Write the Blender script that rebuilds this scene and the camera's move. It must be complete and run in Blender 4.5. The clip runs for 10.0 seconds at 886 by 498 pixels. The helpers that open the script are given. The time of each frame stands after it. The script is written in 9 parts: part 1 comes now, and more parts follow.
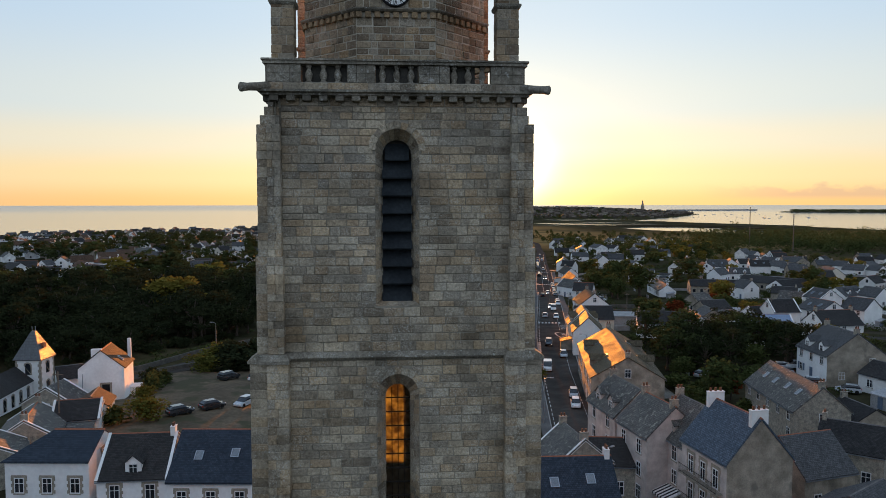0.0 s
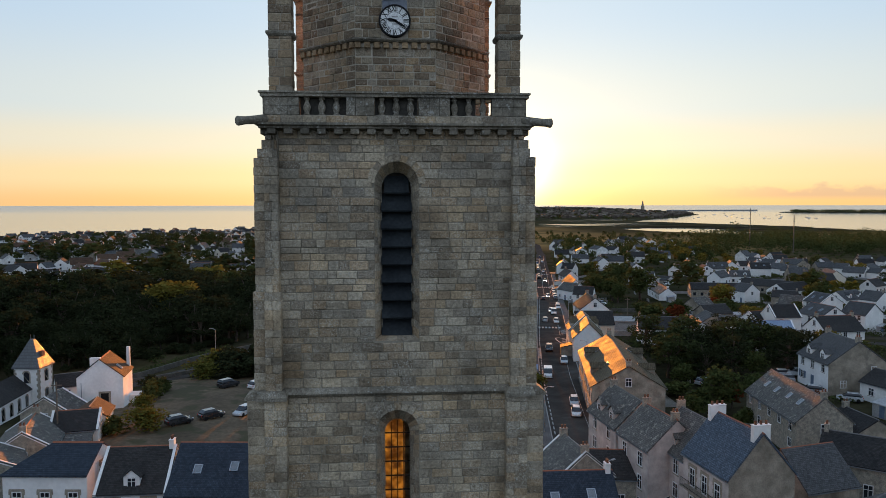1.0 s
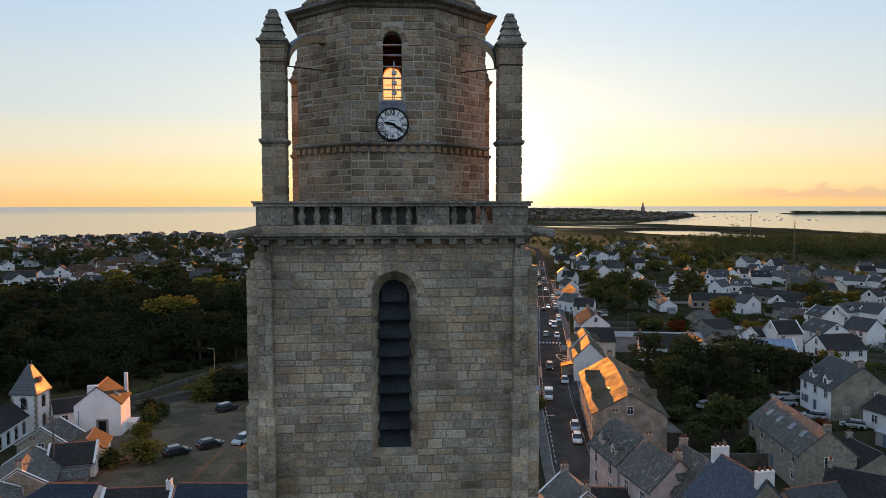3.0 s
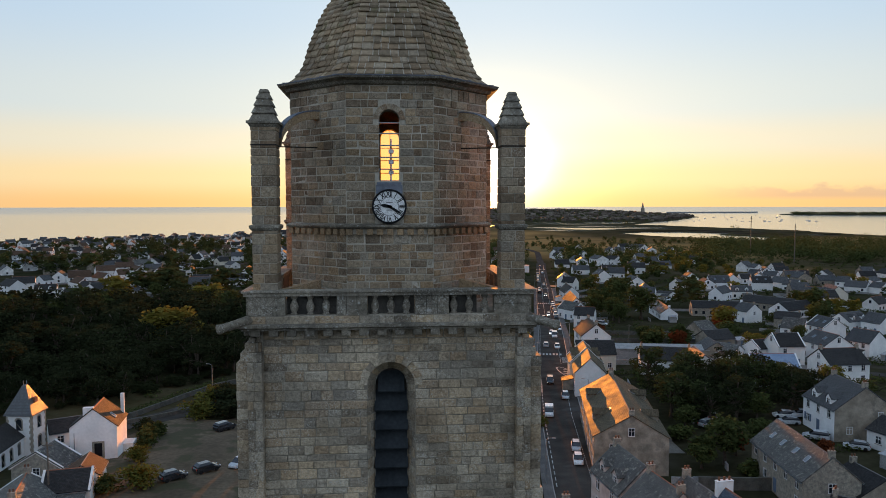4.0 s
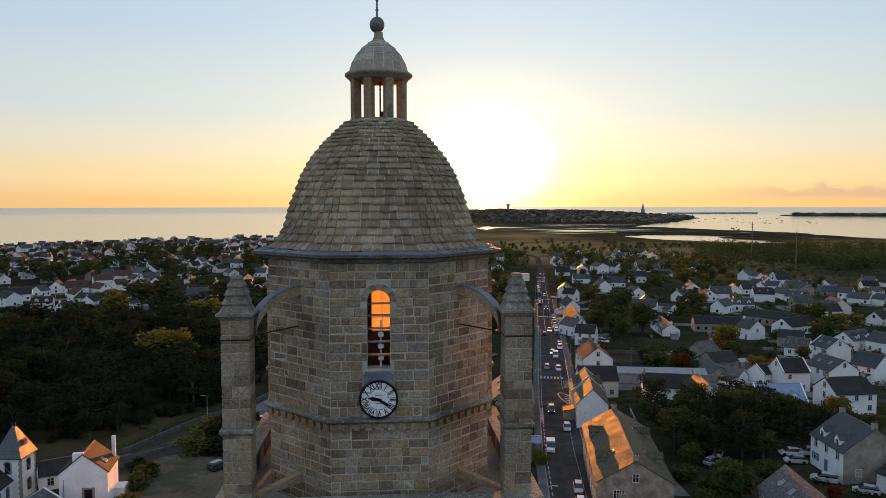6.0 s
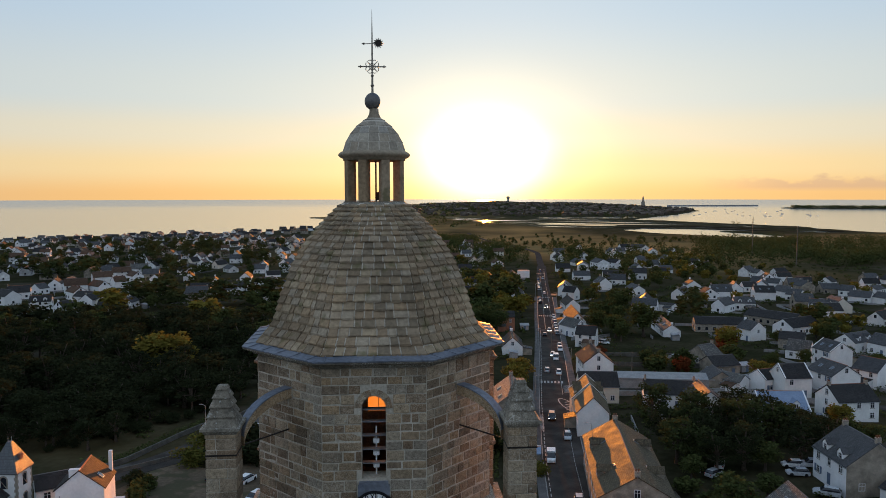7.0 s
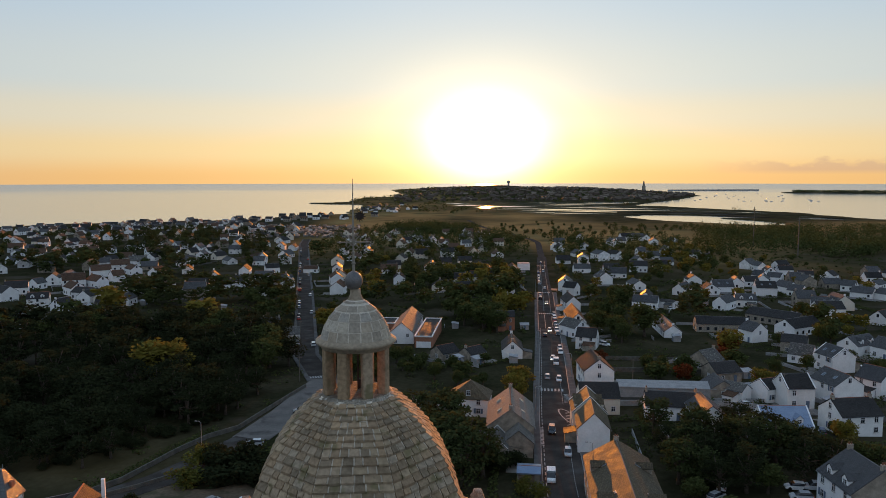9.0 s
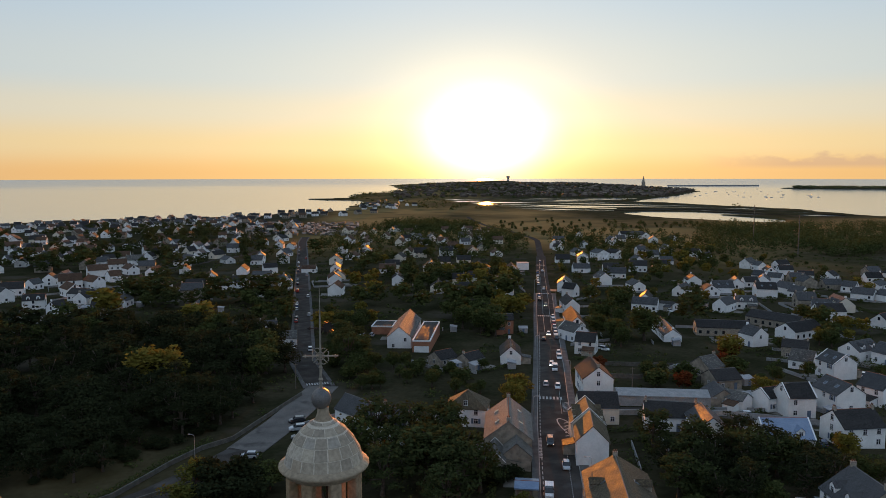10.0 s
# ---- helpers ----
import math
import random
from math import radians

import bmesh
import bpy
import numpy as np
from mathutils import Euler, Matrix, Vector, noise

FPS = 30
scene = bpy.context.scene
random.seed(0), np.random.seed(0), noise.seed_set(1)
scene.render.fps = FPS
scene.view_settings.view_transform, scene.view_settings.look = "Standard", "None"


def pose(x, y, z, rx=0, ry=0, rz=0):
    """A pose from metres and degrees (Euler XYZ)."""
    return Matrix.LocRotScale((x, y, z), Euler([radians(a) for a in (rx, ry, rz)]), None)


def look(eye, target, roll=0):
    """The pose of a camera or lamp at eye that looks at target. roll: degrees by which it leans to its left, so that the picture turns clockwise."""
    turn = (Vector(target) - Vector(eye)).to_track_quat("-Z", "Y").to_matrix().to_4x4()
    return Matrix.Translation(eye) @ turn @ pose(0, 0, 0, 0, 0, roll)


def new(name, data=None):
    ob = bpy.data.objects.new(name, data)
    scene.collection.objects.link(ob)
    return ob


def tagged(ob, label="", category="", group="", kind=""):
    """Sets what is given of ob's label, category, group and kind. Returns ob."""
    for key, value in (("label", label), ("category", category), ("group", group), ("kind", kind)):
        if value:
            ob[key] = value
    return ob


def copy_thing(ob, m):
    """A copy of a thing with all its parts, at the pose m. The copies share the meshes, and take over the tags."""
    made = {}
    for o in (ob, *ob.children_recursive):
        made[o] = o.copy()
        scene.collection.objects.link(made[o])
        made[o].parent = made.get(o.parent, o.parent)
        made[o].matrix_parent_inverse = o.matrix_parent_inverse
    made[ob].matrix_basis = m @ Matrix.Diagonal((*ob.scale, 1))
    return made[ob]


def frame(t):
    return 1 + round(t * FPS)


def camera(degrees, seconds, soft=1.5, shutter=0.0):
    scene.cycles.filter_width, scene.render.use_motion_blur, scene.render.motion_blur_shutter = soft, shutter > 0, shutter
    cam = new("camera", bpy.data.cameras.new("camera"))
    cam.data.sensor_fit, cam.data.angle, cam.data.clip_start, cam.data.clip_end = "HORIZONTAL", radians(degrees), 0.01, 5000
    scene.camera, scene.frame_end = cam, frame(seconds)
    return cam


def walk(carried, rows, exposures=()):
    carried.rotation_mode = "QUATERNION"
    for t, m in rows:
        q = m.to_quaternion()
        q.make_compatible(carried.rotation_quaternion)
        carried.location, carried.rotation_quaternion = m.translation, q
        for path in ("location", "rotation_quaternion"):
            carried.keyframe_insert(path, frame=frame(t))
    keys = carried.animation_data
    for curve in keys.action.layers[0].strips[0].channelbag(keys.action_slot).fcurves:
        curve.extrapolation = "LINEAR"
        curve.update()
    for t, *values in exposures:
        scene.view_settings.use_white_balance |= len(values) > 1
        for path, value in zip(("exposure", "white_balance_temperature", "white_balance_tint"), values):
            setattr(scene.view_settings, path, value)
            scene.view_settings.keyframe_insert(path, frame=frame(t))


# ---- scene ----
cam = camera(62.4, 10.0, 0.5)
PATH = [
    (0, (-0.45, -35.024, 35.951), (-0.296, -33.034, 35.827), -0.05),
    (0.5, (-0.431, -34.695, 36.645), (-0.277, -32.705, 36.521), -0.05),
    (1, (-0.415, -34.489, 37.308), (-0.261, -32.498, 37.184), -0.05),
    (1.5, (-0.392, -34.448, 38.083), (-0.238, -32.458, 37.959), -0.05),
    (2, (-0.369, -34.251, 39.093), (-0.215, -32.261, 38.97), -0.05),
    (2.5, (-0.33, -33.881, 40.21), (-0.177, -31.891, 40.087), -0.05),
    (4, (-0.146, -31.86, 44.824), (0.008, -29.87, 44.701), -0.05),
    (4.5, (-0.056, -31.072, 46.421), (0.098, -29.082, 46.298), -0.05),
    (5, (0.056, -30.171, 48.008), (0.21, -28.181, 47.886), -0.05),
    (5.5, (0.168, -29.253, 49.625), (0.322, -27.262, 49.503), -0.05),
    (7, (0.416, -26.696, 54.685), (0.57, -24.708, 54.538), -0.05),
    (7.5, (0.501, -25.863, 56.416), (0.655, -23.876, 56.251), -0.05),
    (8, (0.598, -25.089, 58.097), (0.752, -23.103, 57.916), -0.05),
    (8.5, (0.746, -24.509, 59.652), (0.899, -22.524, 59.466), -0.05),
    (9, (1.013, -23.293, 61.296), (1.166, -21.308, 61.103), -0.05),
    (9.5, (1.361, -21.883, 62.865), (1.515, -19.899, 62.664), -0.05),
    (10, (1.844, -20.518, 64.435), (1.998, -18.535, 64.228), -0.05),
]
walk(cam, [(t, look(eye, target, roll)) for t, eye, target, roll in PATH], [(0, 3.4), (5, 3.36), (7, 3.22), (10, 3.15)])

# ---- world, sun ----
SUN_AZ, SUN_EL = radians(7.7), radians(2.2)
SUN = Vector((math.sin(SUN_AZ) * math.cos(SUN_EL), math.cos(SUN_AZ) * math.cos(SUN_EL), math.sin(SUN_EL)))
world = bpy.data.worlds.new("sky")
scene.world = world
world.use_nodes = True
wn, wl = world.node_tree.nodes, world.node_tree.links
for n_ in list(wn):
    wn.remove(n_)


def wnode(kind, **kw):
    n = wn.new(kind)
    for k, v in kw.items():
        if k == "op":
            n.operation = v
        elif k == "blend":
            n.blend_type = v
    return n


w_out, w_bg = wnode("ShaderNodeOutputWorld"), wnode("ShaderNodeBackground")
sky = wnode("ShaderNodeTexSky")
sky.sky_type, sky.sun_disc = "NISHITA", False
sky.sun_elevation, sky.sun_rotation = SUN_EL, SUN_AZ
sky.altitude, sky.air_density, sky.dust_density, sky.ozone_density = 50, 1.0, 1.2, 2.0
co = wnode("ShaderNodeTexCoord")
sep = wnode("ShaderNodeSeparateXYZ")
wl.new(co.outputs["Generated"], sep.inputs[0])
# height above the horizon gives the blue-to-amber fall of the evening sky
el = wnode("ShaderNodeValToRGB")
el.color_ramp.interpolation = "EASE"
for i_, (p_, c_) in enumerate(((0.0, (0.88, 0.52, 0.20)), (0.035, (0.86, 0.65, 0.35)), (0.08, (0.74, 0.68, 0.54)), (0.125, (0.60, 0.66, 0.67)), (0.25, (0.46, 0.60, 0.75)), (0.60, (0.22, 0.36, 0.58)))):
    e_ = el.color_ramp.elements[i_] if i_ < 2 else el.color_ramp.elements.new(p_)
    e_.position, e_.color = p_, (*c_, 1)
wl.new(sep.outputs[2], el.inputs[0])
dotn = wnode("ShaderNodeVectorMath", op="DOT_PRODUCT")
wl.new(co.outputs["Generated"], dotn.inputs[0])
dotn.inputs[1].default_value = SUN
# the western half is bright, the eastern sky behind is a dim blue
west = wnode("ShaderNodeMapRange")
west.inputs["From Min"].default_value, west.inputs["From Max"].default_value = -0.6, 0.9
west.inputs["To Min"].default_value, west.inputs["To Max"].default_value = 0.0, 1.0
wl.new(dotn.outputs["Value"], west.inputs["Value"])
east = wnode("ShaderNodeMix")
east.data_type = "RGBA"
wl.new(west.outputs[0], east.inputs[0])
east.inputs[6].default_value = (0.455, 0.57, 0.735, 1)
wl.new(el.outputs[0], east.inputs[7])
# glow round the low sun
# glow spreads wider than high along the hazy horizon
GLOW_EL, WIDE = radians(2.9), 1.42
side_ = Vector((math.cos(SUN_AZ), -math.sin(SUN_AZ), 0))
gside, gscale, gsub, gnorm, gdot = wnode("ShaderNodeVectorMath", op="DOT_PRODUCT"), wnode("ShaderNodeVectorMath", op="SCALE"), wnode("ShaderNodeVectorMath", op="SUBTRACT"), wnode("ShaderNodeVectorMath", op="NORMALIZE"), wnode("ShaderNodeVectorMath", op="DOT_PRODUCT")
wl.new(co.outputs["Generated"], gside.inputs[0])
gside.inputs[1].default_value = side_ * (1 - 1 / WIDE)
gscale.inputs[0].default_value = side_
wl.new(gside.outputs["Value"], gscale.inputs["Scale"])
wl.new(co.outputs["Generated"], gsub.inputs[0]), wl.new(gscale.outputs[0], gsub.inputs[1])
wl.new(gsub.outputs[0], gnorm.inputs[0]), wl.new(gnorm.outputs[0], gdot.inputs[0])
gdot.inputs[1].default_value = (math.sin(SUN_AZ) * math.cos(GLOW_EL), math.cos(SUN_AZ) * math.cos(GLOW_EL), math.sin(GLOW_EL))
ang = wnode("ShaderNodeMath", op="ARCCOSINE")
wl.new(gdot.outputs["Value"], ang.inputs[0])
angm = wnode("ShaderNodeMath", op="DIVIDE")
wl.new(ang.outputs[0], angm.inputs[0])
angm.inputs[1].default_value = radians(40)
glow = wnode("ShaderNodeValToRGB")
glow.color_ramp.interpolation = "B_SPLINE"
for i_, (p_, c_) in enumerate(((0.0, (4.5, 4.0, 3.0)), (0.034, (4.0, 3.4, 2.4)), (0.066, (1.4, 1.2, 0.75)), (0.115, (0.34, 0.30, 0.16)), (0.21, (0.17, 0.155, 0.09)), (0.42, (0.085, 0.078, 0.045)), (0.65, (0.03, 0.026, 0.012)), (1.0, (0, 0, 0)))):
    e_ = glow.color_ramp.elements[i_] if i_ < 2 else glow.color_ramp.elements.new(p_)
    e_.position, e_.color = p_, (*c_, 1)
wl.new(angm.outputs[0], glow.inputs[0])
add1 = wnode("ShaderNodeMix")
add1.data_type, add1.blend_type = "RGBA", "ADD"
add1.inputs[0].default_value = 1
wl.new(east.outputs[2], add1.inputs[6])
wl.new(glow.outputs[0], add1.inputs[7])
# low bank of puffy cloud in the north-west, with thin streaks over it
def clouds(scale, gain, soft, base, top):
    """Billows whose tops follow a noise; returns a mask."""
    mp, no, hi, cut, lo, mul = wnode("ShaderNodeMapping"), wnode("ShaderNodeTexNoise"), wnode("ShaderNodeMath", op="MULTIPLY_ADD"), wnode("ShaderNodeMapRange"), wnode("ShaderNodeMapRange"), wnode("ShaderNodeMath", op="MULTIPLY")
    mp.inputs["Scale"].default_value = scale
    no.inputs["Scale"].default_value, no.inputs["Detail"].default_value, no.inputs["Roughness"].default_value = 1.0, 6, 0.6
    wl.new(co.outputs["Generated"], mp.inputs[0]), wl.new(mp.outputs[0], no.inputs[0])
    neg = wnode("ShaderNodeMath", op="MULTIPLY_ADD")
    wl.new(sep.outputs[2], neg.inputs[0])
    neg.inputs[1].default_value, neg.inputs[2].default_value = -1.0, top
    wl.new(no.outputs[0], hi.inputs[0])
    hi.inputs[1].default_value = gain
    wl.new(neg.outputs[0], hi.inputs[2])
    cut.inputs["From Min"].default_value, cut.inputs["From Max"].default_value = 0.0, soft
    wl.new(hi.outputs[0], cut.inputs["Value"])
    lo.inputs["From Min"].default_value, lo.inputs["From Max"].default_value = base, base + 0.006
    wl.new(sep.outputs[2], lo.inputs["Value"])
    wl.new(cut.outputs[0], mul.inputs[0]), wl.new(lo.outputs[0], mul.inputs[1])
    return mul.outputs[0]


cx = wnode("ShaderNodeMapRange")
cx.inputs["From Min"].default_value, cx.inputs["From Max"].default_value = 0.40, 0.50
wl.new(sep.outputs[0], cx.inputs["Value"])
m2_, m3_ = wnode("ShaderNodeMath", op="MULTIPLY"), wnode("ShaderNodeMath", op="MULTIPLY")
wl.new(clouds((26, 26, 70), 0.045, 0.007, 0.004, 0.000), m2_.inputs[0]), wl.new(cx.outputs[0], m2_.inputs[1])
wl.new(m2_.outputs[0], m3_.inputs[0])
m3_.inputs[1].default_value = 0.6
cloud = wnode("ShaderNodeMix")
cloud.data_type = "RGBA"
wl.new(m3_.outputs[0], cloud.inputs[0])
wl.new(add1.outputs[2], cloud.inputs[6])
cloud.inputs[7].default_value = (0.62, 0.43, 0.31, 1)
# a share of the physical sky over all
nis = wnode("ShaderNodeMix")
nis.data_type, nis.blend_type = "RGBA", "ADD"
nis.inputs[0].default_value = 0.02
wl.new(cloud.outputs[2], nis.inputs[6])
wl.new(sky.outputs[0], nis.inputs[7])
wl.new(nis.outputs[2], w_bg.inputs[0])
w_bg.inputs[1].default_value = 0.1
wl.new(w_bg.outputs[0], w_out.inputs[0])

sun_data = bpy.data.lights.new("sun", "SUN")
sun_data.energy, sun_data.angle, sun_data.color = 1.05, radians(0.6), (1.0, 0.31, 0.035)
sun = new("sun", sun_data)
sun.matrix_world = look(SUN * 100, (0, 0, 0))


# ---- materials ----
def mat(name, c1, c2, scale=0.6, rough=0.85, metal=0.0, bump=0.25, dist=0.02, rnd="", ramp=(), amount=0.6, spots=None, fine=9.0, spec=0.1, grain=(0.72, 1.22), stain=0.0, speck=0.0):
    m = bpy.data.materials.new(name)
    m.use_nodes = True
    N, L = m.node_tree.nodes, m.node_tree.links
    b = N["Principled BSDF"]
    b.inputs["Roughness"].default_value, b.inputs["Metallic"].default_value = rough, metal
    b.inputs["Specular IOR Level"].default_value = spec
    g = N.new("ShaderNodeNewGeometry")

    def noise_(s, d=5):
        n = N.new("ShaderNodeTexNoise")
        n.inputs["Scale"].default_value, n.inputs["Detail"].default_value = s, d
        L.new(g.outputs["Position"], n.inputs["Vector"])
        return n

    def mix(kind, fac, a, bb):
        n = N.new("ShaderNodeMix")
        n.data_type, n.blend_type = "RGBA", kind
        for i, v in ((0, fac), (6, a), (7, bb)):
            if isinstance(v, (int, float)):
                n.inputs[i].default_value = v
            elif isinstance(v, tuple):
                n.inputs[i].default_value = (*v, 1)
            else:
                L.new(v, n.inputs[i])
        return n.outputs[2]

    def rng(src, a, bb, lo, hi):
        n = N.new("ShaderNodeMapRange")
        for i, v in enumerate((a, bb, lo, hi), 1):
            n.inputs[i].default_value = v
        L.new(src, n.inputs[0])
        return n.outputs[0]

    big, small = noise_(scale), noise_(scale * fine)
    col = mix("MIX", rng(big.outputs[0], 0.32, 0.68, 0, 1), c1, c2)
    if rnd:
        if rnd == "object":
            r = N.new("ShaderNodeObjectInfo").outputs["Random"]
        else:
            r = g.outputs["Random Per Island"]
        cr = N.new("ShaderNodeValToRGB")
        cr.color_ramp.interpolation = "CONSTANT" if len(ramp) > 5 else "LINEAR"
        for i, c in enumerate(ramp):
            at_ = i / (len(ramp) - (0 if len(ramp) > 5 else 1))
            e = cr.color_ramp.elements[i] if i < 2 else cr.color_ramp.elements.new(at_)
            e.position = at_
            e.color = (*c, 1)
        L.new(r, cr.inputs[0])
        col = mix("MIX", amount, col, cr.outputs[0])
    v = rng(small.outputs[0], 0.25, 0.75, *grain)
    col = mix("MULTIPLY", 1.0, col, v)
    if stain:
        st = noise_(0.45, 6)
        col = mix("MULTIPLY", 1.0, col, rng(st.outputs[0], 0.30, 0.72, 1 - stain, 1 + stain * 0.5))
    if speck:
        # pale lichen crumbs, thick in some patches and absent in others
        where, crumb = noise_(0.9, 4), noise_(26.0, 2)
        col = mix("MIX", rng(crumb.outputs[0], 0.54, 0.66, 0, 1), mix("MULTIPLY", 1.0, col, rng(crumb.outputs[0], 0.30, 0.5, 0.62, 1.0)), mix("MIX", rng(where.outputs[0], 0.42, 0.62, 0, speck), col, (0.56, 0.545, 0.49)))
    if spots:
        s = noise_(spots[1], 3)
        col = mix("MIX", rng(s.outputs[0], spots[2], spots[2] + 0.08, 0, 0.75), col, spots[0])
    L.new(col, b.inputs["Base Color"])
    L.new(rng(big.outputs[0], 0.3, 0.7, max(0, rough - 0.1), min(1, rough + 0.1)), b.inputs["Roughness"])
    bp = N.new("ShaderNodeBump")
    bp.inputs["Strength"].default_value, bp.inputs["Distance"].default_value = bump, dist
    L.new(small.outputs[0], bp.inputs["Height"])
    L.new(bp.outputs[0], b.inputs["Normal"])
    return m


GREYS = ((0.419, 0.306, 0.194), (0.483, 0.405, 0.301), (0.338, 0.294, 0.229), (0.547, 0.408, 0.256), (0.228, 0.179, 0.126), (0.565, 0.476, 0.354), (0.437, 0.306, 0.183), (0.437, 0.375, 0.286), (0.273, 0.230, 0.176), (0.520, 0.434, 0.316), (0.374, 0.319, 0.244), (0.465, 0.362, 0.244))
TANS = ((0.338, 0.249, 0.167), (0.417, 0.291, 0.174), (0.314, 0.265, 0.205), (0.220, 0.134, 0.076), (0.449, 0.343, 0.226), (0.173, 0.119, 0.076), (0.393, 0.254, 0.133), (0.354, 0.276, 0.192), (0.260, 0.182, 0.118), (0.440, 0.354, 0.250), (0.370, 0.269, 0.167))
SLABS = ((0.36, 0.265, 0.165), (0.43, 0.325, 0.205), (0.25, 0.18, 0.11), (0.38, 0.26, 0.15), (0.39, 0.315, 0.225), (0.29, 0.20, 0.12), (0.21, 0.16, 0.105), (0.38, 0.285, 0.19))
LICHEN = (0.47, 0.46, 0.42)
M = {}
for key, tag in (("object", "_b"), ("island", "")):
    M["grey" + tag] = mat("granite_grey" + tag, (0.31, 0.285, 0.245), (0.52, 0.395, 0.25), 0.33, 0.9, bump=1.0, dist=0.04, stain=0.5, grain=(0.62, 1.36), fine=26, rnd=key, ramp=GREYS, amount=0.70, spots=(LICHEN, 9.0, 0.64), speck=0.8)
    M["tan" + tag] = mat("granite_tan" + tag, (0.25, 0.215, 0.16), (0.36, 0.285, 0.195), 0.8, 0.9, bump=0.9, dist=0.035, stain=0.4, grain=(0.65, 1.35), fine=11, rnd=key, ramp=TANS, amount=0.68, spots=(LICHEN, 4.0, 0.68), speck=0.35)
    M["slab" + tag] = mat("granite_slab" + tag, (0.29, 0.23, 0.16), (0.385, 0.305, 0.215), 0.6, 0.9, bump=0.7, dist=0.03, stain=0.35, grain=(0.7, 1.3), fine=14, rnd=key, ramp=SLABS, amount=0.72, spots=((0.14, 0.125, 0.06), 1.5, 0.60))
M["cupola"] = mat("pale_granite_cupola", (0.42, 0.36, 0.28), (0.54, 0.47, 0.37), 0.9, 0.9, bump=0.8, dist=0.03, stain=0.35, grain=(0.72, 1.25), fine=11, rnd="object", ramp=((0.42, 0.355, 0.27), (0.50, 0.43, 0.33), (0.34, 0.29, 0.225), (0.46, 0.375, 0.275), (0.41, 0.37, 0.31), (0.53, 0.465, 0.37)), amount=0.85)
M["cupola_mortar"] = mat("pale_cupola_mortar", (0.52, 0.46, 0.37), (0.62, 0.55, 0.45), 2, 0.95)
M["mould"] = mat("granite_moulding", (0.20, 0.18, 0.145), (0.32, 0.275, 0.21), 0.8, 0.9, bump=0.8, stain=0.45, grain=(0.6, 1.35), dist=0.03, spots=(LICHEN, 7.0, 0.62), speck=0.7)
M["mortar"] = mat("lime_mortar", (0.22, 0.195, 0.155), (0.38, 0.335, 0.265), 1.2, 0.95, bump=0.4)
M["mortar_pale"] = mat("pale_lime_mortar", (0.60, 0.535, 0.435), (0.70, 0.63, 0.52), 1.2, 0.95, bump=0.4)
M["mortar_tan"] = mat("weathered_lime_mortar", (0.40, 0.355, 0.28), (0.55, 0.49, 0.40), 1.2, 0.95, bump=0.4)
M["lead"] = mat("lead_sheet", (0.15, 0.17, 0.21), (0.23, 0.245, 0.28), 0.9, 0.55, metal=0.3, bump=0.15)
M["louvre"] = mat("slate_louvre", (0.020, 0.024, 0.028), (0.038, 0.045, 0.05), 0.8, 0.6, bump=0.2)
M["net"] = mat("dark_netting", (0.07, 0.066, 0.058), (0.12, 0.11, 0.095), 3, 0.95)
# near black for inner floors and ceilings: their shade is in the colour
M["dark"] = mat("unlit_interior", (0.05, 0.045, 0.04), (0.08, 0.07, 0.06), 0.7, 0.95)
M["iron"] = mat("wrought_iron", (0.03, 0.028, 0.025), (0.06, 0.05, 0.045), 4, 0.6, metal=0.6)
# iron of the cross, lightened in colour for the sky reflected on it
M["pale_iron"] = mat("iron_cross_sky_sheen", (0.24, 0.215, 0.175), (0.36, 0.32, 0.26), 4, 0.6, metal=0.3)
M["orb"] = mat("patinated_copper_ball", (0.13, 0.13, 0.135), (0.22, 0.20, 0.18), 3, 0.5, metal=0.4)
M["dial"] = mat("white_enamel_dial", (0.80, 0.80, 0.79), (0.86, 0.86, 0.84), 2, 0.4, bump=0.05)
M["black"] = mat("black_paint", (0.012, 0.012, 0.014), (0.02, 0.02, 0.022), 3, 0.4)
# walls and roofs of the town
WALLS = {"w": mat("white_render", (0.74, 0.74, 0.73), (0.82, 0.81, 0.79), 0.25, 0.9, bump=0.15, grain=(0.92, 1.05), rnd="object", ramp=((0.70, 0.69, 0.66), (0.80, 0.80, 0.80), (0.86, 0.86, 0.86), (0.78, 0.77, 0.74), (0.84, 0.84, 0.83)), amount=0.8, stain=0.10),
         "c": mat("cream_render", (0.62, 0.57, 0.47), (0.70, 0.64, 0.54), 0.25, 0.9, bump=0.15, grain=(0.92, 1.05)),
         "g": mat("worn_brown_render", (0.23, 0.20, 0.158), (0.40, 0.345, 0.275), 0.75, 0.92, bump=0.6, grain=(0.80, 1.15), stain=0.35, fine=9, spots=((0.15, 0.135, 0.115), 0.45, 0.60)),
         "s": mat("rubble_stone", (0.21, 0.19, 0.16), (0.40, 0.355, 0.285), 2.2, 0.92, bump=0.9, dist=0.05, fine=4),
         "p": mat("aged_pinkish_render", (0.46, 0.405, 0.375), (0.58, 0.52, 0.48), 0.9, 0.9, bump=0.3, grain=(0.90, 1.06), stain=0.22, fine=7),
         "b": mat("red_brick", (0.30, 0.13, 0.08), (0.38, 0.18, 0.11), 0.5, 0.9, bump=0.3)}

FAR_WALL = {"w": mat("far_white_render", (0.62, 0.62, 0.61), (0.74, 0.73, 0.71), 0.05, 0.9, rnd="island", ramp=((0.56, 0.54, 0.50), (0.80, 0.80, 0.80), (0.84, 0.84, 0.83), (0.74, 0.72, 0.68)), amount=0.8)}

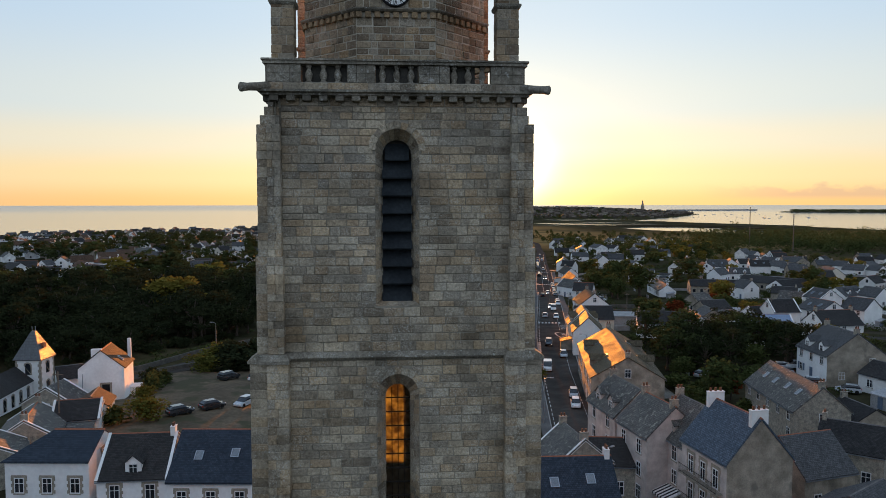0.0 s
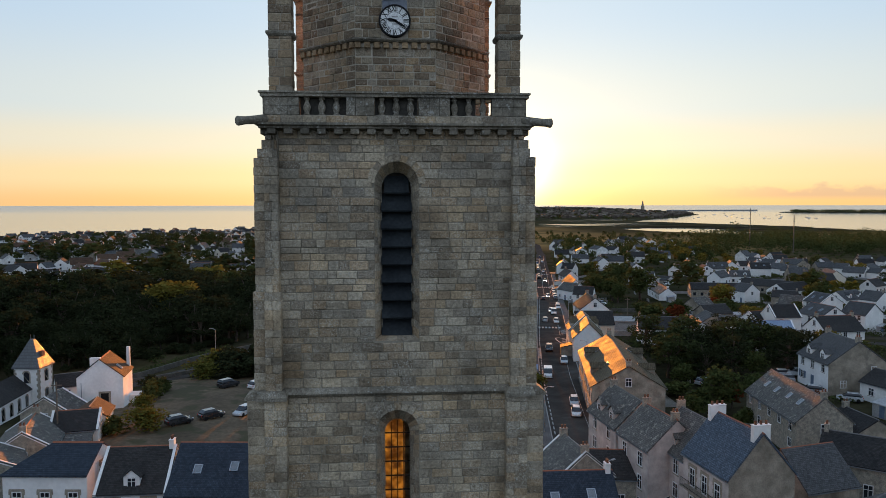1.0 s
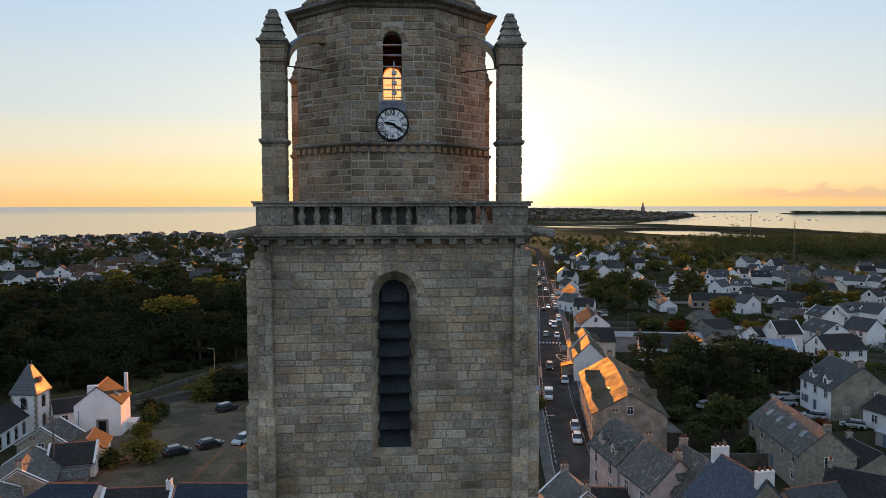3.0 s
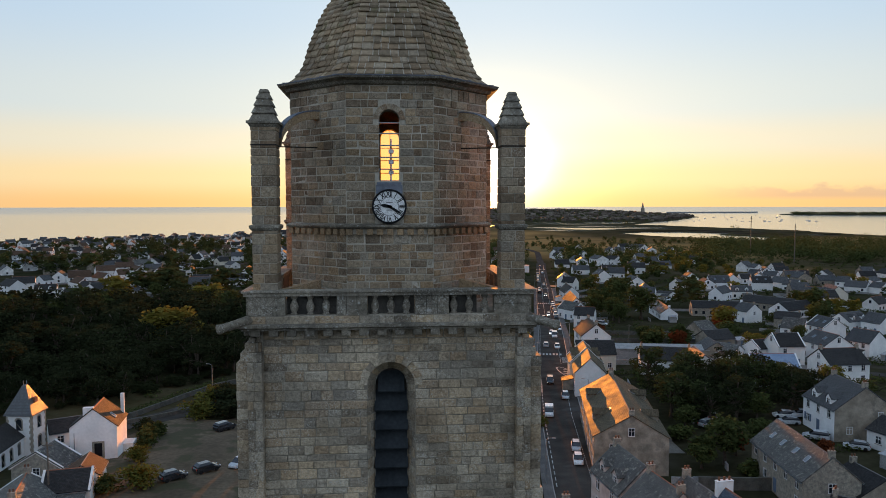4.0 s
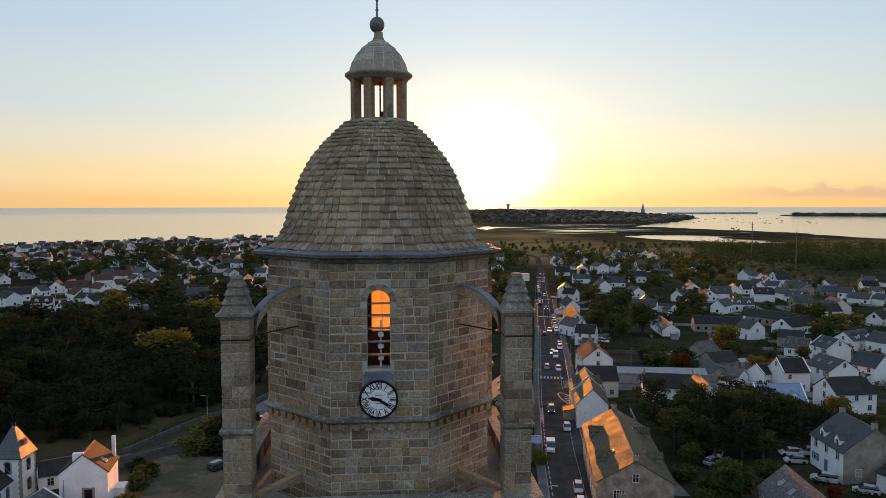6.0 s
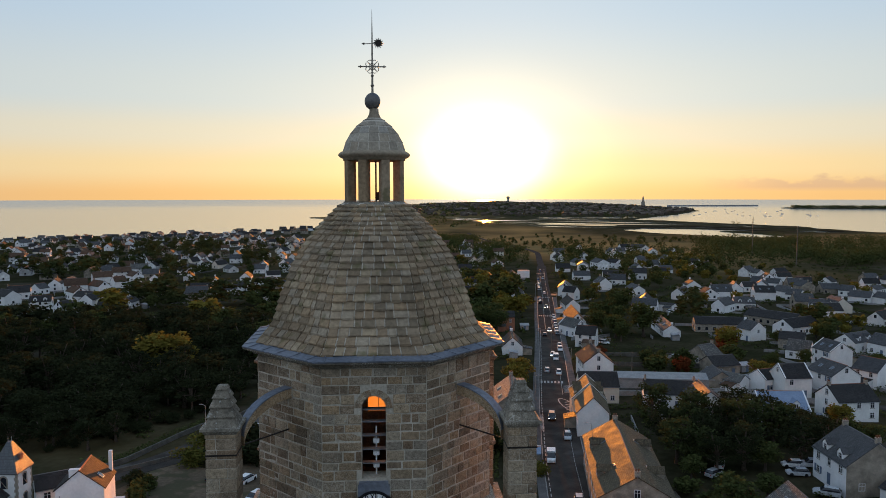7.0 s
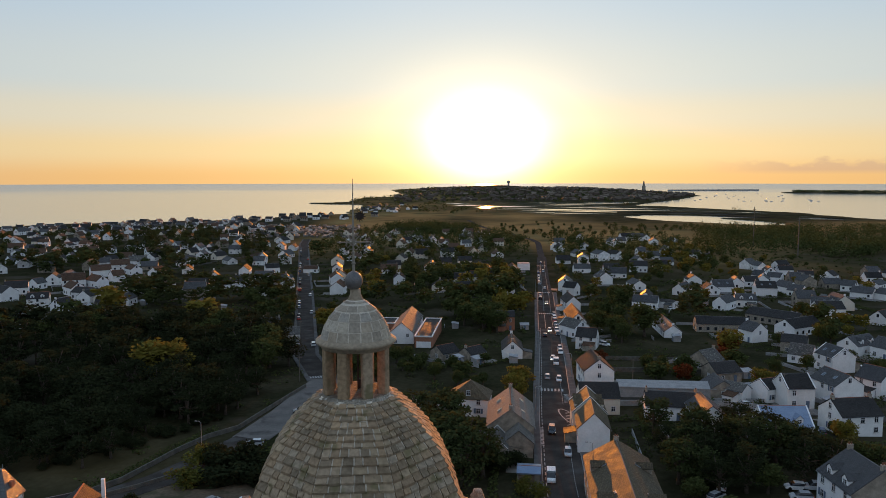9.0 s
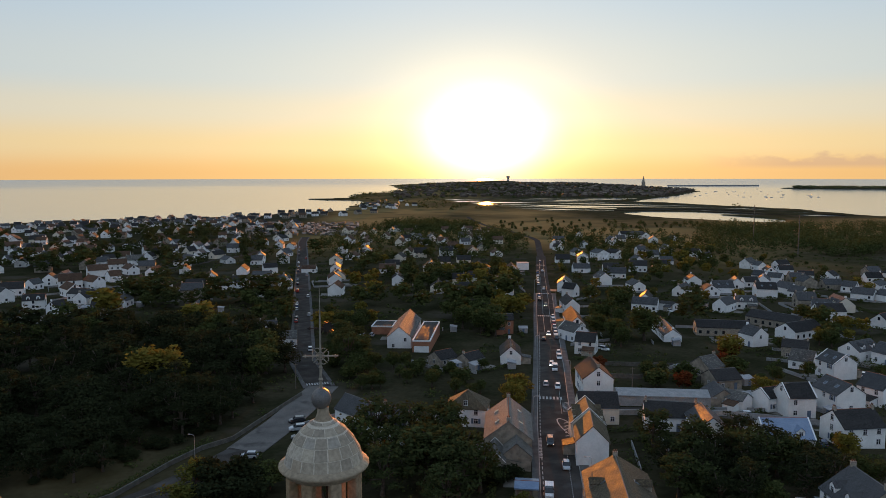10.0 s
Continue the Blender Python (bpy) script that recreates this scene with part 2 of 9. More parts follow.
def slate(name, c1, c2, rough=0.55, w=0.26, h=0.22, lichen=None, gloss=0.15):
    """Coursed slates: object x along the ridge, y down the slope."""
    m = mat(name, c1, c2, 0.35, rough, bump=0.2, spots=lichen, spec=gloss, rnd="object", ramp=(c1, tuple(v * 1.25 for v in c2), c2), amount=0.4)
    N, L = m.node_tree.nodes, m.node_tree.links
    b = N["Principled BSDF"]
    tc = N.new("ShaderNodeTexCoord")
    br = N.new("ShaderNodeTexBrick")
    br.inputs["Scale"].default_value = 1
    br.inputs["Brick Width"].default_value, br.inputs["Row Height"].default_value = w, h
    br.inputs["Mortar Size"].default_value, br.inputs["Mortar Smooth"].default_value = 0.018, 0.3
    br.inputs["Color1"].default_value, br.inputs["Color2"].default_value = (0.75, 0.75, 0.75, 1), (1.15, 1.15, 1.15, 1)
    br.inputs["Mortar"].default_value = (0.4, 0.4, 0.4, 1)
    L.new(tc.outputs["Object"], br.inputs["Vector"])
    old = b.inputs["Base Color"].links[0].from_socket
    mx = N.new("ShaderNodeMix")
    mx.data_type, mx.blend_type = "RGBA", "MULTIPLY"
    mx.inputs[0].default_value = 1
    L.new(old, mx.inputs[6]), L.new(br.outputs["Color"], mx.inputs[7])
    L.new(mx.outputs[2], b.inputs["Base Color"])
    bp = N.new("ShaderNodeBump")
    bp.inputs["Strength"].default_value, bp.inputs["Distance"].default_value = 0.5, 0.02
    L.new(br.outputs["Fac"], bp.inputs["Height"])
    bp.invert = True
    L.new(b.inputs["Normal"].links[0].from_socket, bp.inputs["Normal"])
    L.new(bp.outputs[0], b.inputs["Normal"])
    return m


ROOFS = {"d": slate("dark_slate", (0.032, 0.031, 0.031), (0.056, 0.053, 0.051), 0.65, gloss=0.05, lichen=((0.16, 0.16, 0.15), 5.0, 0.70)),
         "s": slate("grey_slate", (0.066, 0.068, 0.071), (0.104, 0.104, 0.105), 0.65, gloss=0.05),
         "l": slate("lichened_slate", (0.075, 0.073, 0.07), (0.14, 0.135, 0.125), 0.7, gloss=0.08, lichen=((0.30, 0.29, 0.25), 2.2, 0.57)),
         "o": slate("mossy_stone_slate", (0.075, 0.060, 0.042), (0.12, 0.097, 0.065), 0.7, 0.4, 0.3, gloss=0.06, lichen=((0.15, 0.12, 0.07), 2.0, 0.57)),
         "p": slate("polished_turret_slate", (0.045, 0.05, 0.058), (0.08, 0.085, 0.09), 0.42, gloss=0.8),
         "a": slate("pale_weathered_slate", (0.15, 0.14, 0.125), (0.23, 0.215, 0.19), 0.75, gloss=0.06, lichen=((0.10, 0.09, 0.075), 1.2, 0.60)),
         "t": slate("brown_tile", (0.08, 0.05, 0.035), (0.13, 0.082, 0.056), 0.8, gloss=0.05),
         "b": slate("blue_slate", (0.066, 0.090, 0.122), (0.095, 0.122, 0.158), 0.6, gloss=0.08),
         "n": slate("navy_slate", (0.026, 0.034, 0.047), (0.041, 0.053, 0.070), 0.6, gloss=0.08, lichen=((0.16, 0.16, 0.15), 6.0, 0.72)),
         "m": mat("blue_zinc_sheet", (0.20, 0.26, 0.36), (0.26, 0.32, 0.42), 0.5, 0.4, metal=0.5, bump=0.1),
         "f": mat("flat_roof_felt", (0.30, 0.30, 0.31), (0.42, 0.42, 0.42), 0.5, 0.9)}
M["quoin"] = mat("granite_dressing", (0.24, 0.21, 0.17), (0.36, 0.32, 0.26), 0.9, 0.9, bump=0.4)
M["ridge"] = mat("terracotta_ridge", (0.26, 0.10, 0.06), (0.36, 0.15, 0.09), 1.0, 0.85)
M["ridge_grey"] = mat("grey_ridge_tile", (0.13, 0.12, 0.12), (0.20, 0.19, 0.18), 1.0, 0.85)
M["frame"] = mat("white_window_paint", (0.68, 0.68, 0.68), (0.76, 0.76, 0.76), 2, 0.5, bump=0.05)
M["shutter"] = mat("blue_shutter_paint", (0.10, 0.14, 0.20), (0.14, 0.18, 0.25), 2, 0.6, bump=0.1)
M["pane"] = mat("dark_window_glass", (0.015, 0.018, 0.022), (0.03, 0.033, 0.04), 1, 0.08, bump=0.0, spec=0.6)
M["sky_pane"] = mat("skylight_glass", (0.10, 0.12, 0.14), (0.16, 0.18, 0.20), 1, 0.05, bump=0.0, spec=1.0)
M["zinc"] = mat("zinc_gutter", (0.26, 0.29, 0.33), (0.36, 0.38, 0.41), 1, 0.4, metal=0.7, bump=0.05)
M["pot"] = mat("clay_pot", (0.14, 0.07, 0.045), (0.20, 0.10, 0.065), 2, 0.85)
# paler asphalt: the sheen on the open stretch of road is in its colour
M["asphalt_pale"] = mat("asphalt_pale_sheen", (0.13, 0.12, 0.11), (0.19, 0.175, 0.16), 0.2, 0.95, bump=0.1, fine=30, spec=0.0, spots=((0.08, 0.075, 0.07), 0.15, 0.60))
M["asphalt"] = mat("asphalt", (0.052, 0.046, 0.041), (0.084, 0.074, 0.065), 0.25, 0.95, bump=0.1, fine=30, spec=0.0, spots=((0.10, 0.095, 0.09), 0.12, 0.60))
M["paving"] = mat("pavement_concrete", (0.10, 0.095, 0.09), (0.15, 0.142, 0.135), 0.4, 0.9, bump=0.3, fine=14, spec=0.0)
M["mud"] = mat("dark_marsh_mud", (0.035, 0.028, 0.02), (0.065, 0.052, 0.034), 0.05, 0.95, bump=0.4, fine=14, spec=0.0)
M["kerb"] = mat("granite_kerb", (0.24, 0.23, 0.22), (0.32, 0.30, 0.28), 1, 0.9)
M["paint"] = mat("road_paint", (0.26, 0.255, 0.245), (0.50, 0.49, 0.47), 1.5, 0.8, bump=0.1)
M["dirt"] = mat("packed_dirt", (0.085, 0.064, 0.042), (0.15, 0.113, 0.076), 0.15, 0.95, bump=0.7, fine=10, grain=(0.7, 1.25), spots=((0.055, 0.055, 0.028), 0.22, 0.52))
M["gravel_wall"] = mat("garden_wall_stone", (0.085, 0.08, 0.07), (0.15, 0.14, 0.12), 0.7, 0.95, bump=0.6)
M["drive"] = mat("pale_gravel_drive", (0.16, 0.145, 0.125), (0.24, 0.22, 0.19), 0.4, 0.95, bump=0.4)
M["conc"] = mat("grey_concrete", (0.26, 0.26, 0.26), (0.36, 0.35, 0.34), 0.6, 0.9)
M["wood"] = mat("grey_pole_wood", (0.12, 0.10, 0.08), (0.18, 0.15, 0.12), 2, 0.9)
M["steel"] = mat("galvanised_steel", (0.35, 0.36, 0.37), (0.45, 0.46, 0.47), 2, 0.45, metal=0.8, bump=0.05)
M["bark"] = mat("bark", (0.06, 0.045, 0.035), (0.11, 0.085, 0.065), 2, 0.95, bump=0.8)
M["tyre"] = mat("tyre_rubber", (0.012, 0.012, 0.012), (0.02, 0.02, 0.02), 4, 0.9)
M["hull"] = mat("white_hull", (0.7, 0.7, 0.7), (0.8, 0.8, 0.8), 1, 0.4)
M["caravan"] = mat("caravan_panels", (0.25, 0.25, 0.24), (0.4, 0.39, 0.37), 0.2, 0.7, rnd="island", ramp=((0.55, 0.54, 0.52), (0.10, 0.10, 0.09), (0.05, 0.05, 0.045), (0.30, 0.28, 0.25), (0.07, 0.065, 0.05)), amount=0.95)
# walls darkened and warmed in colour, as houses stand against the low sun
M["far_house"] = mat("far_house_silhouette", (0.5, 0.48, 0.44), (0.65, 0.62, 0.58), 0.02, 0.9, rnd="island", ramp=((0.16, 0.12, 0.09), (0.06, 0.045, 0.035), (0.09, 0.065, 0.045), (0.07, 0.045, 0.03), (0.20, 0.16, 0.12)), amount=0.97)


def leaf(name, c1, c2, c3):
    m = mat(name, c1, c2, 0.12, 0.75, bump=0.0, rnd="island", ramp=(c1, c2, c3), amount=0.4, spec=0.0)
    N, L = m.node_tree.nodes, m.node_tree.links
    b, out = N["Principled BSDF"], N["Material Output"]
    tr, mx = N.new("ShaderNodeBsdfTranslucent"), N.new("ShaderNodeMixShader")
    L.new(b.inputs["Base Color"].links[0].from_socket, tr.inputs[0])
    mx.inputs[0].default_value = 0.12
    L.new(b.outputs[0], mx.inputs[1]), L.new(tr.outputs[0], mx.inputs[2])
    L.new(mx.outputs[0], out.inputs[0])
    return m


LEAF = {"pine": leaf("cypress_needles", (0.033, 0.043, 0.018), (0.058, 0.071, 0.027), (0.088, 0.096, 0.035)),
        "oak": leaf("holm_oak_leaves", (0.043, 0.055, 0.020), (0.075, 0.089, 0.030), (0.11, 0.115, 0.039)),
        # oak leaves again, darker: the shade of the park is in their colour
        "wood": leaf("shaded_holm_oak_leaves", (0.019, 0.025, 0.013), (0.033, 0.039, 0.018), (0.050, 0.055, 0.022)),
        "gold": leaf("yellowing_leaves", (0.11, 0.095, 0.02), (0.18, 0.15, 0.03), (0.24, 0.19, 0.05)),
        "moss": leaf("yellow_green_leaves", (0.075, 0.078, 0.020), (0.12, 0.115, 0.026), (0.17, 0.15, 0.038)),
        "red": leaf("copper_leaves", (0.10, 0.028, 0.012), (0.15, 0.045, 0.018), (0.18, 0.06, 0.02))}


def car_paint(name, c):
    m = mat(name, c, tuple(v * 1.1 for v in c), 0.5, 0.25, bump=0.0, spec=0.6)
    m.node_tree.nodes["Principled BSDF"].inputs["Coat Weight"].default_value = 0.6
    return m


PAINTS = {"white": car_paint("white_car_paint", (0.70, 0.70, 0.70)), "black": car_paint("black_car_paint", (0.015, 0.015, 0.018)),
          "silver": car_paint("silver_car_paint", (0.40, 0.42, 0.44)), "blue": car_paint("blue_car_paint", (0.05, 0.09, 0.18)),
          "red": car_paint("red_car_paint", (0.35, 0.04, 0.03))}


def lamp_mat(name, col, strength):
    m = bpy.data.materials.new(name)
    m.use_nodes = True
    b = m.node_tree.nodes["Principled BSDF"]
    b.inputs["Base Color"].default_value = (*col, 1)
    b.inputs["Emission Color"].default_value, b.inputs["Emission Strength"].default_value = (*col, 1), strength
    return m


M["headlight"] = lamp_mat("car_headlight_on", (1.0, 0.9, 0.7), 3.0)
M["headlight_off"] = mat("car_headlight", (0.6, 0.6, 0.6), (0.7, 0.7, 0.7), 2, 0.15, bump=0)
M["taillight"] = mat("red_tail_lamp", (0.35, 0.02, 0.02), (0.4, 0.03, 0.02), 2, 0.3, bump=0)

# amber leaded glass lit from behind
am = bpy.data.materials.new("amber_leaded_glass")
am.use_nodes = True
aN, aL = am.node_tree.nodes, am.node_tree.links
aB, aO = aN["Principled BSDF"], aN["Material Output"]
aB.inputs["Base Color"].default_value, aB.inputs["Roughness"].default_value = (0.20, 0.125, 0.07, 1), 0.3
aT, aM = aN.new("ShaderNodeBsdfTranslucent"), aN.new("ShaderNodeMixShader")
aG, aNo, aR = aN.new("ShaderNodeNewGeometry"), aN.new("ShaderNodeTexNoise"), aN.new("ShaderNodeValToRGB")
aNo.inputs["Scale"].default_value = 2.5
aL.new(aG.outputs["Position"], aNo.inputs["Vector"])
aR.color_ramp.elements[0].position, aR.color_ramp.elements[0].color = 0.36, (0.16, 0.15, 0.11, 1)
aR.color_ramp.elements[1].position, aR.color_ramp.elements[1].color = 0.66, (0.46, 0.48, 0.42, 1)
aL.new(aNo.outputs[0], aR.inputs[0]), aL.new(aR.outputs[0], aT.inputs[0])
aM.inputs[0].default_value = 0.85
aL.new(aB.outputs[0], aM.inputs[1]), aL.new(aT.outputs[0], aM.inputs[2])
aL.new(aM.outputs[0], aO.inputs[0])
M["amber"] = am
cg = bpy.data.materials.new("old_amber_glass")
cg.use_nodes = True
cb = cg.node_tree.nodes["Principled BSDF"]
cb.inputs["Base Color"].default_value, cb.inputs["Roughness"].default_value = (1.0, 0.86, 0.62, 1), 0.05
cb.inputs["Transmission Weight"].default_value, cb.inputs["IOR"].default_value = 1.0, 1.02
cb.inputs["Alpha"].default_value = 1.0
gN, gL = cg.node_tree.nodes, cg.node_tree.links
gT, gP, gM = gN.new("ShaderNodeBsdfTranslucent"), gN.new("ShaderNodeBsdfTransparent"), gN.new("ShaderNodeMixShader")
gT.inputs[0].default_value, gP.inputs[0].default_value = (0.62, 0.42, 0.18, 1), (1.0, 0.84, 0.52, 1)
gM.inputs[0].default_value = 0.5
gL.new(gP.outputs[0], gM.inputs[1]), gL.new(gT.outputs[0], gM.inputs[2]), gL.new(gM.outputs[0], gN["Material Output"].inputs[0])
M["glass"] = cg

# sea
seam = bpy.data.materials.new("evening_sea")
seam.use_nodes = True
sN, sL = seam.node_tree.nodes, seam.node_tree.links
sB = sN["Principled BSDF"]
sB.inputs["Base Color"].default_value, sB.inputs["Specular IOR Level"].default_value = (0.10, 0.12, 0.14, 1), 0.8
sG, sNo, sBu = sN.new("ShaderNodeNewGeometry"), sN.new("ShaderNodeTexNoise"), sN.new("ShaderNodeBump")
sMp, sNo2, sRg = sN.new("ShaderNodeMapping"), sN.new("ShaderNodeTexNoise"), sN.new("ShaderNodeMapRange")
sMp.inputs["Scale"].default_value = (0.004, 0.02, 0.02)
sNo.inputs["Scale"].default_value, sNo.inputs["Detail"].default_value = 0.12, 6
sNo2.inputs["Scale"].default_value, sNo2.inputs["Detail"].default_value = 0.5, 5
sL.new(sG.outputs["Position"], sNo.inputs["Vector"]), sL.new(sG.outputs["Position"], sMp.inputs[0]), sL.new(sMp.outputs[0], sNo2.inputs["Vector"])
sRg.inputs[1].default_value, sRg.inputs[2].default_value, sRg.inputs[3].default_value, sRg.inputs[4].default_value = 4000, 4700, 0.135, 0.2
# calm water inshore, a wind-ruffled belt far out
sLen, sAdd = sN.new("ShaderNodeVectorMath"), sN.new("ShaderNodeMath")
sLen.operation, sAdd.operation = "LENGTH", "MULTIPLY_ADD"
sAdd.inputs[1].default_value = 1400
sL.new(sG.outputs["Position"], sLen.inputs[0]), sL.new(sNo2.outputs[0], sAdd.inputs[0]), sL.new(sLen.outputs["Value"], sAdd.inputs[2])
sL.new(sAdd.outputs[0], sRg.inputs[0]), sL.new(sRg.outputs[0], sB.inputs["Roughness"])
sBu.inputs["Strength"].default_value, sBu.inputs["Distance"].default_value = 0.07, 0.4
sL.new(sNo.outputs[0], sBu.inputs["Height"]), sL.new(sBu.outputs[0], sB.inputs["Normal"])


# ---- building helpers ----
class Geo:
    """Collects vertices and faces of one mesh."""

    def __init__(self):
        self.v, self.f = [], []

    def add(self, vs, fs, m=None):
        n = len(self.v)
        self.v += [tuple(m @ Vector(p)) for p in vs] if m is not None else [tuple(p) for p in vs]
        self.f += [tuple(i + n for i in q) for q in fs]
        return self

    def box(self, x0, y0, z0, x1, y1, z1, m=None):
        return self.add([(x0, y0, z0), (x1, y0, z0), (x1, y1, z0), (x0, y1, z0), (x0, y0, z1), (x1, y0, z1), (x1, y1, z1), (x0, y1, z1)],
                        [(0, 3, 2, 1), (4, 5, 6, 7), (0, 1, 5, 4), (1, 2, 6, 5), (2, 3, 7, 6), (3, 0, 4, 7)], m)

    def cbox(self, x0, y0, z0, x1, y1, z1, c=0.02, m=None):
        """A box with all upright and flat edges chamfered."""
        vs, fs = [], []
        for z, k in ((z0, c), (z0 + c, 0), (z1 - c, 0), (z1, c)):
            a, b, d, e = x0 + k, y0 + k, x1 - k, y1 - k
            vs += [(a + c, b, z), (d - c, b, z), (d, b + c, z), (d, e - c, z), (d - c, e, z), (a + c, e, z), (a, e - c, z), (a, b + c, z)]
        for r in range(3):
            for i in range(8):
                j = (i + 1) % 8
                fs.append((r * 8 + i, r * 8 + j, r * 8 + 8 + j, r * 8 + 8 + i))
        fs += [tuple(range(7, -1, -1)), tuple(range(24, 32))]
        return self.add(vs, fs, m)

    def prism(self, pts, z0, z1, m=None, top=None):
        n = len(pts)
        top = top or pts
        return self.add([(x, y, z0) for x, y in pts] + [(x, y, z1) for x, y in top],
                        [tuple(range(n - 1, -1, -1)), tuple(range(n, 2 * n))] + [(i, (i + 1) % n, n + (i + 1) % n, n + i) for i in range(n)], m)

    def rings(self, rows, m=None, cap=True):
        """rows: lists of equally many points; skins them in turn."""
        n, vs, fs = len(rows[0]), [p for r in rows for p in r], []
        for k in range(len(rows) - 1):
            for i in range(n):
                j = (i + 1) % n
                fs.append((k * n + i, k * n + j, k * n + n + j, k * n + n + i))
        if cap:
            fs += [tuple(range(n - 1, -1, -1)), tuple(range((len(rows) - 1) * n, len(rows) * n))]
        return self.add(vs, fs, m)

    def turned(self, profile, n=16, x=0, y=0, m=None, turn=0.0):
        """profile: rows of (radius, z)."""
        return self.rings([[(x + r * math.cos(2 * math.pi * i / n + turn), y + r * math.sin(2 * math.pi * i / n + turn), z) for i in range(n)] for r, z in profile], m)

    def rod(self, a, b, r=0.03, n=6):
        a, b = Vector(a), Vector(b)
        q = (b - a).to_track_quat("Z", "Y").to_matrix().to_4x4()
        return self.turned([(r, 0), (r, (b - a).length)], n, m=Matrix.Translation(a) @ q)


def mesh_of(name, geo, material, smooth=False):
    me = bpy.data.meshes.new(name)
    me.from_pydata(geo.v, [], geo.f)
    me.materials.append(material)
    if smooth:
        me.polygons.foreach_set("use_smooth", [True] * len(me.polygons))
    return me


def part(name, geo, material, parent=None, label="", smooth=False):
    ob = new(name, mesh_of(name, geo, material, smooth))
    if parent:
        ob.parent = parent
    if label:
        ob["label"] = label
    return ob


def share(name, me, parent, m=None, label=""):
    ob = new(name, me)
    ob.parent = parent
    if m is not None:
        ob.matrix_basis = m
    if label:
        ob["label"] = label
    return ob


def thing(name, label, category, m=None, group="", kind=""):
    ob = tagged(new(name), label, category, group, kind)
    if m is not None:
        ob.matrix_basis = m
    return ob


def scaled(x, y, z, sx, sy, sz, rz=0.0):
    return Matrix.LocRotScale((x, y, z), Euler((0, 0, rz)), (sx, sy, sz))


# ---- ground and sea ----
def ramp01(a, b, v):
    q = np.clip((v - a) / (b - a), 0, 1)
    return q * q * (3 - 2 * q)


def bowl(r):
    return 34 * np.maximum(0, (r - 1500) / 3300) ** 2


def ground(x, y):
    x, y = np.asarray(x, float), np.asarray(y, float)
    z = -4.5 * ramp01(150, 330, y) - 3.5 * ramp01(330, 700, y) - 2 * ramp01(700, 1100, y)
    z = z + 4.0 * np.exp(-((x + 38) / 32) ** 2 - ((y - 72) / 42) ** 2) + 3.5 * np.exp(-((x - 92) / 32) ** 2 - ((y - 92) / 55) ** 2)
    return z + bowl(np.hypot(x, y))


def gz(x, y):
    return float(ground(x, y))


SEA = -11.6


def south_shore(y):
    return np.interp(y, (0, 900, 1111, 1171, 1193, 1272, 1414, 1454, 1679, 1862, 1990, 2030, 2100, 2170, 2534, 2834, 3641, 4000, 4300),
                     (-1700, -1000, -571, -516, -438, -238, -151, -94, -69, -41, -80, -170, -224, -120, -85, 80, 17, 300, 700))


def north_shore(y):
    return np.interp(y, (0, 850, 1050, 1144, 1424, 1642, 1880, 1950, 2277, 2500, 2701, 2780, 3056, 3600, 4000, 4300),
                     (2600, 1500, 900, 850, 840, 755, 640, 700, 938, 1080, 1215, 1170, 1150, 950, 850, 700))


def wavy(x, y, s, k=0.0):
    return np.sin(x / s + 1.3 * np.sin(y / s * 0.7 + k)) * np.cos(y / s * 0.9 + 1.1 * np.sin(x / s * 0.6 + 2 + k))


def land(x, y):
    """Metres inland of the nearest shore, below nought in the water."""
    wob = 14 * wavy(x, y, 37) + 7 * wavy(x, y, 13, 1)
    d = np.minimum(x - south_shore(y), north_shore(y) - x) + wob
    d = np.minimum(d, (4250 - y))
    # salt pans behind the sea wall
    u = (x - 538) * 0.40 - (y - 1205) * 0.917
    w = (x - 538) * 0.917 + (y - 1205) * 0.40
    pan = (1 - (u / 160) ** 2 - (w / (74 + 12 * wavy(x, y, 60, 3))) ** 2) * 60
    d = np.minimum(d, -pan)
    strips = np.sin((x * 0.55 + y * 0.84 + 22 * wavy(x, y, 120, 2)) / 15.0) * 9 + wavy(x, y, 55, 5) * 7 - 1.0
    marsh = np.minimum(np.minimum(y - 1330 + 0.62 * (x - 450), 2080 - y), np.minimum(x - 330 + 0.25 * (y - 1300), north_shore(y) - 42 - x))
    d = np.where(marsh > 0, np.minimum(d, np.maximum(-strips, -marsh * 2)), d)
    return d


def terrain(x, y):
    r = np.hypot(x, y)
    d = land(x, y)
    dry = np.maximum(ground(x, y), SEA + bowl(r) + 1.2)
    hill = 16 * ramp01(2350, 3000, y) * ramp01(0, 260, d) * (0.8 + 0.2 * wavy(x, y, 160))
    k = ramp01(-7, 7, d)
    return (dry + hill) * k + (SEA + bowl(r) - 4) * (1 - k)


az = np.radians(np.concatenate((np.arange(-180, -36, 6), np.arange(-36, 44, 0.25), np.arange(44, 180, 6))))
rad = np.concatenate((np.linspace(2, 100, 26), np.arange(106, 1000, 9), np.arange(1000, 2100, 8), np.geomspace(2110, 4950, 60)))
AA, RR = np.meshgrid(az, rad)
GX, GY = RR * np.sin(AA), RR * np.cos(AA) - 20
GZ = terrain(GX, GY)
nr, na = GX.shape
idx = np.arange(nr * na).reshape(nr, na)
quads = np.stack((idx[:-1, :], np.roll(idx, -1, 1)[:-1, :], np.roll(idx, -1, 1)[1:, :], idx[1:, :]), -1).reshape(-1, 4)
gm = bpy.data.meshes.new("ground")
gm.from_pydata(np.stack((GX, GY, GZ), -1).reshape(-1, 3).tolist(), [], quads[:, ::-1].tolist() + [tuple(range(na))])
gm.polygons.foreach_set("use_smooth", [True] * len(gm.polygons))
